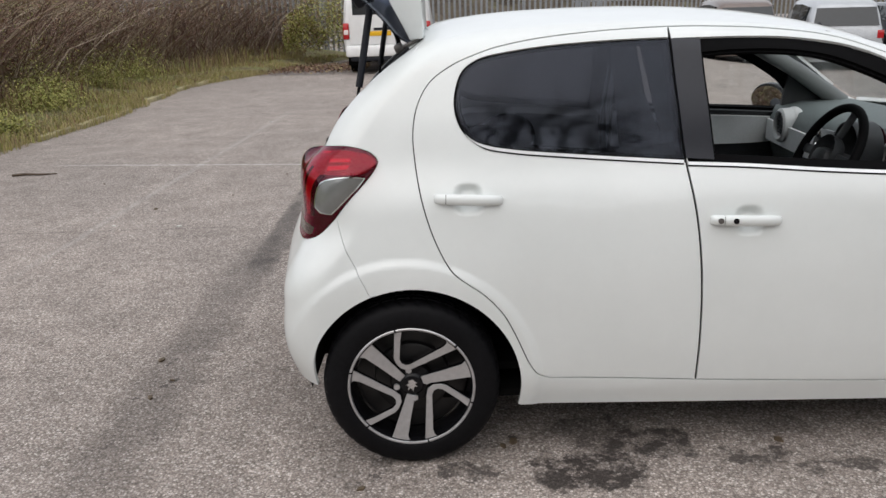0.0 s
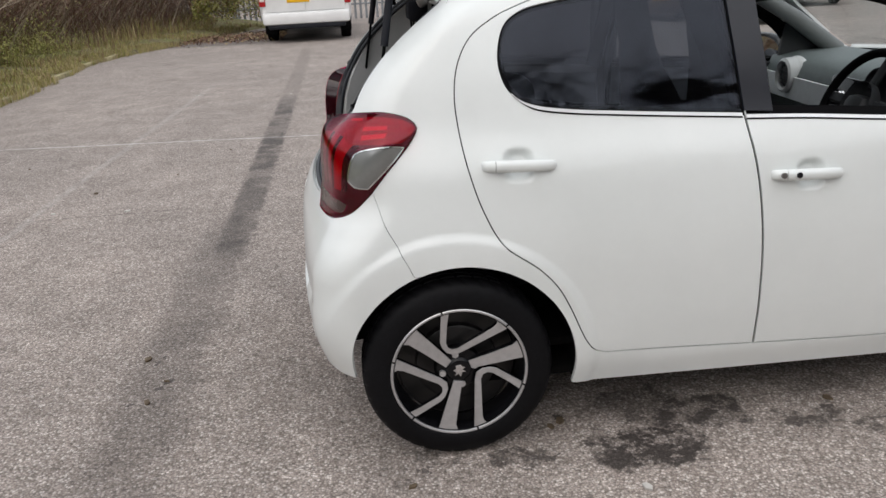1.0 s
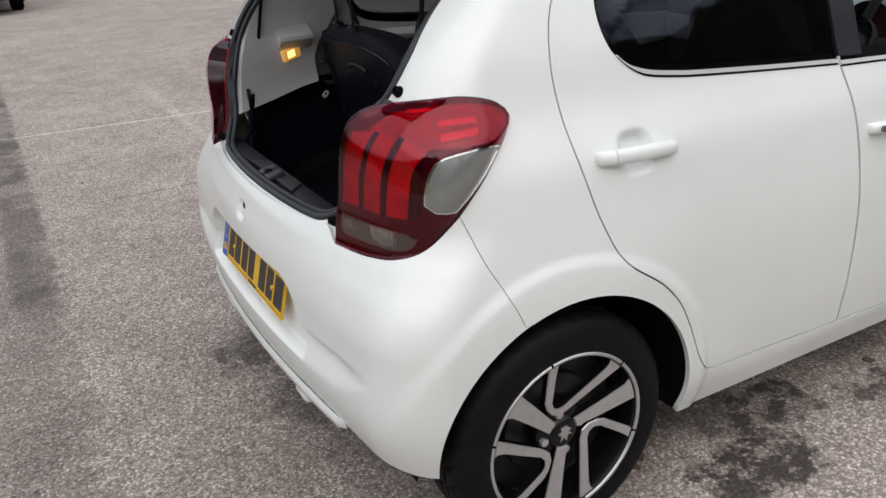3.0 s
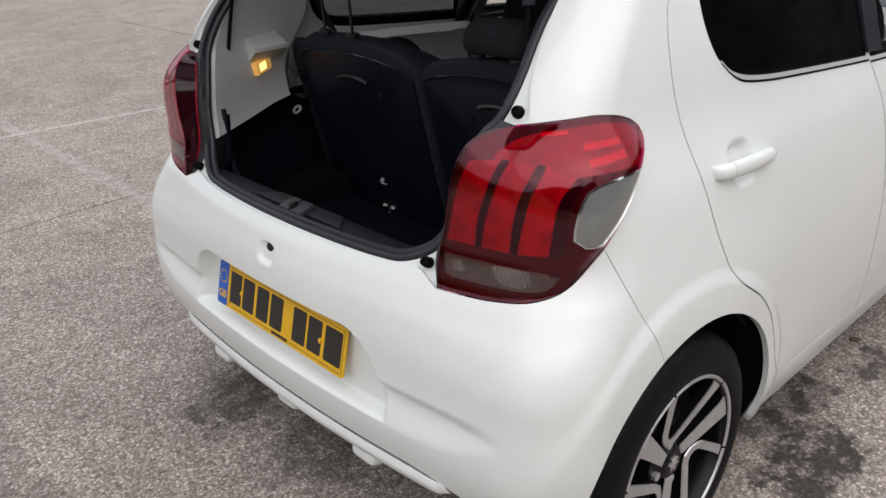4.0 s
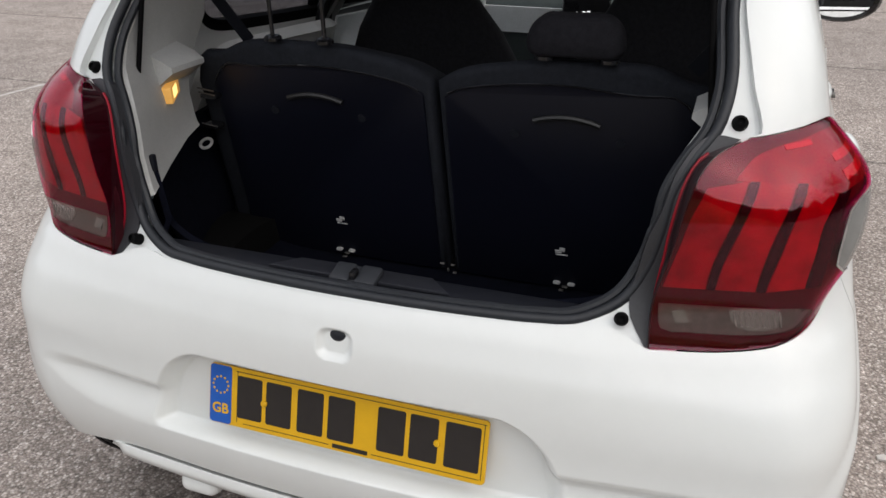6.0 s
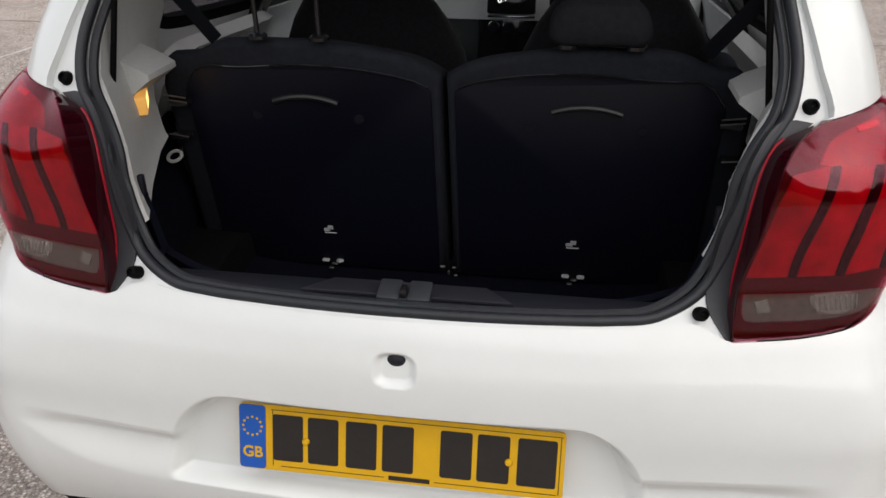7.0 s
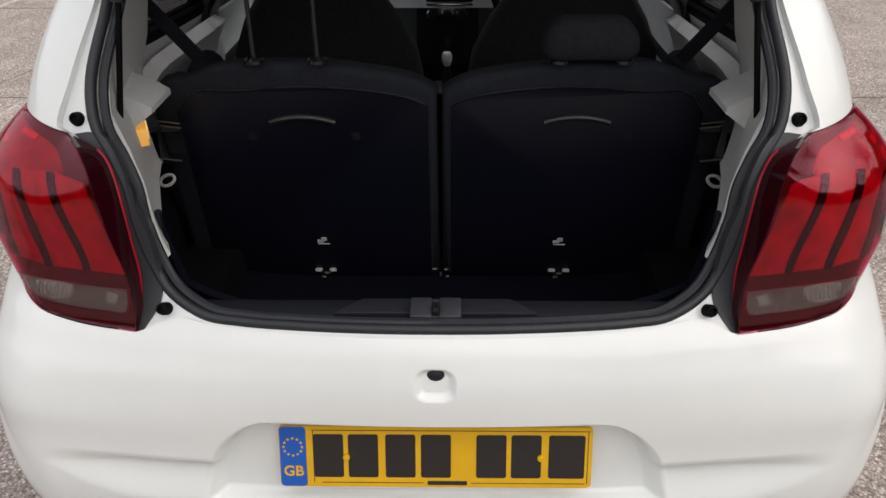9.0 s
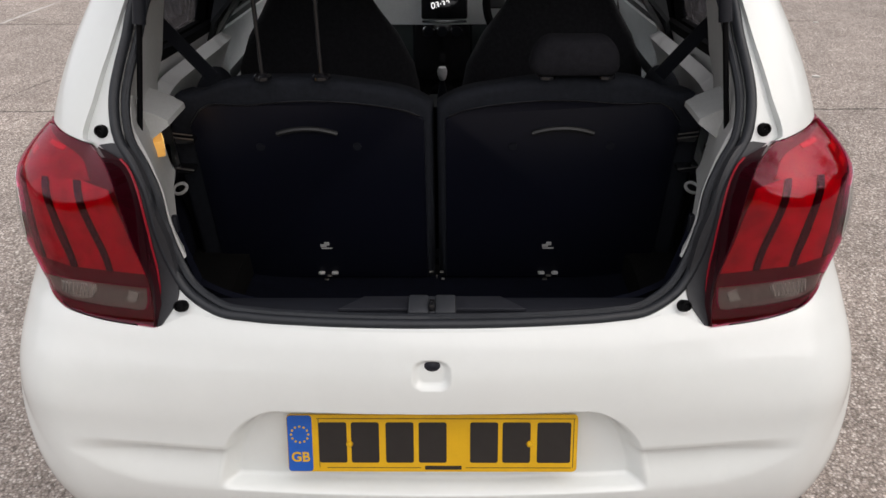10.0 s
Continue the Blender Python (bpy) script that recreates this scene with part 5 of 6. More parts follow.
    part("sun_visor", boxes(((.15, .42, .02), (1.42, s * .30, 1.315), .008, (0, 18, 0))), DARK_DASH, car, "dark sun visor")
part("cabin_mirror", boxes(((.025, .20, .06), (1.50, -.02, 1.285), .012)), BLACK_PLASTIC, car, "black interior mirror")
part("mirror_stem", rods(((1.51, -.02, 1.30), (1.56, -.02, 1.345), .012)), BLACK_PLASTIC, car)

# door mirrors, their glass turned towards the driver
MIRROR = {s: Matrix.Translation((1.765, s * .862, .960)) @ Matrix.Rotation(radians(18 * s), 4, "Z") @ Matrix.Rotation(radians(5), 4, "Y") for s in (-1, 1)}
for s in (-1, 1):
    bm = bmesh.new()
    bmesh.ops.create_uvsphere(bm, u_segments=24, v_segments=14, radius=1, matrix=MIRROR[s] @ Matrix.Diagonal((.075, .135, .082, 1)))
    for v in bm.verts:
        q = MIRROR[s].inverted() @ v.co
        q.x = max(q.x, -.025)
        v.co = MIRROR[s] @ q
    mir = part("door_mirror", bm, BLACK_GLOSS, car, "black door mirror")
    bm = bmesh.new()
    bmesh.ops.create_cone(bm, cap_ends=True, segments=24, radius1=1, radius2=1, depth=.004, matrix=MIRROR[s] @ pose(-.028, 0, 0, 0, 90, 0) @ Matrix.Diagonal((.064, .116, 1, 1)))
    part("mirror_glass", bm, plain("silvered_glass", (.9, .9, .9), .02, metal=1.0) if "silvered_glass" not in bpy.data.materials else bpy.data.materials["silvered_glass"], mir)
    part("mirror_arm", rods(((1.74, s * .70, .93), (1.755, s * .80, .95), .024, 12)), BLACK_PLASTIC, mir)

# ---- front end ----
FARCH = round_wheel(2.34, .336, 196, -16)
for s in (-1, 1):
    wing = join_lines([(1.698, .18)], FARCH, flow([(2.37, .19), (2.45, .25), (2.46, .50), (2.40, .70)]), flow([(2.40, .72), (2.20, .84), (1.95, .92), (1.80, .965), (1.672, 1.02)]), flow([(1.672, 1.02), (1.650, .93), (1.670, .5), (1.698, .18)]))
    skin_panel("front_wing", wing, PAINT, car, side=s, gap=.04)
nose = bmesh.new()
rows = []
for z in np.linspace(.19, .74, 14):
    row = []
    for k in range(41):
        a = radians(-78 + 156 * k / 40)
        lo, hi = 0.0, 1.2
        for _ in range(26):
            mid = (lo + hi) / 2
            if inside(2.25 + mid * math.cos(a), mid * math.sin(a), z) > 0:
                hi = mid
            else:
                lo = mid
        row.append((2.25 + lo * math.cos(a), lo * math.sin(a), z))
    rows.append([p for p in row if p[0] > 2.64])
width = min(len(r) for r in rows)
rows = [r[(len(r) - width) // 2:(len(r) - width) // 2 + width] for r in rows]
sheet(nose, rows)
fb = part("front_bumper", thicken(nose, .012), PAINT, car, "white painted front bumper")
part("grille", boxes(((.03, .80, .13), (2.965, 0, .33), .03)), BLACK_PLASTIC, car, "black grille")
for s in (-1, 1):
    bm = bmesh.new()
    bmesh.ops.create_uvsphere(bm, u_segments=20, v_segments=12, radius=1, matrix=Matrix.Translation((2.66, s * .60, .74)) @ pose(0, 0, 0, 0, 0, -s * 38) @ Matrix.Diagonal((.16, .08, .075, 1)))
    part("headlamp", bm, SILVER, car, "clear headlamp")
part("engine_bay", boxes(((.75, 1.1, .50), (2.42, 0, .55), .05)), UNDER, car)
part("underbody", boxes(((2.2, 1.42, .03), (1.2, 0, .215), .01), ((.3, .9, .02), (-.1, 0, .27), .005)), UNDER, car, "black underbody")
for x, r in ((0.0, .03), (2.34, .03)):
    part("axle", rods(((x, -.62, .285), (x, .62, .285), r)), UNDER, car)
part("exhaust", rods(((-.30, .30, .24), (.10, .30, .24), .06, 16)), STEEL, car, "dull exhaust box")

# ---- wheels ----
def spoke_mesh(bm, outline, s, y0, y1, depth):
    """A bright-faced bar in the wheel's plane with dark sides; the face slopes from y0 at the hub to y1 at the rim."""
    face = lambda x, z: s * (y0 + (y1 - y0) * min(1, math.hypot(x, z) / .2))
    k = len(outline)
    cx, cz = sum(p[0] for p in outline) / k, sum(p[1] for p in outline) / k
    top = [bm.verts.new((x + (cx - x) * .02, face(x, z), z + (cz - z) * .02)) for x, z in outline]
    mid = [bm.verts.new((x, face(x, z) - s * .003, z)) for x, z in outline]
    low = [bm.verts.new((x, face(x, z) - s * depth, z)) for x, z in outline]
    f = bm.faces.new(top)
    f.material_index = 0
    for i in range(k):
        j = (i + 1) % k
        a = bm.faces.new((top[i], top[j], mid[j], mid[i]))
        b = bm.faces.new((mid[i], mid[j], low[j], low[i]))
        a.material_index, b.material_index = 0, 1
    bm.faces.new(low[::-1]).material_index = 1


def turn(pts, deg):
    c, s = math.cos(radians(deg)), math.sin(radians(deg))
    return [(x * c - z * s, x * s + z * c) for x, z in pts]


def tyre_mesh(s):
    bm = bmesh.new()
    n = 216
    prof = [(.196, .070, 0), (.202, .080, 0), (.212, .085, 0), (.226, .0865, 0), (.242, .085, 0), (.258, .081, 0), (.270, .075, .0), (.279, .067, .004), (.2845, .056, .007), (.2865, .048, .007), (.2865, .034, .0), (.280, .032, 0), (.280, .026, 0), (.2875, .024, .006), (.2875, .006, .006), (.280, .004, 0), (.280, -.004, 0), (.2875, -.006, .006), (.2875, -.024, .006),
            (.280, -.026, 0), (.280, -.032, 0), (.2865, -.034, 0), (.2865, -.048, .007), (.2845, -.056, .007), (.279, -.067, .004), (.258, -.081, 0), (.226, -.086, 0), (.200, -.080, 0), (.19, -.07, 0)]
    rings = []
    for r, a, cut in prof:
        rings.append([bm.verts.new(((r - (cut if (j + int(abs(a) * 60)) % 6 == 0 else 0)) * math.cos(2 * math.pi * j / n), s * a, (r - (cut if (j + int(abs(a) * 60)) % 6 == 0 else 0)) * math.sin(2 * math.pi * j / n))) for j in range(n)])
    for ra, rb in zip(rings, rings[1:]):
        for j in range(n):
            bm.faces.new((ra[j], ra[(j + 1) % n], rb[(j + 1) % n], rb[j]))
    return bm


def wheel(x, side):
    w = new("wheel")
    w.parent, w.matrix_world = car, pose(x, side * .712, .288)
    s = side
    part("tyre", tyre_mesh(s), TYRE, w, angle=50)
    for k in range(6):                            # the bright edge is cut where spokes of two kinds meet
        a0, a1 = (44.5, 102.0) if k % 2 == 0 else (103.5, 163.0)
        bm = bmesh.new()
        rows = []
        for i in range(19):
            t = radians(a0 + (a1 - a0) * i / 18 + 120 * (k // 2))
            rows.append([(-s * r * math.cos(t), y, r * math.sin(t)) for r, y in ((.2065, s * .074), (.2055, s * .083), (.203, s * .085), (.1985, s * .084), (.1965, s * .081), (.1965, s * .072))])
        vs = [[bm.verts.new(q) for q in r] for r in rows]
        for ra, rb in zip(vs, vs[1:]):
            for j in range(5):
                bm.faces.new((ra[j], ra[j + 1], rb[j + 1], rb[j]))
        part("rim_edge", bm, ALLOY, w, "bright machined rim edge")
    bm = bmesh.new()
    lathe(bm, [(.2068, s * .070), (.2050, s * .0815), (.1950, s * .0800)], 96)
    part("rim_seat", bm, ALLOY_BLACK, w, "black rim behind the bright edge")
    bm = bmesh.new()
    lathe(bm, [(.1945, s * .081), (.190, s * .070), (.184, s * .02), (.180, -s * .05), (.196, -s * .075)], 96)
    part("rim", bm, ALLOY_BLACK, w, "black rim barrel")
    bm = bmesh.new()
    lathe(bm, [(.180, s * .0), (.178, -s * .005), (.125, -s * .005), (.122, s * .012), (.112, s * .016), (.06, s * .016), (.055, s * .03), (.0005, s * .03)], 64)
    part("brake_drum", bm, plain("dark_brake_drum", (.009, .0085, .009), .4) if "dark_brake_drum" not in bpy.data.materials else bpy.data.materials["dark_brake_drum"], w)
    flip = -s                                     # seen from outside, the pattern runs the same way on both sides
    for k in range(3):
        a = 138 + 120 * k
        bm = bmesh.new()
        sp = [(.036, .017), (.036, -.010), (.12, -.022), (.180, -.030), (.199, -.034), (.1995, .0), (.197, .030), (.178, .019), (.12, .017)]
        spoke_mesh(bm, [(p[0] * flip, p[1]) for p in turn(sp, a)], s, .060, .079, .022)
        part("broad_spoke", bm, [ALLOY, ALLOY_BLACK], w, "broad machined spoke", smooth=False)
        lp = [(-.047, .1975), (-.024, .1985), (-.031, .160), (-.0365, .0945), (-.031, .079), (-.018, .071), (-.002, .073), (.105, .134), (.117, .146), (.119, .160), (.132, .152), (.153, .129), (.147, .1275),
              (.010, .0585), (-.014, .0515), (-.034, .060), (-.048, .079), (-.054, .098), (-.050, .160)]
        bm = bmesh.new()
        spoke_mesh(bm, [(p[0] * flip, p[1]) for p in turn(lp, 120 * k)], s, .060, .079, .018)
        part("thin_spoke", bm, [ALLOY, ALLOY_BLACK], w, "thin looped machined spoke", smooth=False)
    bm = bmesh.new()
    lathe(bm, [(.072, s * .030), (.066, s * .050), (.040, s * .056), (.034, s * .064), (.030, s * .066), (.0005, s * .067)], 40)
    cap = part("hub_cap", bm, ALLOY_BLACK, w, "black hub cap")
    bm = bmesh.new()
    em = [(-.010, .016), (.004, .019), (.010, .012), (.017, .009), (.009, .004), (.018, -.004), (.008, -.004), (.004, -.018), (-.003, -.008), (-.012, -.016), (-.009, -.003), (-.017, .003), (-.008, .007)]
    spoke_mesh(bm, [(p[0] * flip * 1.1, p[1] * 1.1) for p in em], s, .069, .069, .003)
    part("emblem", bm, [CHROME, CHROME], w, "small plain silver emblem", smooth=False)
    for k in range(4):
        bx, bz = .050 * math.cos(radians(10 + 90 * k)), .050 * math.sin(radians(10 + 90 * k))
        part("wheel_bolt", rods(((bx, s * .045, bz), (bx, s * .062, bz), .0105, 6)), ALLOY, w, smooth=False)
    # liner of the arch, fixed to the body
    bm = bmesh.new()
    prof = [(.356, .775), (.352, .60), (.350, .44), (.02, .44)]
    rings = []
    for r, y in prof:
        rings.append([bm.verts.new((x + .02 + r * math.cos(radians(t)), s * (y if y < .7 else float(np.interp(t, (-15, 0, 20, 145, 160, 172, 177, 186), (.748, .778, .79, .795, .778, .748, .732, .70))) - (.035 if x > 1 else 0)), .285 + r * math.sin(radians(t)))) for t in range(-15, 186, 4)])
    for ra, rb in zip(rings, rings[1:]):
        for j in range(len(ra) - 1):
            bm.faces.new((ra[j], ra[j + 1], rb[j + 1], rb[j]))
    part("arch_liner", bm, UNDER, car, "black wheel arch liner")
    return w


for ax in (0.008, 2.34):
    for s in (-1, 1):
        wheel(ax, s)

# ---- car park ----
class Maths:
    """Short hand for chains of math nodes."""

    def __init__(self, n, l):
        self.n, self.l = n, l

    def __call__(self, op, a, b=0.0, c=0.0, clamp=False):
        k = self.n.new("ShaderNodeMath")
        k.operation, k.use_clamp = op, clamp
        for i, v in enumerate((a, b, c)):
            if isinstance(v, (int, float)):
                k.inputs[i].default_value = v
            else:
                self.l.new(v, k.inputs[i])
        return k.outputs[0]

    def smooth(self, v, lo, hi):
        k = self.n.new("ShaderNodeMapRange")
        k.interpolation_type = "SMOOTHSTEP"
        self.l.new(v, k.inputs[0])
        k.inputs[1].default_value, k.inputs[2].default_value = lo, hi
        return k.outputs[0]

    def band(self, v, lo, hi, soft):
        return self("MULTIPLY", self.smooth(v, lo - soft, lo + soft), self.smooth(self("MULTIPLY", v, -1.0), -hi - soft, -hi + soft))


def asphalt():
    m, n, l, b = shader("worn_asphalt")
    M = Maths(n, l)
    tc = n.new("ShaderNodeTexCoord")
    sep = n.new("ShaderNodeSeparateXYZ")
    l.new(tc.outputs["Object"], sep.inputs[0])
    x, y = sep.outputs[0], sep.outputs[1]
    broad, mid, fine, grit = (noise_node(n, l, s, d, r) for s, d, r in ((.35, 4, .6), (2.6, 6, .65), (14, 8, .7), (420, 3, .7)))
    vor = n.new("ShaderNodeTexVoronoi")
    vor.inputs["Scale"].default_value = 140
    l.new(tc.outputs["Object"], vor.inputs["Vector"])
    vor2 = n.new("ShaderNodeTexVoronoi")
    vor2.inputs["Scale"].default_value = 230
    l.new(tc.outputs["Object"], vor2.inputs["Vector"])
    cell = n.new("ShaderNodeSeparateColor")
    l.new(vor.outputs["Color"], cell.inputs[0])
    stone = ramp(n, l, cell.outputs[0], [(0, (.240, .205, .184)), (.40, (.345, .300, .272)), (.78, (.430, .382, .350)), (1, (.66, .61, .575))])
    dark = ramp(n, l, vor.outputs["Distance"], [(.28, 1.04), (.75, .58)])
    col = mix(n, l, 1.0, stone.outputs[0], dark.outputs[0], "MULTIPLY")
    g = ramp(n, l, grit.outputs[0], [(.3, .87), (.72, 1.13)])
    col = mix(n, l, 1.0, col, g.outputs[0], "MULTIPLY")
    p = ramp(n, l, mid.outputs[0], [(.3, .78), (.7, 1.13)])
    col = mix(n, l, 1.0, col, p.outputs[0], "MULTIPLY")
    q = ramp(n, l, broad.outputs[0], [(.35, (.93, .92, .91)), (.65, (1.10, 1.08, 1.06))])
    col = mix(n, l, 1.0, col, q.outputs[0], "MULTIPLY")
    crumb = noise_node(n, l, 62, 4, .7)
    pit = ramp(n, l, crumb.outputs[0], [(.36, .66), (.5, 1.0), (.68, 1.16)])
    col = mix(n, l, 1.0, col, pit.outputs[0], "MULTIPLY")
    blot = ramp(n, l, fine.outputs[0], [(.34, .84), (.62, 1.08)])
    col = mix(n, l, 1.0, col, blot.outputs[0], "MULTIPLY")
    # worn paint lines
    wob = M("MULTIPLY", M("SUBTRACT", mid.outputs[0], .5), .05)
    worn = M.smooth(fine.outputs[0], .40, .60)
    across = M.band(M("ADD", M("ADD", y, M("MULTIPLY", x, .13)), M("MULTIPLY", wob, .5)), 4.380, 4.418, .010)
    across = M("MULTIPLY", across, M.band(x, -3.7, 6.0, .3))
    along = M("MULTIPLY", M.band(M("SUBTRACT", M("ADD", x, wob), M("MULTIPLY", y, .045)), -2.50, -2.44, .02), M.band(y, 1.5, 8.5, .8))
    along2 = M("MULTIPLY", M.band(M("ADD", x, wob), .23, .31, .02), M.band(y, 2.3, 6.0, .5))
    lines = M("ADD", M("MULTIPLY", across, 1.0), M("MULTIPLY", M("ADD", along, along2), .28))
    lines = M("MULTIPLY", lines, M("ADD", M("MULTIPLY", worn, .6), .4), clamp=True)
    col = mix(n, l, lines, col, (.48, .46, .44))
    # a dark damp strip and oil stains
    xs = M("ADD", x, M("MULTIPLY", M("SUBTRACT", fine.outputs[0], .5), .16))
    centre = xs
    patchy = M("ADD", M("MULTIPLY", M.smooth(crumb.outputs[0], .40, .58), .45), M("MULTIPLY", M.smooth(mid.outputs[0], .36, .60), .75))
    strip = M("MULTIPLY", M("MULTIPLY", M.band(centre, -1.06, -.865, .022), patchy), M("ADD", M("MULTIPLY", M("MULTIPLY", M.smooth(M("ADD", y, M("MULTIPLY", xs, .4)), .78, 1.06), M.band(y, -1.0, 6.6, .9)), .66), M("MULTIPLY", M.band(y, 3.0, 13.5, 1.8), .32)))
    trail = M("MULTIPLY", M.band(centre, -1.17, -.90, .07), M("MULTIPLY", M.band(y, -1.6, 1.9, .4), .34))
    stain = M("ADD", strip, trail)
    warp = n.new("ShaderNodeTexNoise")
    warp.inputs["Scale"].default_value, warp.inputs["Detail"].default_value, warp.inputs["Roughness"].default_value = 9, 6, .65
    l.new(tc.outputs["Object"], warp.inputs["Vector"])
    ws = n.new("ShaderNodeSeparateColor")
    l.new(warp.outputs["Color"], ws.inputs[0])
    wx, wy = M("ADD", x, M("MULTIPLY", M("SUBTRACT", ws.outputs[0], .5), .50)), M("ADD", y, M("MULTIPLY", M("SUBTRACT", ws.outputs[1], .5), .36))
    oil = None
    for cx, cy, rx, ry, k in ((.58, -.85, .19, .10, .95), (.80, -.70, .20, .10, .85), (.62, -.62, .16, .13, .6), (1.13, -.80, .15, .045, .75), (1.42, -.86, .14, .05, .7), (1.30, -.62, .18, .07, .3), (.17, -.83, .075, .045, .75), (.345, -.664, .028, .020, 1.0), (-.33, .52, .14, .13, .7), (-.25, .15, .2, .16, .5), (-.10, -.78, .05, .07, .55), (-.17, -.90, .03, .04, .7), (-1.03, -.11, .035, .02, .8), (-1.13, .09, .035, .015, .75), (-1.07, -.24, .04, .015, .8), (-2.9, 16.3, 2.2, 1.4, .6)):
        d = M("POWER", M("ADD", M("POWER", M("ABSOLUTE", M("DIVIDE", M("SUBTRACT", wx, cx), rx)), 2.0), M("POWER", M("ABSOLUTE", M("DIVIDE", M("SUBTRACT", wy, cy), ry)), 2.0)), .5)
        s = M("MULTIPLY", M.smooth(M("MULTIPLY", d, -1.0), -1.15, -.75), k)
        oil = s if oil is None else M("MAXIMUM", oil, s)
    oil = M("MULTIPLY", oil, M("ADD", M("MULTIPLY", M.smooth(fine.outputs[0], .42, .54), .80), .36))
    stain = M("MAXIMUM", stain, oil, clamp=True)
    col = mix(n, l, stain, col, mix(n, l, .90, col, (.026, .021, .019)))
    # cracks
    wig = M("MULTIPLY", M("SUBTRACT", fine.outputs[0], .5), .07)
    cr = None
    for axis, at, half, lo, hi, other in (("x", 2.96, .009, -9, 9, y), ("x", 5.17, .012, -3, 9, y), ("y", 2.56, .006, -.55, .35, x), ("y", 2.30, .004, -3.2, -1.4, x), ("x", 7.9, .012, -9, 9, y), ("y", -2.1, .006, 2.5, 6.5, x)):
        v = M("ADD", x if axis == "x" else y, wig)
        s = M("MULTIPLY", M.band(v, at - half, at + half, .007), M.band(other, lo, hi, .2))
        cr = s if cr is None else M("MAXIMUM", cr, s)
    diag = M("MULTIPLY", M.band(M("ADD", M("SUBTRACT", y, M("MULTIPLY", x, -.32)), wig), 3.74, 3.752, .006), M.band(x, 3.2, 4.2, .1))
    cr = M("MULTIPLY", M("MAXIMUM", cr, diag), .75)
    col = mix(n, l, cr, col, (.045, .040, .037))
    l.new(col, b.inputs["Base Color"])
    r = M("SUBTRACT", .92, M("MULTIPLY", stain, .28))
    l.new(r, b.inputs["Roughness"])
    set_in(b, spec=.3)
    h = M("SUBTRACT", M("ADD", M("MULTIPLY", vor.outputs["Distance"], -.6), M("MULTIPLY", grit.outputs[0], .35)), M("MULTIPLY", cr, 1.5))
    bump(n, l, h, b, .6, .004)
    return m


bm = bmesh.new()
bmesh.ops.create_grid(bm, x_segments=240, y_segments=240, size=150)


def fall(x, y):
    """The far corner of the car park lies lower."""
    return -.42 * float(step(5.5, 9.0, x) * step(11.0, 15.5, y))


for v in bm.verts:
    v.co.z = fall(v.co.x, v.co.y)
ground = tagged(part("ground", bm, asphalt()), "worn pinkish-grey asphalt with oil stains and faint painted lines", "ground", kind="structure")

# loose bits on the asphalt
LEAF = plain("dead_leaf", (.14, .10, .06), .8, vary=.4)
CHALK = plain("pale_grit", (.55, .53, .50), .85)
rng = random.Random(7)


def scrap(x, y, size, mat, name, label, cat):
    bm = bmesh.new()
    k = rng.randint(5, 8)
    a0 = rng.random() * 6
    pts = [(size * rng.uniform(.5, 1) * math.cos(a0 + 2 * math.pi * i / k) * 1.3, size * rng.uniform(.4, .8) * math.sin(a0 + 2 * math.pi * i / k)) for i in range(k)]
    prism(bm, pts, .0, size * .35, pose(0, 0, 0))
    ob = part(name, bm, mat, smooth=False)
    ob.matrix_world = pose(x, y, .001, 0, 0, rng.uniform(0, 360))
    return tagged(ob, label, cat, group=cat + "s on the asphalt")


for x, y in ((-2.24, 2.42), (-1.75, 2.35), (-2.15, 7.6), (-1.9, 13.6), (-2.6, 15.2), (-3.3, 14.9), (2.0, 4.6), (4.7, -2.6), (5.1, -3.0), (-.95, 7.2), (3.6, -2.4), (.5, -1.05)):
    scrap(x, y, rng.uniform(.015, .03), CHALK, "pale_stone", "small pale stone lying on asphalt", "stone")
for x, y in ((-1.13, .10), (-1.02, -.10), (-1.06, -.25), (.345, -.665), (.31, -.69), (-2.1, 2.9), (-1.6, 3.3), (-1.3, 4.1), (-.6, 3.0), (1.7, -.95), (1.25, -.70), (-.16, -.92), (-2.9, 3.9)):
    scrap(x, y, rng.uniform(.012, .022), LEAF, "dead_leaf", "dark dead leaf lying on asphalt", "leaf")
bm = bmesh.new()
tube(bm, [(-3.97, 4.38, .012), (-3.85, 4.40, .016), (-3.70, 4.39, .012), (-3.56, 4.42, .010)], [.012, .013, .010, .005], 6)
tagged(part("fallen_twig", bm, plain("twig_bark", (.09, .065, .045), .9)), "brown fallen twig on the asphalt", "twig")

# ---- verge, brambles and fence ----
def soil():
    m, n, l, b = shader("mossy_soil")
    a, f = noise_node(n, l, 3.0, 8, .7), noise_node(n, l, 30, 6, .7)
    c = ramp(n, l, a.outputs[0], [(.30, (.085, .062, .040)), (.48, (.19, .165, .08)), (.62, (.16, .18, .055)), (.8, (.30, .26, .14))])
    g = ramp(n, l, f.outputs[0], [(.3, .6), (.7, 1.3)])
    l.new(mix(n, l, 1.0, c.outputs[0], g.outputs[0], "MULTIPLY"), b.inputs["Base Color"])
    set_in(b, rough=.95)
    bump(n, l, f.outputs[0], b, .8, .05)
    return m


def edge_x(y):
    """Where the verge meets the asphalt."""
    return -4.72 + .10 * math.sin(y * .9) + (0 if y < 13 else .22 * (y - 13) ** 1.25)


def bank(d):
    """Height of the bank d metres in from its edge."""
    return .05 + .10 * min(d, 1.6) + .22 * max(0, d - 1.6)


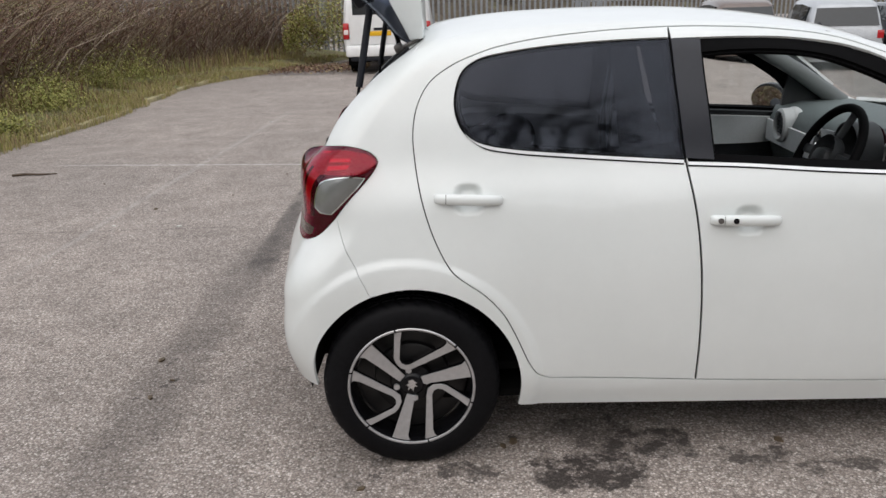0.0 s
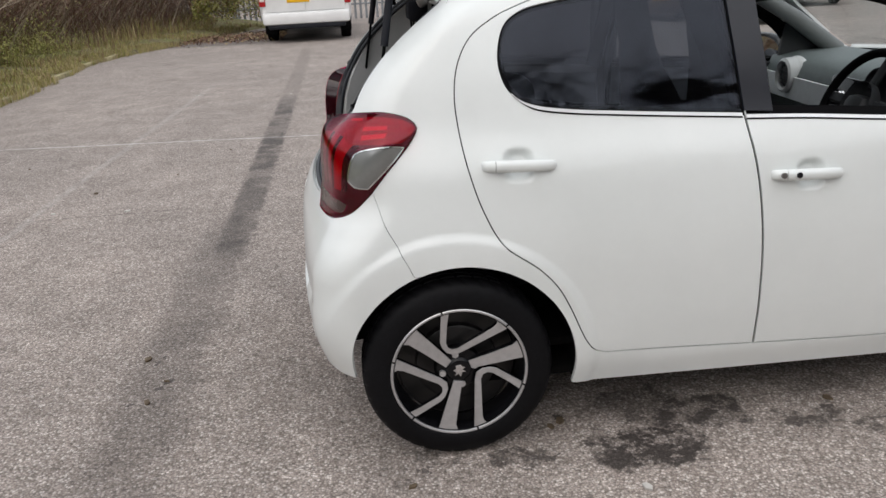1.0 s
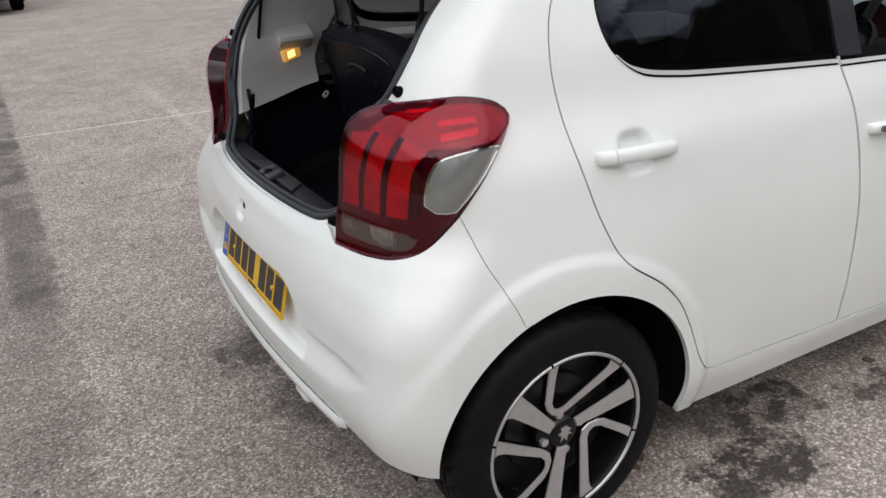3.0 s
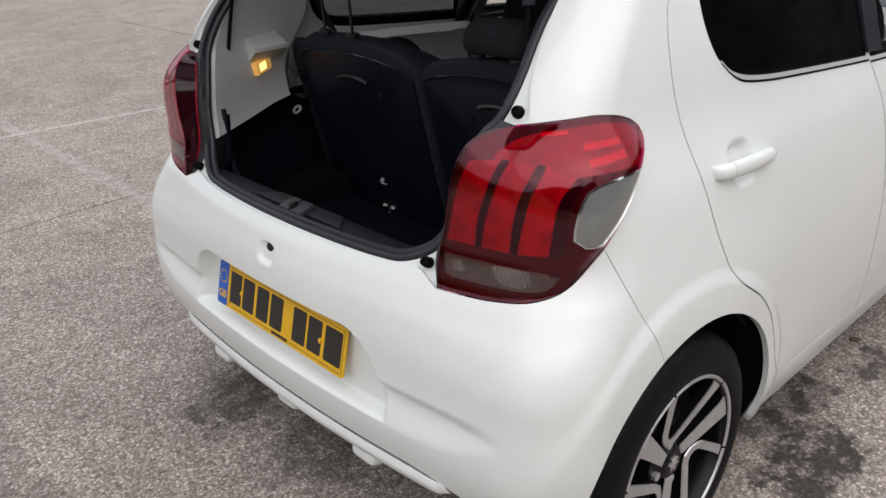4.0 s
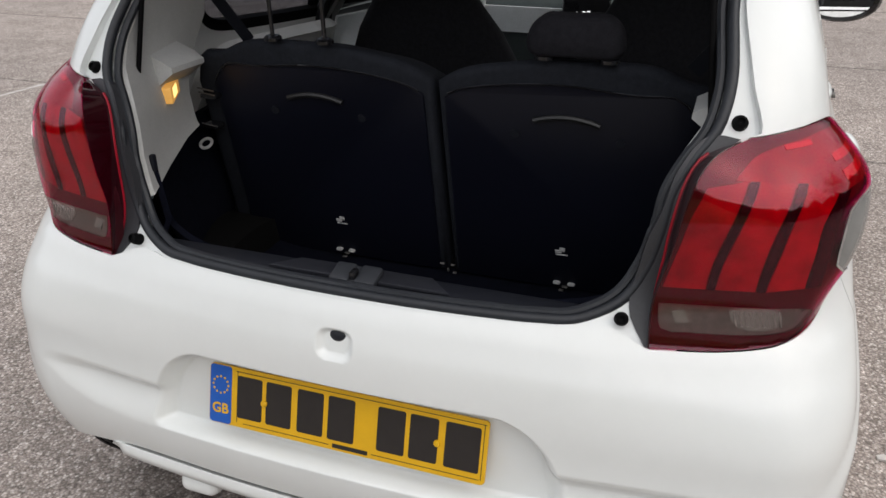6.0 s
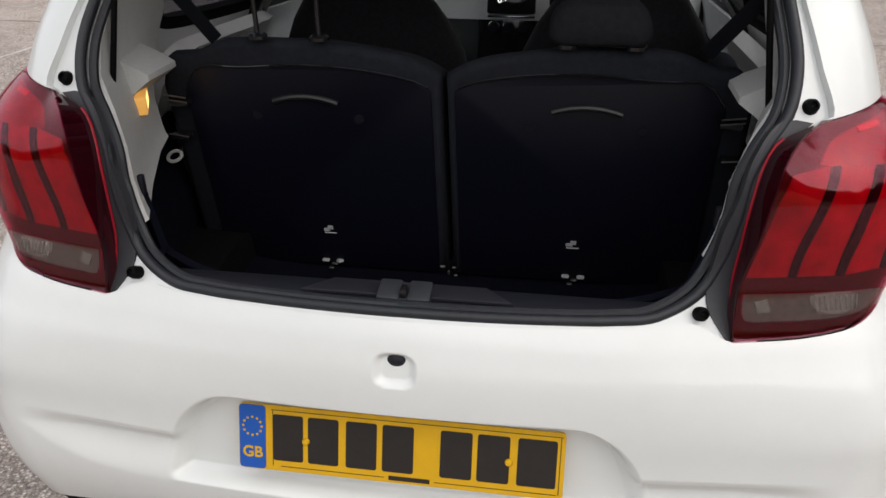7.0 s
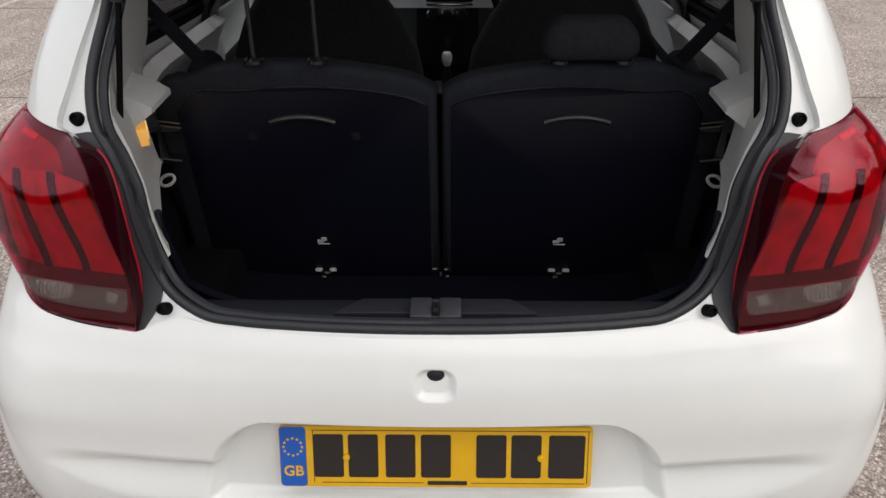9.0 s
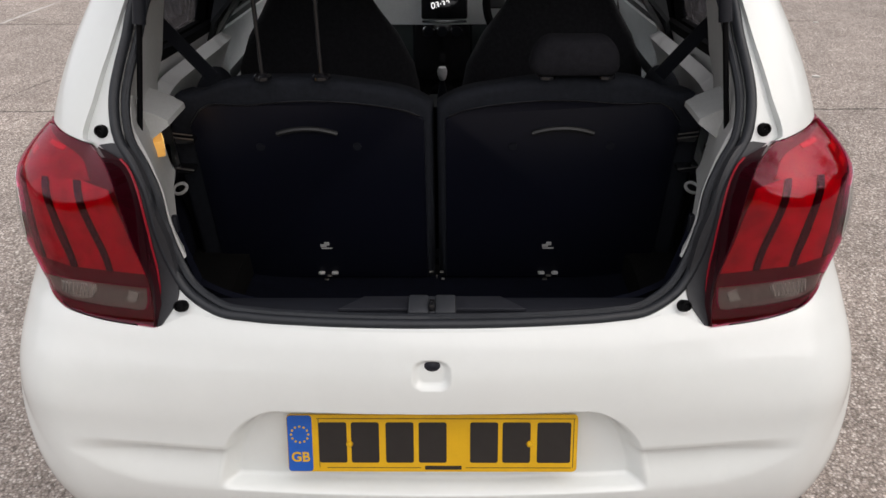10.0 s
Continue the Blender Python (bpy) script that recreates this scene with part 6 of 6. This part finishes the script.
bm = bmesh.new()
rows = []
for i in range(61):
    y = -6 + 27 * i / 60
    ex = edge_x(max(y, 0)) if y > 0 else edge_x(0)
    row = []
    for j in range(15):
        d = 9.0 * (j / 14) ** 1.6
        h = 0.0 if j == 0 else bank(d) + .10 * noise.noise((y * .8, d, 0)) * min(1, d)
        row.append((ex - d, y, max(h, -.01) if j else -.02))
    rows.append(row)
sheet(bm, rows)
tagged(part("verge", bm, soil()), "rough mossy verge rising to a bank beside the asphalt", "verge", kind="structure")

KERB = plain("mossy_concrete", (.33, .29, .16), .9, scale=14, vary=.35, bumps=.5, dist=.006)
kerb = tagged(new("kerb"), "low mossy concrete edging half sunk along the verge", "kerb", kind="structure")
kerb_me = None
for k in range(11):
    y = 4.2 + k * .93
    if k in (2, 6):
        continue
    if kerb_me is None:
        ob = part("kerb_stone", boxes(((.10, .90, .13), (0, 0, 0), .02)), KERB, kerb)
        kerb_me = ob.data
    else:
        ob = new("kerb_stone", kerb_me)
        ob.parent = kerb
    ob.matrix_local = pose(edge_x(y) - .02, y, -.008 + .014 * math.sin(k * 2.1), 0, 0, 3 * math.sin(k * 1.7))


def leaf_stuff(name, count, place, size, mats, label, cat, seed, flat=.5):
    """Many small folded leaves or blades joined as one mass."""
    r = np.random.RandomState(seed)
    pts, faces, mi = [], [], []
    for i in range(count):
        p = place(r)
        if p is None:
            continue
        s = r.uniform(*size)
        a, t = r.uniform(0, 2 * math.pi), r.uniform(-flat, flat) * math.pi
        u = np.array((math.cos(a), math.sin(a), math.sin(t) * .8)) * s
        v = np.array((-math.sin(a), math.cos(a), r.uniform(-.6, .6))) * s * .42
        k = len(pts)
        pts += [tuple(p), tuple(np.array(p) + u * .55 + v), tuple(np.array(p) + u), tuple(np.array(p) + u * .55 - v)]
        faces += [(k, k + 1, k + 2), (k, k + 2, k + 3)]
        m = r.randint(0, len(mats))
        mi += [m, m]
    me = bpy.data.meshes.new(name)
    me.from_pydata(pts, [], faces)
    me.polygons.foreach_set("material_index", mi)
    return tagged(link(name, me, mats), label, cat, kind="stuff")


def blade_stuff(name, count, place, high, width, mats, label, cat, seed):
    r = np.random.RandomState(seed)
    pts, faces, mi = [], [], []
    for i in range(count):
        p = place(r)
        if p is None:
            continue
        h, w, a = r.uniform(*high), width * r.uniform(.6, 1.3), r.uniform(0, 2 * math.pi)
        bend = r.uniform(.1, .9) * h
        k = len(pts)
        c, s = math.cos(a), math.sin(a)
        x, y, z = p
        pts += [(x - s * w, y + c * w, z - .02), (x + s * w, y - c * w, z - .02), (x + c * bend * .35 + s * w * .7, y + s * bend * .35 - c * w * .7, z + h * .65), (x + c * bend * .35 - s * w * .7, y + s * bend * .35 + c * w * .7, z + h * .65), (x + c * bend, y + s * bend, z + h)]
        faces += [(k, k + 1, k + 2, k + 3), (k + 3, k + 2, k + 4)]
        m = r.randint(0, len(mats))
        mi += [m, m]
    me = bpy.data.meshes.new(name)
    me.from_pydata(pts, [], faces)
    me.polygons.foreach_set("material_index", mi)
    return tagged(link(name, me, mats), label, cat, kind="stuff")


def leafy(name, a, b):
    m, n, l, bs = shader(name)
    oi = n.new("ShaderNodeNewGeometry")
    r = ramp(n, l, oi.outputs["Random Per Island"], [(0, a), (1, b)])
    l.new(r.outputs[0], bs.inputs["Base Color"])
    set_in(bs, rough=.7)
    return m


GRASS = leafy("green_grass", (.19, .20, .045), (.38, .35, .10))
STRAW = leafy("dry_grass", (.26, .20, .095), (.43, .35, .18))
GREEN = leafy("bramble_leaf", (.17, .20, .04), (.38, .37, .10))
RUST = leafy("rusty_leaf", (.135, .066, .038), (.255, .14, .078))
BRAMBLE = leafy("bramble_cane", (.075, .038, .029), (.18, .098, .068))
PALE_CANE = leafy("pale_dead_cane", (.26, .20, .14), (.40, .33, .25))
YELLOW_LEAF = leafy("yellow_green_leaf", (.19, .19, .04), (.34, .32, .08))


def on_bank(d0, d1, y0=2.0, y1=20.0):
    def f(r):
        y = r.uniform(y0, y1)
        d = r.uniform(d0, d1)
        if noise.noise((y * 1.1, d * 1.4, 3.0)) < -.18:
            return None
        return (edge_x(y) - d, y, bank(d) - .02)
    return f


blade_stuff("verge_grass", 36000, on_bank(.02, 2.2), (.04, .14), .0045, [GRASS, STRAW, STRAW, RUST, YELLOW_LEAF], "patchy green and straw-coloured grass on the verge", "grass", 1)
blade_stuff("kerb_grass", 9000, on_bank(-.10, .45, 3.5, 16), (.03, .11), .004, [STRAW, GRASS, STRAW], "short straw-coloured grass growing over the kerb", "grass", 12)
blade_stuff("tall_grass", 6500, on_bank(1.0, 2.6), (.18, .45), .005, [STRAW, GRASS, RUST, BRAMBLE], "tall brown and green grass in front of the brambles", "grass", 2)


def weed(r):
    cs = ((5.2, .9, .45), (5.9, 1.5, .5), (6.6, .5, .3), (8.4, .9, .45), (9.3, 1.2, .4), (10.2, 1.8, .55), (11.8, 1.3, .4), (13.0, 1.0, .5))
    cy, cd, cr = cs[r.randint(0, len(cs))]
    y, d = r.normal(cy, cr * .62), abs(r.normal(cd, cr * .6))
    h = abs(r.normal(0, .5)) * cr * (1.4 if cy > 9.5 else .9)
    return (edge_x(y) - d, y, bank(d) + h)


leaf_stuff("green_weeds", 19000, weed, (.014, .036), [GREEN, GRASS, GREEN, YELLOW_LEAF], "clumps of green weeds on the verge", "weeds", 3)


def thicket(r):
    y = r.uniform(1.0, 21.0)
    d = 1.7 + abs(r.normal(0, 1.5))
    top = .9 + 2.1 * min(1, (d - 1.4) / 1.8)
    h = r.uniform(0, 1) ** .8 * top * (1 + .3 * noise.noise((y * .7, d, 9)))
    return (edge_x(y) - d, y, bank(d) + h)


leaf_stuff("bramble_leaves", 46000, thicket, (.018, .048), [RUST, RUST, BRAMBLE, RUST, GREEN], "rusty brown dead leaves hanging in the brambles", "bramble", 4)


def cane_stuff(name, count, mats, label, seed, thick):
    """Arching bare canes, joined as one mass."""
    r = np.random.RandomState(seed)
    pts, faces, mi = [], [], []
    for i in range(count):
        y = r.uniform(.5, 21.5)
        d = 1.8 + abs(r.normal(0, 1.6))
        p = np.array((edge_x(y) - d, y, bank(d) - .05))
        L, a = r.uniform(.9, 3.5), r.uniform(0, 2 * math.pi)
        up = r.uniform(.7, 1.0)
        w = thick * r.uniform(.6, 1.5)
        k0 = len(pts)
        for s in range(6):
            t = s / 5
            q = p + np.array((math.cos(a) * t * L * .45 * (1 + t), math.sin(a) * t * L * .45 * (1 + t), L * up * (t - .42 * t * t)))
            q = q + r.normal(0, .02, 3)
            ww = w * (1 - .7 * t)
            for b in range(3):
                ang = 2.1 * b
                pts.append((q[0] + ww * math.cos(ang), q[1] + ww * math.sin(ang), q[2]))
        for s in range(5):
            for b in range(3):
                k, k2 = k0 + s * 3 + b, k0 + s * 3 + (b + 1) % 3
                faces.append((k, k2, k2 + 3, k + 3))
        m = r.randint(0, len(mats))
        mi += [m] * 15
    me = bpy.data.meshes.new(name)
    me.from_pydata(pts, [], faces)
    me.polygons.foreach_set("material_index", mi)
    return tagged(link(name, me, mats), label, "bramble", kind="stuff")


cane_stuff("bramble_canes", 7000, [BRAMBLE, BRAMBLE, BRAMBLE, PALE_CANE], "tangled brown bare bramble canes on the bank", 5, .006)


cane_stuff("dead_branches", 240, [PALE_CANE, PALE_CANE, BRAMBLE], "pale dead branches standing among the brambles", 9, .020)


def bush(r):
    a, e, q = r.uniform(0, 2 * math.pi), r.uniform(-.2, 1), r.uniform(.5, 1) ** .5
    c = ((-3.0, 18.6, .8, 1.25), (-2.3, 18.4, .8, .8), (-1.6, 18.9, .8, .6), (-3.4, 18.2, .5, .7))[r.randint(0, 4)]
    w = math.sqrt(max(0, 1 - e * e)) * q
    return (c[0] + c[2] * w * math.cos(a), c[1] + c[2] * w * math.sin(a), .35 + c[3] * max(0, e) * q + r.uniform(0, .5))


leaf_stuff("yellow_bush", 15000, bush, (.025, .06), [YELLOW_LEAF, GREEN, YELLOW_LEAF, RUST], "straggly yellow-green bush in front of the fence", "bush", 6)


def litter(r):
    return (r.uniform(-4.2, -1.6), r.normal(16.6, .55), r.uniform(.0, .07))


leaf_stuff("leaf_litter", 6000, litter, (.02, .055), [RUST, BRAMBLE, BRAMBLE, STRAW], "brown leaf litter along the foot of the bushes", "leaf litter", 8)

# palisade fence
GALV = plain("galvanised_steel", (.30, .315, .33), .5, metal=.4, scale=12, vary=.2)
fence = tagged(new("palisade_fence"), "grey galvanised steel palisade fence", "fence", kind="structure")
pale_me = None
for k in range(170):
    x = -9 + k * .155
    if pale_me is None:
        bm = bmesh.new()
        prism(bm, [(-.034, 0), (-.012, .018), (.012, .018), (.034, 0), (.030, -.003), (.010, .014), (-.010, .014), (-.030, -.003)], 0.0, 2.1)
        ob = part("pale", bm, GALV, fence, smooth=False)
        pale_me = ob.data
    else:
        ob = new("pale", pale_me)
        ob.parent = fence
    ob.matrix_local = pose(x, 21.0, .05) if x < 5 else pose(x, 27.0, fall(x, 27) + .05)
for z in (.45, 1.75):
    part("rail", boxes(((14.2, .04, .05), (-2.05, 21.04, z), .005)), GALV, fence)
    part("rail", boxes(((12.5, .04, .05), (11.3, 27.04, z + fall(11, 27)), .005)), GALV, fence)
for k in range(9):
    part("post", boxes(((.06, .10, 2.2), (-9 + k * 2.9, 21.10 if k < 5 else 27.10, 1.1 if k < 5 else 1.1 + fall(9, 27)), .005)), GALV, fence)

# far woods round the car park
def far_woods():
    r = np.random.RandomState(21)
    bm = bmesh.new()
    rows = []
    n = 220
    for i in range(n + 1):
        a = 2 * math.pi * i / n
        rad = 46 + 5 * noise.noise((math.cos(a) * 3, math.sin(a) * 3, 0))
        if math.sin(a) > .35:
            rad = 62
        if math.sin(a) < -.3:
            rad = 17 + 3 * noise.noise((math.cos(a) * 6, math.sin(a) * 6, 1))
        h = (5.4 if math.sin(a) < -.3 else 6.0) + 2.6 * noise.noise((math.cos(a) * 7, math.sin(a) * 7, 4)) + 1.2 * noise.noise((i * .9, 0, 0))
        rows.append([((rad + .6 * noise.noise((i * .7, j, 2))) * math.cos(a), (rad + .6 * noise.noise((i * .7, j, 5))) * math.sin(a), -.1 + h * j / 8 * (1 + .06 * noise.noise((i, j, 7)))) for j in range(9)])
    sheet(bm, rows)
    m, nn, l, b = shader("bare_winter_woods")
    f, g = noise_node(nn, l, 1.2, 8, .75), noise_node(nn, l, 9, 6, .7)
    c = ramp(nn, l, f.outputs[0], [(.3, (.05, .044, .035)), (.5, (.13, .108, .085)), (.72, (.13, .135, .075))])
    d = ramp(nn, l, g.outputs[0], [(.3, .5), (.7, 1.4)])
    l.new(mix(nn, l, 1.0, c.outputs[0], d.outputs[0], "MULTIPLY"), b.inputs["Base Color"])
    set_in(b, rough=1.0)
    tagged(part("far_woods", bm, m, smooth=False), "dark bare winter woods round the car park", "woods", kind="stuff")


far_woods()


def bare_tree(x, y, high, seed):
    r = random.Random(seed)
    tree = thing("bare_tree", "leafless tree with dark forked branches", "tree", pose(x, y, 0), "trees beside the car park")
    limbs = bmesh.new()

    def grow(p, d, L, w, depth):
        pts, ws = [p], [w]
        for k in range(4):
            d = (d + Vector((r.gauss(0, .13), r.gauss(0, .13), r.gauss(.05, .08)))).normalized()
            p = p + d * L / 4
            pts.append(p)
            ws.append(w * (1 - .45 * (k + 1) / 4))
        tube(limbs, pts, ws, 5)
        if depth:
            for k in range(r.randint(2, 4)):
                q = pts[r.randint(2, 4)]
                e = (d + Vector((r.gauss(0, .55), r.gauss(0, .55), r.gauss(.1, .3)))).normalized()
                grow(q, e, L * r.uniform(.55, .8), w * .5, depth - 1)

    trunk = bmesh.new()
    tube(trunk, [(0, 0, -.1), (.03, 0, high * .12), (-.02, .04, high * .24), (.03, .02, high * .33)], [.22, .16, .14, .12], 9)
    for k in range(5):
        a = 2 * math.pi * k / 5 + r.random()
        grow(Vector((.02, .02, high * (.18 + .03 * k))), Vector((math.cos(a) * .6, math.sin(a) * .6, 1)).normalized(), high * .34, .075, 3)
    bark = bpy.data.materials.get("dark_bark") or plain("dark_bark", (.045, .037, .030), .95, scale=20, vary=.3, bumps=.6, dist=.01)
    part("trunk", trunk, bark, tree)
    part("branches", limbs, bark, tree)


for k, (x, y, h) in enumerate(((-1.5, -13, 10), (.6, -13.5, 11), (2.5, -13, 11), (4.2, -13.5, 10), (5.8, -12.5, 10), (-4, -14, 10), (-7, -13, 9), (9, -13, 11))):
    bare_tree(x, y, h, 40 + k)

# ---- parked vehicles ----
def loft_car(name, label, cat, m, paint, length, width, profile, belt, glass_from, glass_to, group="parked vehicles"):
    """A parked vehicle pointing along its own +x from its tail at 0: body, windows, wheels, lamps."""
    v = thing(name, label, cat, m, group)
    xs = np.concatenate([[0, .05, .10, .16, .24, .32], np.linspace(.45, length, 22)])
    top, low = spline(*zip(*profile)), .22
    bm = bmesh.new()
    rows = []
    for x in xs:
        h = float(top(x))
        pinch = 1 - .10 * (abs(x / length - .5) * 2) ** 4
        row = []
        for z, k in ((low, .93), (low + .12, .985), (min(belt, h) * .62, 1.0), (min(belt, h), .97), (min(belt, h) + (h - min(belt, h)) * .55, .90), (min(belt, h) + (h - min(belt, h)) * .92, .80), (h, .66)):
            row.append((x, width / 2 * k * pinch, z))
        rows.append(row + [(x, -y, z) for x, y, z in row[::-1]])
    vs = sheet(bm, rows)
    bm.faces.new(vs[0]), bm.faces.new(vs[-1][::-1])
    part("body", bm, paint, v, angle=50)
    # side windows
    for s in (-1, 1):
        a, b = glass_from, glass_to
        n = 3
        for k in range(n):
            x0, x1 = a + (b - a) * k / n + .03, a + (b - a) * (k + 1) / n - .03
            h0, h1 = float(top(x0)), float(top(x1))
            bm = bmesh.new()
            z0 = belt + .03
            q = [(x0, s * width / 2 * .968, z0), (x1, s * width / 2 * .968, z0), (x1, s * width / 2 * .855, max(z0 + .05, belt + (h1 - belt) * .80)), (x0, s * width / 2 * .855, max(z0 + .05, belt + (h0 - belt) * .80))]
            f = [bm.verts.new((p[0], p[1] + s * .012, p[2])) for p in q] + [bm.verts.new((p[0], p[1] - s * .03, p[2])) for p in q]
            for i in ((0, 1, 2, 3), (7, 6, 5, 4), (0, 4, 5, 1), (1, 5, 6, 2), (2, 6, 7, 3), (3, 7, 4, 0)):
                bm.faces.new([f[j] for j in i])
            part("side_window", bm, TINTED_DARK, v, smooth=False)
        for wx in (length * .19, length * .81):
            bm = bmesh.new()
            lathe(bm, [(.19, s * .09), (.21, s * .11), (.30, s * .105), (.325, s * .08), (.325, -s * .08), (.28, -s * .1)], 28, pose(wx, s * (width / 2 - .12), .325))
            w = part("wheel", bm, RUBBER, v)
            bm = bmesh.new()
            lathe(bm, [(.205, s * .085), (.15, s * .07), (.05, s * .08), (.001, s * .085)], 20, pose(wx, s * (width / 2 - .12), .325))
            part("rim", bm, ALLOY, w)
        part("tail_lamp", boxes(((.07, .16, .20), (.02, s * (width / 2 - .14), belt - .16), .03)), TAIL_RED, v, "red tail lamp")
        part("headlamp", boxes(((.10, .26, .13), (length - .04, s * (width / 2 - .22), .66), .04)), SILVER, v)
    bm = bmesh.new()
    za, zb = belt + .05, float(top(.45)) - .14
    xa, xb = (float(np.interp(z, [float(top(x)) for x in xs[:8]], xs[:8])) for z in (za, zb))
    q = [(xa, -width * .40, za), (xa, width * .40, za), (xb, width * .36, zb), (xb, -width * .36, zb)]
    f = [bm.verts.new((p[0] - .03, p[1], p[2])) for p in q] + [bm.verts.new((p[0] + .06, p[1], p[2])) for p in q]
    for i in ((0, 1, 2, 3), (7, 6, 5, 4), (0, 4, 5, 1), (1, 5, 6, 2), (2, 6, 7, 3), (3, 7, 4, 0)):
        bm.faces.new([f[j] for j in i])
    part("rear_window", bm, TINTED_DARK, v, smooth=False)
    part("rear_bumper", boxes(((.16, width * .94, .22), (.02, 0, .40), .06)), paint, v)
    part("plate", boxes(((.01, .52, .11), (-.068, 0, .60), .002)), YELLOW, v, "plain yellow plate")
    return v


TINTED_DARK = plain("dark_vehicle_glass", (.02, .024, .027), .05, spec=.6)
TAIL_RED = plain("red_lamp_plastic", (.40, .012, .015), .15)
SILVER_PAINT = plain("silver_car_paint", (.46, .48, .50), .3, metal=.3, coat=.6)
BLACK_PAINT = plain("dark_blue_car_paint", (.03, .036, .05), .2, coat=.8)
BROWN_PAINT = plain("dark_bronze_car_paint", (.13, .095, .08), .3, coat=.6)
WHITE_PAINT = plain("white_van_paint", (.74, .745, .74), .35, coat=.5, vary=.05, scale=4)
suv = ((0, .90), (.12, 1.32), (.35, 1.58), (.9, 1.68), (2.0, 1.67), (2.7, 1.58), (3.35, 1.12), (3.9, 1.02), (4.4, .86), (4.5, .70))
saloon = ((0, .82), (.15, 1.08), (.45, 1.30), (1.0, 1.44), (1.9, 1.46), (2.5, 1.38), (3.1, 1.02), (3.8, .93), (4.2, .80), (4.3, .62))
loft_car("silver_estate", "silver estate car parked facing away", "car", pose(9.85, 16.6, fall(9.85, 17), 0, 0, 77), SILVER_PAINT, 4.5, 1.82, suv, 1.0, .45, 3.0)
loft_car("bronze_car", "dark bronze hatchback parked beside the silver estate", "car", pose(8.35, 18.9, fall(8.35, 19), 0, 0, 84), BROWN_PAINT, 4.3, 1.76, suv, .95, .5, 2.7)
loft_car("dark_car", "dark blue hatchback parked beyond the silver estate", "car", pose(14.6, 21.5, fall(14, 22), 0, 0, 84), BLACK_PAINT, 4.3, 1.76, saloon, .92, .5, 2.7)


def white_van(m):
    """A panel van seen from behind, its tail at local x = 0, pointing along +x."""
    v = thing("white_van", "white panel van parked in front of the bushes", "van", m, "parked vehicles")
    L, W = 4.9, 1.90
    bm = bmesh.new()
    rows = []
    prof = ((0, 1.80), (.06, 1.90), (.5, 1.96), (3.2, 1.95), (3.5, 1.88), (4.15, 1.20), (4.75, 1.02), (4.9, .8))
    top = spline(*zip(*prof))
    for x in (0, .03, .10, .3, .8, 1.6, 2.4, 3.0, 3.3, 3.6, 3.9, 4.2, 4.5, 4.75, 4.88):
        h = float(top(x))
        e = 1 - .06 * step(.12, 0, x) - .10 * step(4.2, 4.9, x)
        row = [(x, W / 2 * k * e, z) for z, k in ((.42, .95), (.55, .99), (.85, 1.0), (1.05, .995), (1.05 + (h - 1.05) * .5, .95), (1.05 + (h - 1.05) * .85, .90), (h - .03, .84), (h, .76))]
        rows.append(row + [(x, -y, z) for x, y, z in row[::-1]])
    vs = sheet(bm, rows)
    bm.faces.new(vs[0]), bm.faces.new(vs[-1][::-1])
    part("body", bm, WHITE_PAINT, v, angle=50)
    part("rear_bumper", boxes(((.16, 1.80, .24), (-.03, 0, .50), .05)), WHITE_PAINT, v, "white rear bumper")
    part("bumper_step", boxes(((.12, 1.60, .10), (-.01, 0, .34), .03)), BLACK_PLASTIC, v, "black lower bumper")
    for s in (-1, 1):
        door = part("rear_door", boxes(((.02, .80, 1.12), (-.012, s * .408, 1.20), .008)), WHITE_PAINT, v)
        part("door_window", boxes(((.012, .62, .46), (-.024, s * .41, 1.48), .03)), TINTED_DARK, door, "dark rear window")
        lampv = part("tail_lamp", boxes(((.05, .13, .34), (-.022, s * .875, .92), .03)), TAIL_RED, v, "red tail lamp")
        part("lamp_window", boxes(((.02, .10, .10), (-.045, s * .875, .90), .015)), plain("pale_lamp_plastic", (.7, .62, .6), .2) if "pale_lamp_plastic" not in bpy.data.materials else bpy.data.materials["pale_lamp_plastic"], lampv)
        for wx in (.95, 3.95):
            bm = bmesh.new()
            lathe(bm, [(.19, s * .09), (.21, s * .11), (.31, s * .105), (.335, s * .08), (.335, -s * .10), (.28, -s * .12)], 32, pose(wx, s * .80, .335))
            w = part("wheel", bm, RUBBER, v)
            bm = bmesh.new()
            lathe(bm, [(.205, s * .085), (.15, s * .07), (.05, s * .08), (.001, s * .085)], 20, pose(wx, s * .80, .335))
            part("rim", bm, STEEL, w)
        part("mudflap", boxes(((.02, .24, .26), (.55, s * .80, .30), .005)), RUBBER, v)
    part("plate_light", boxes(((.03, .56, .05), (-.03, 0, .955), .008)), BLACK_PLASTIC, v, "dark handle strip above the plate")
    part("plate", boxes(((.012, .46, .10), (-.030, .14, .86), .003)), YELLOW, v, "plain yellow plate")
    bm = bmesh.new()
    lathe(bm, [(.045, 0), (.045, .008), (.03, .010), (.0005, .010)], 20, Matrix.Translation((-.024, -.33, .93)) @ Matrix.Rotation(radians(90), 4, "Z"))
    part("emblem", bm, CHROME, v, "plain round silver emblem")
    part("underbody", boxes(((4.4, 1.5, .10), (2.4, 0, .32), .02)), UNDER, v)
    return v


white_van(pose(-.98, 14.65, 0, 0, 0, 90))
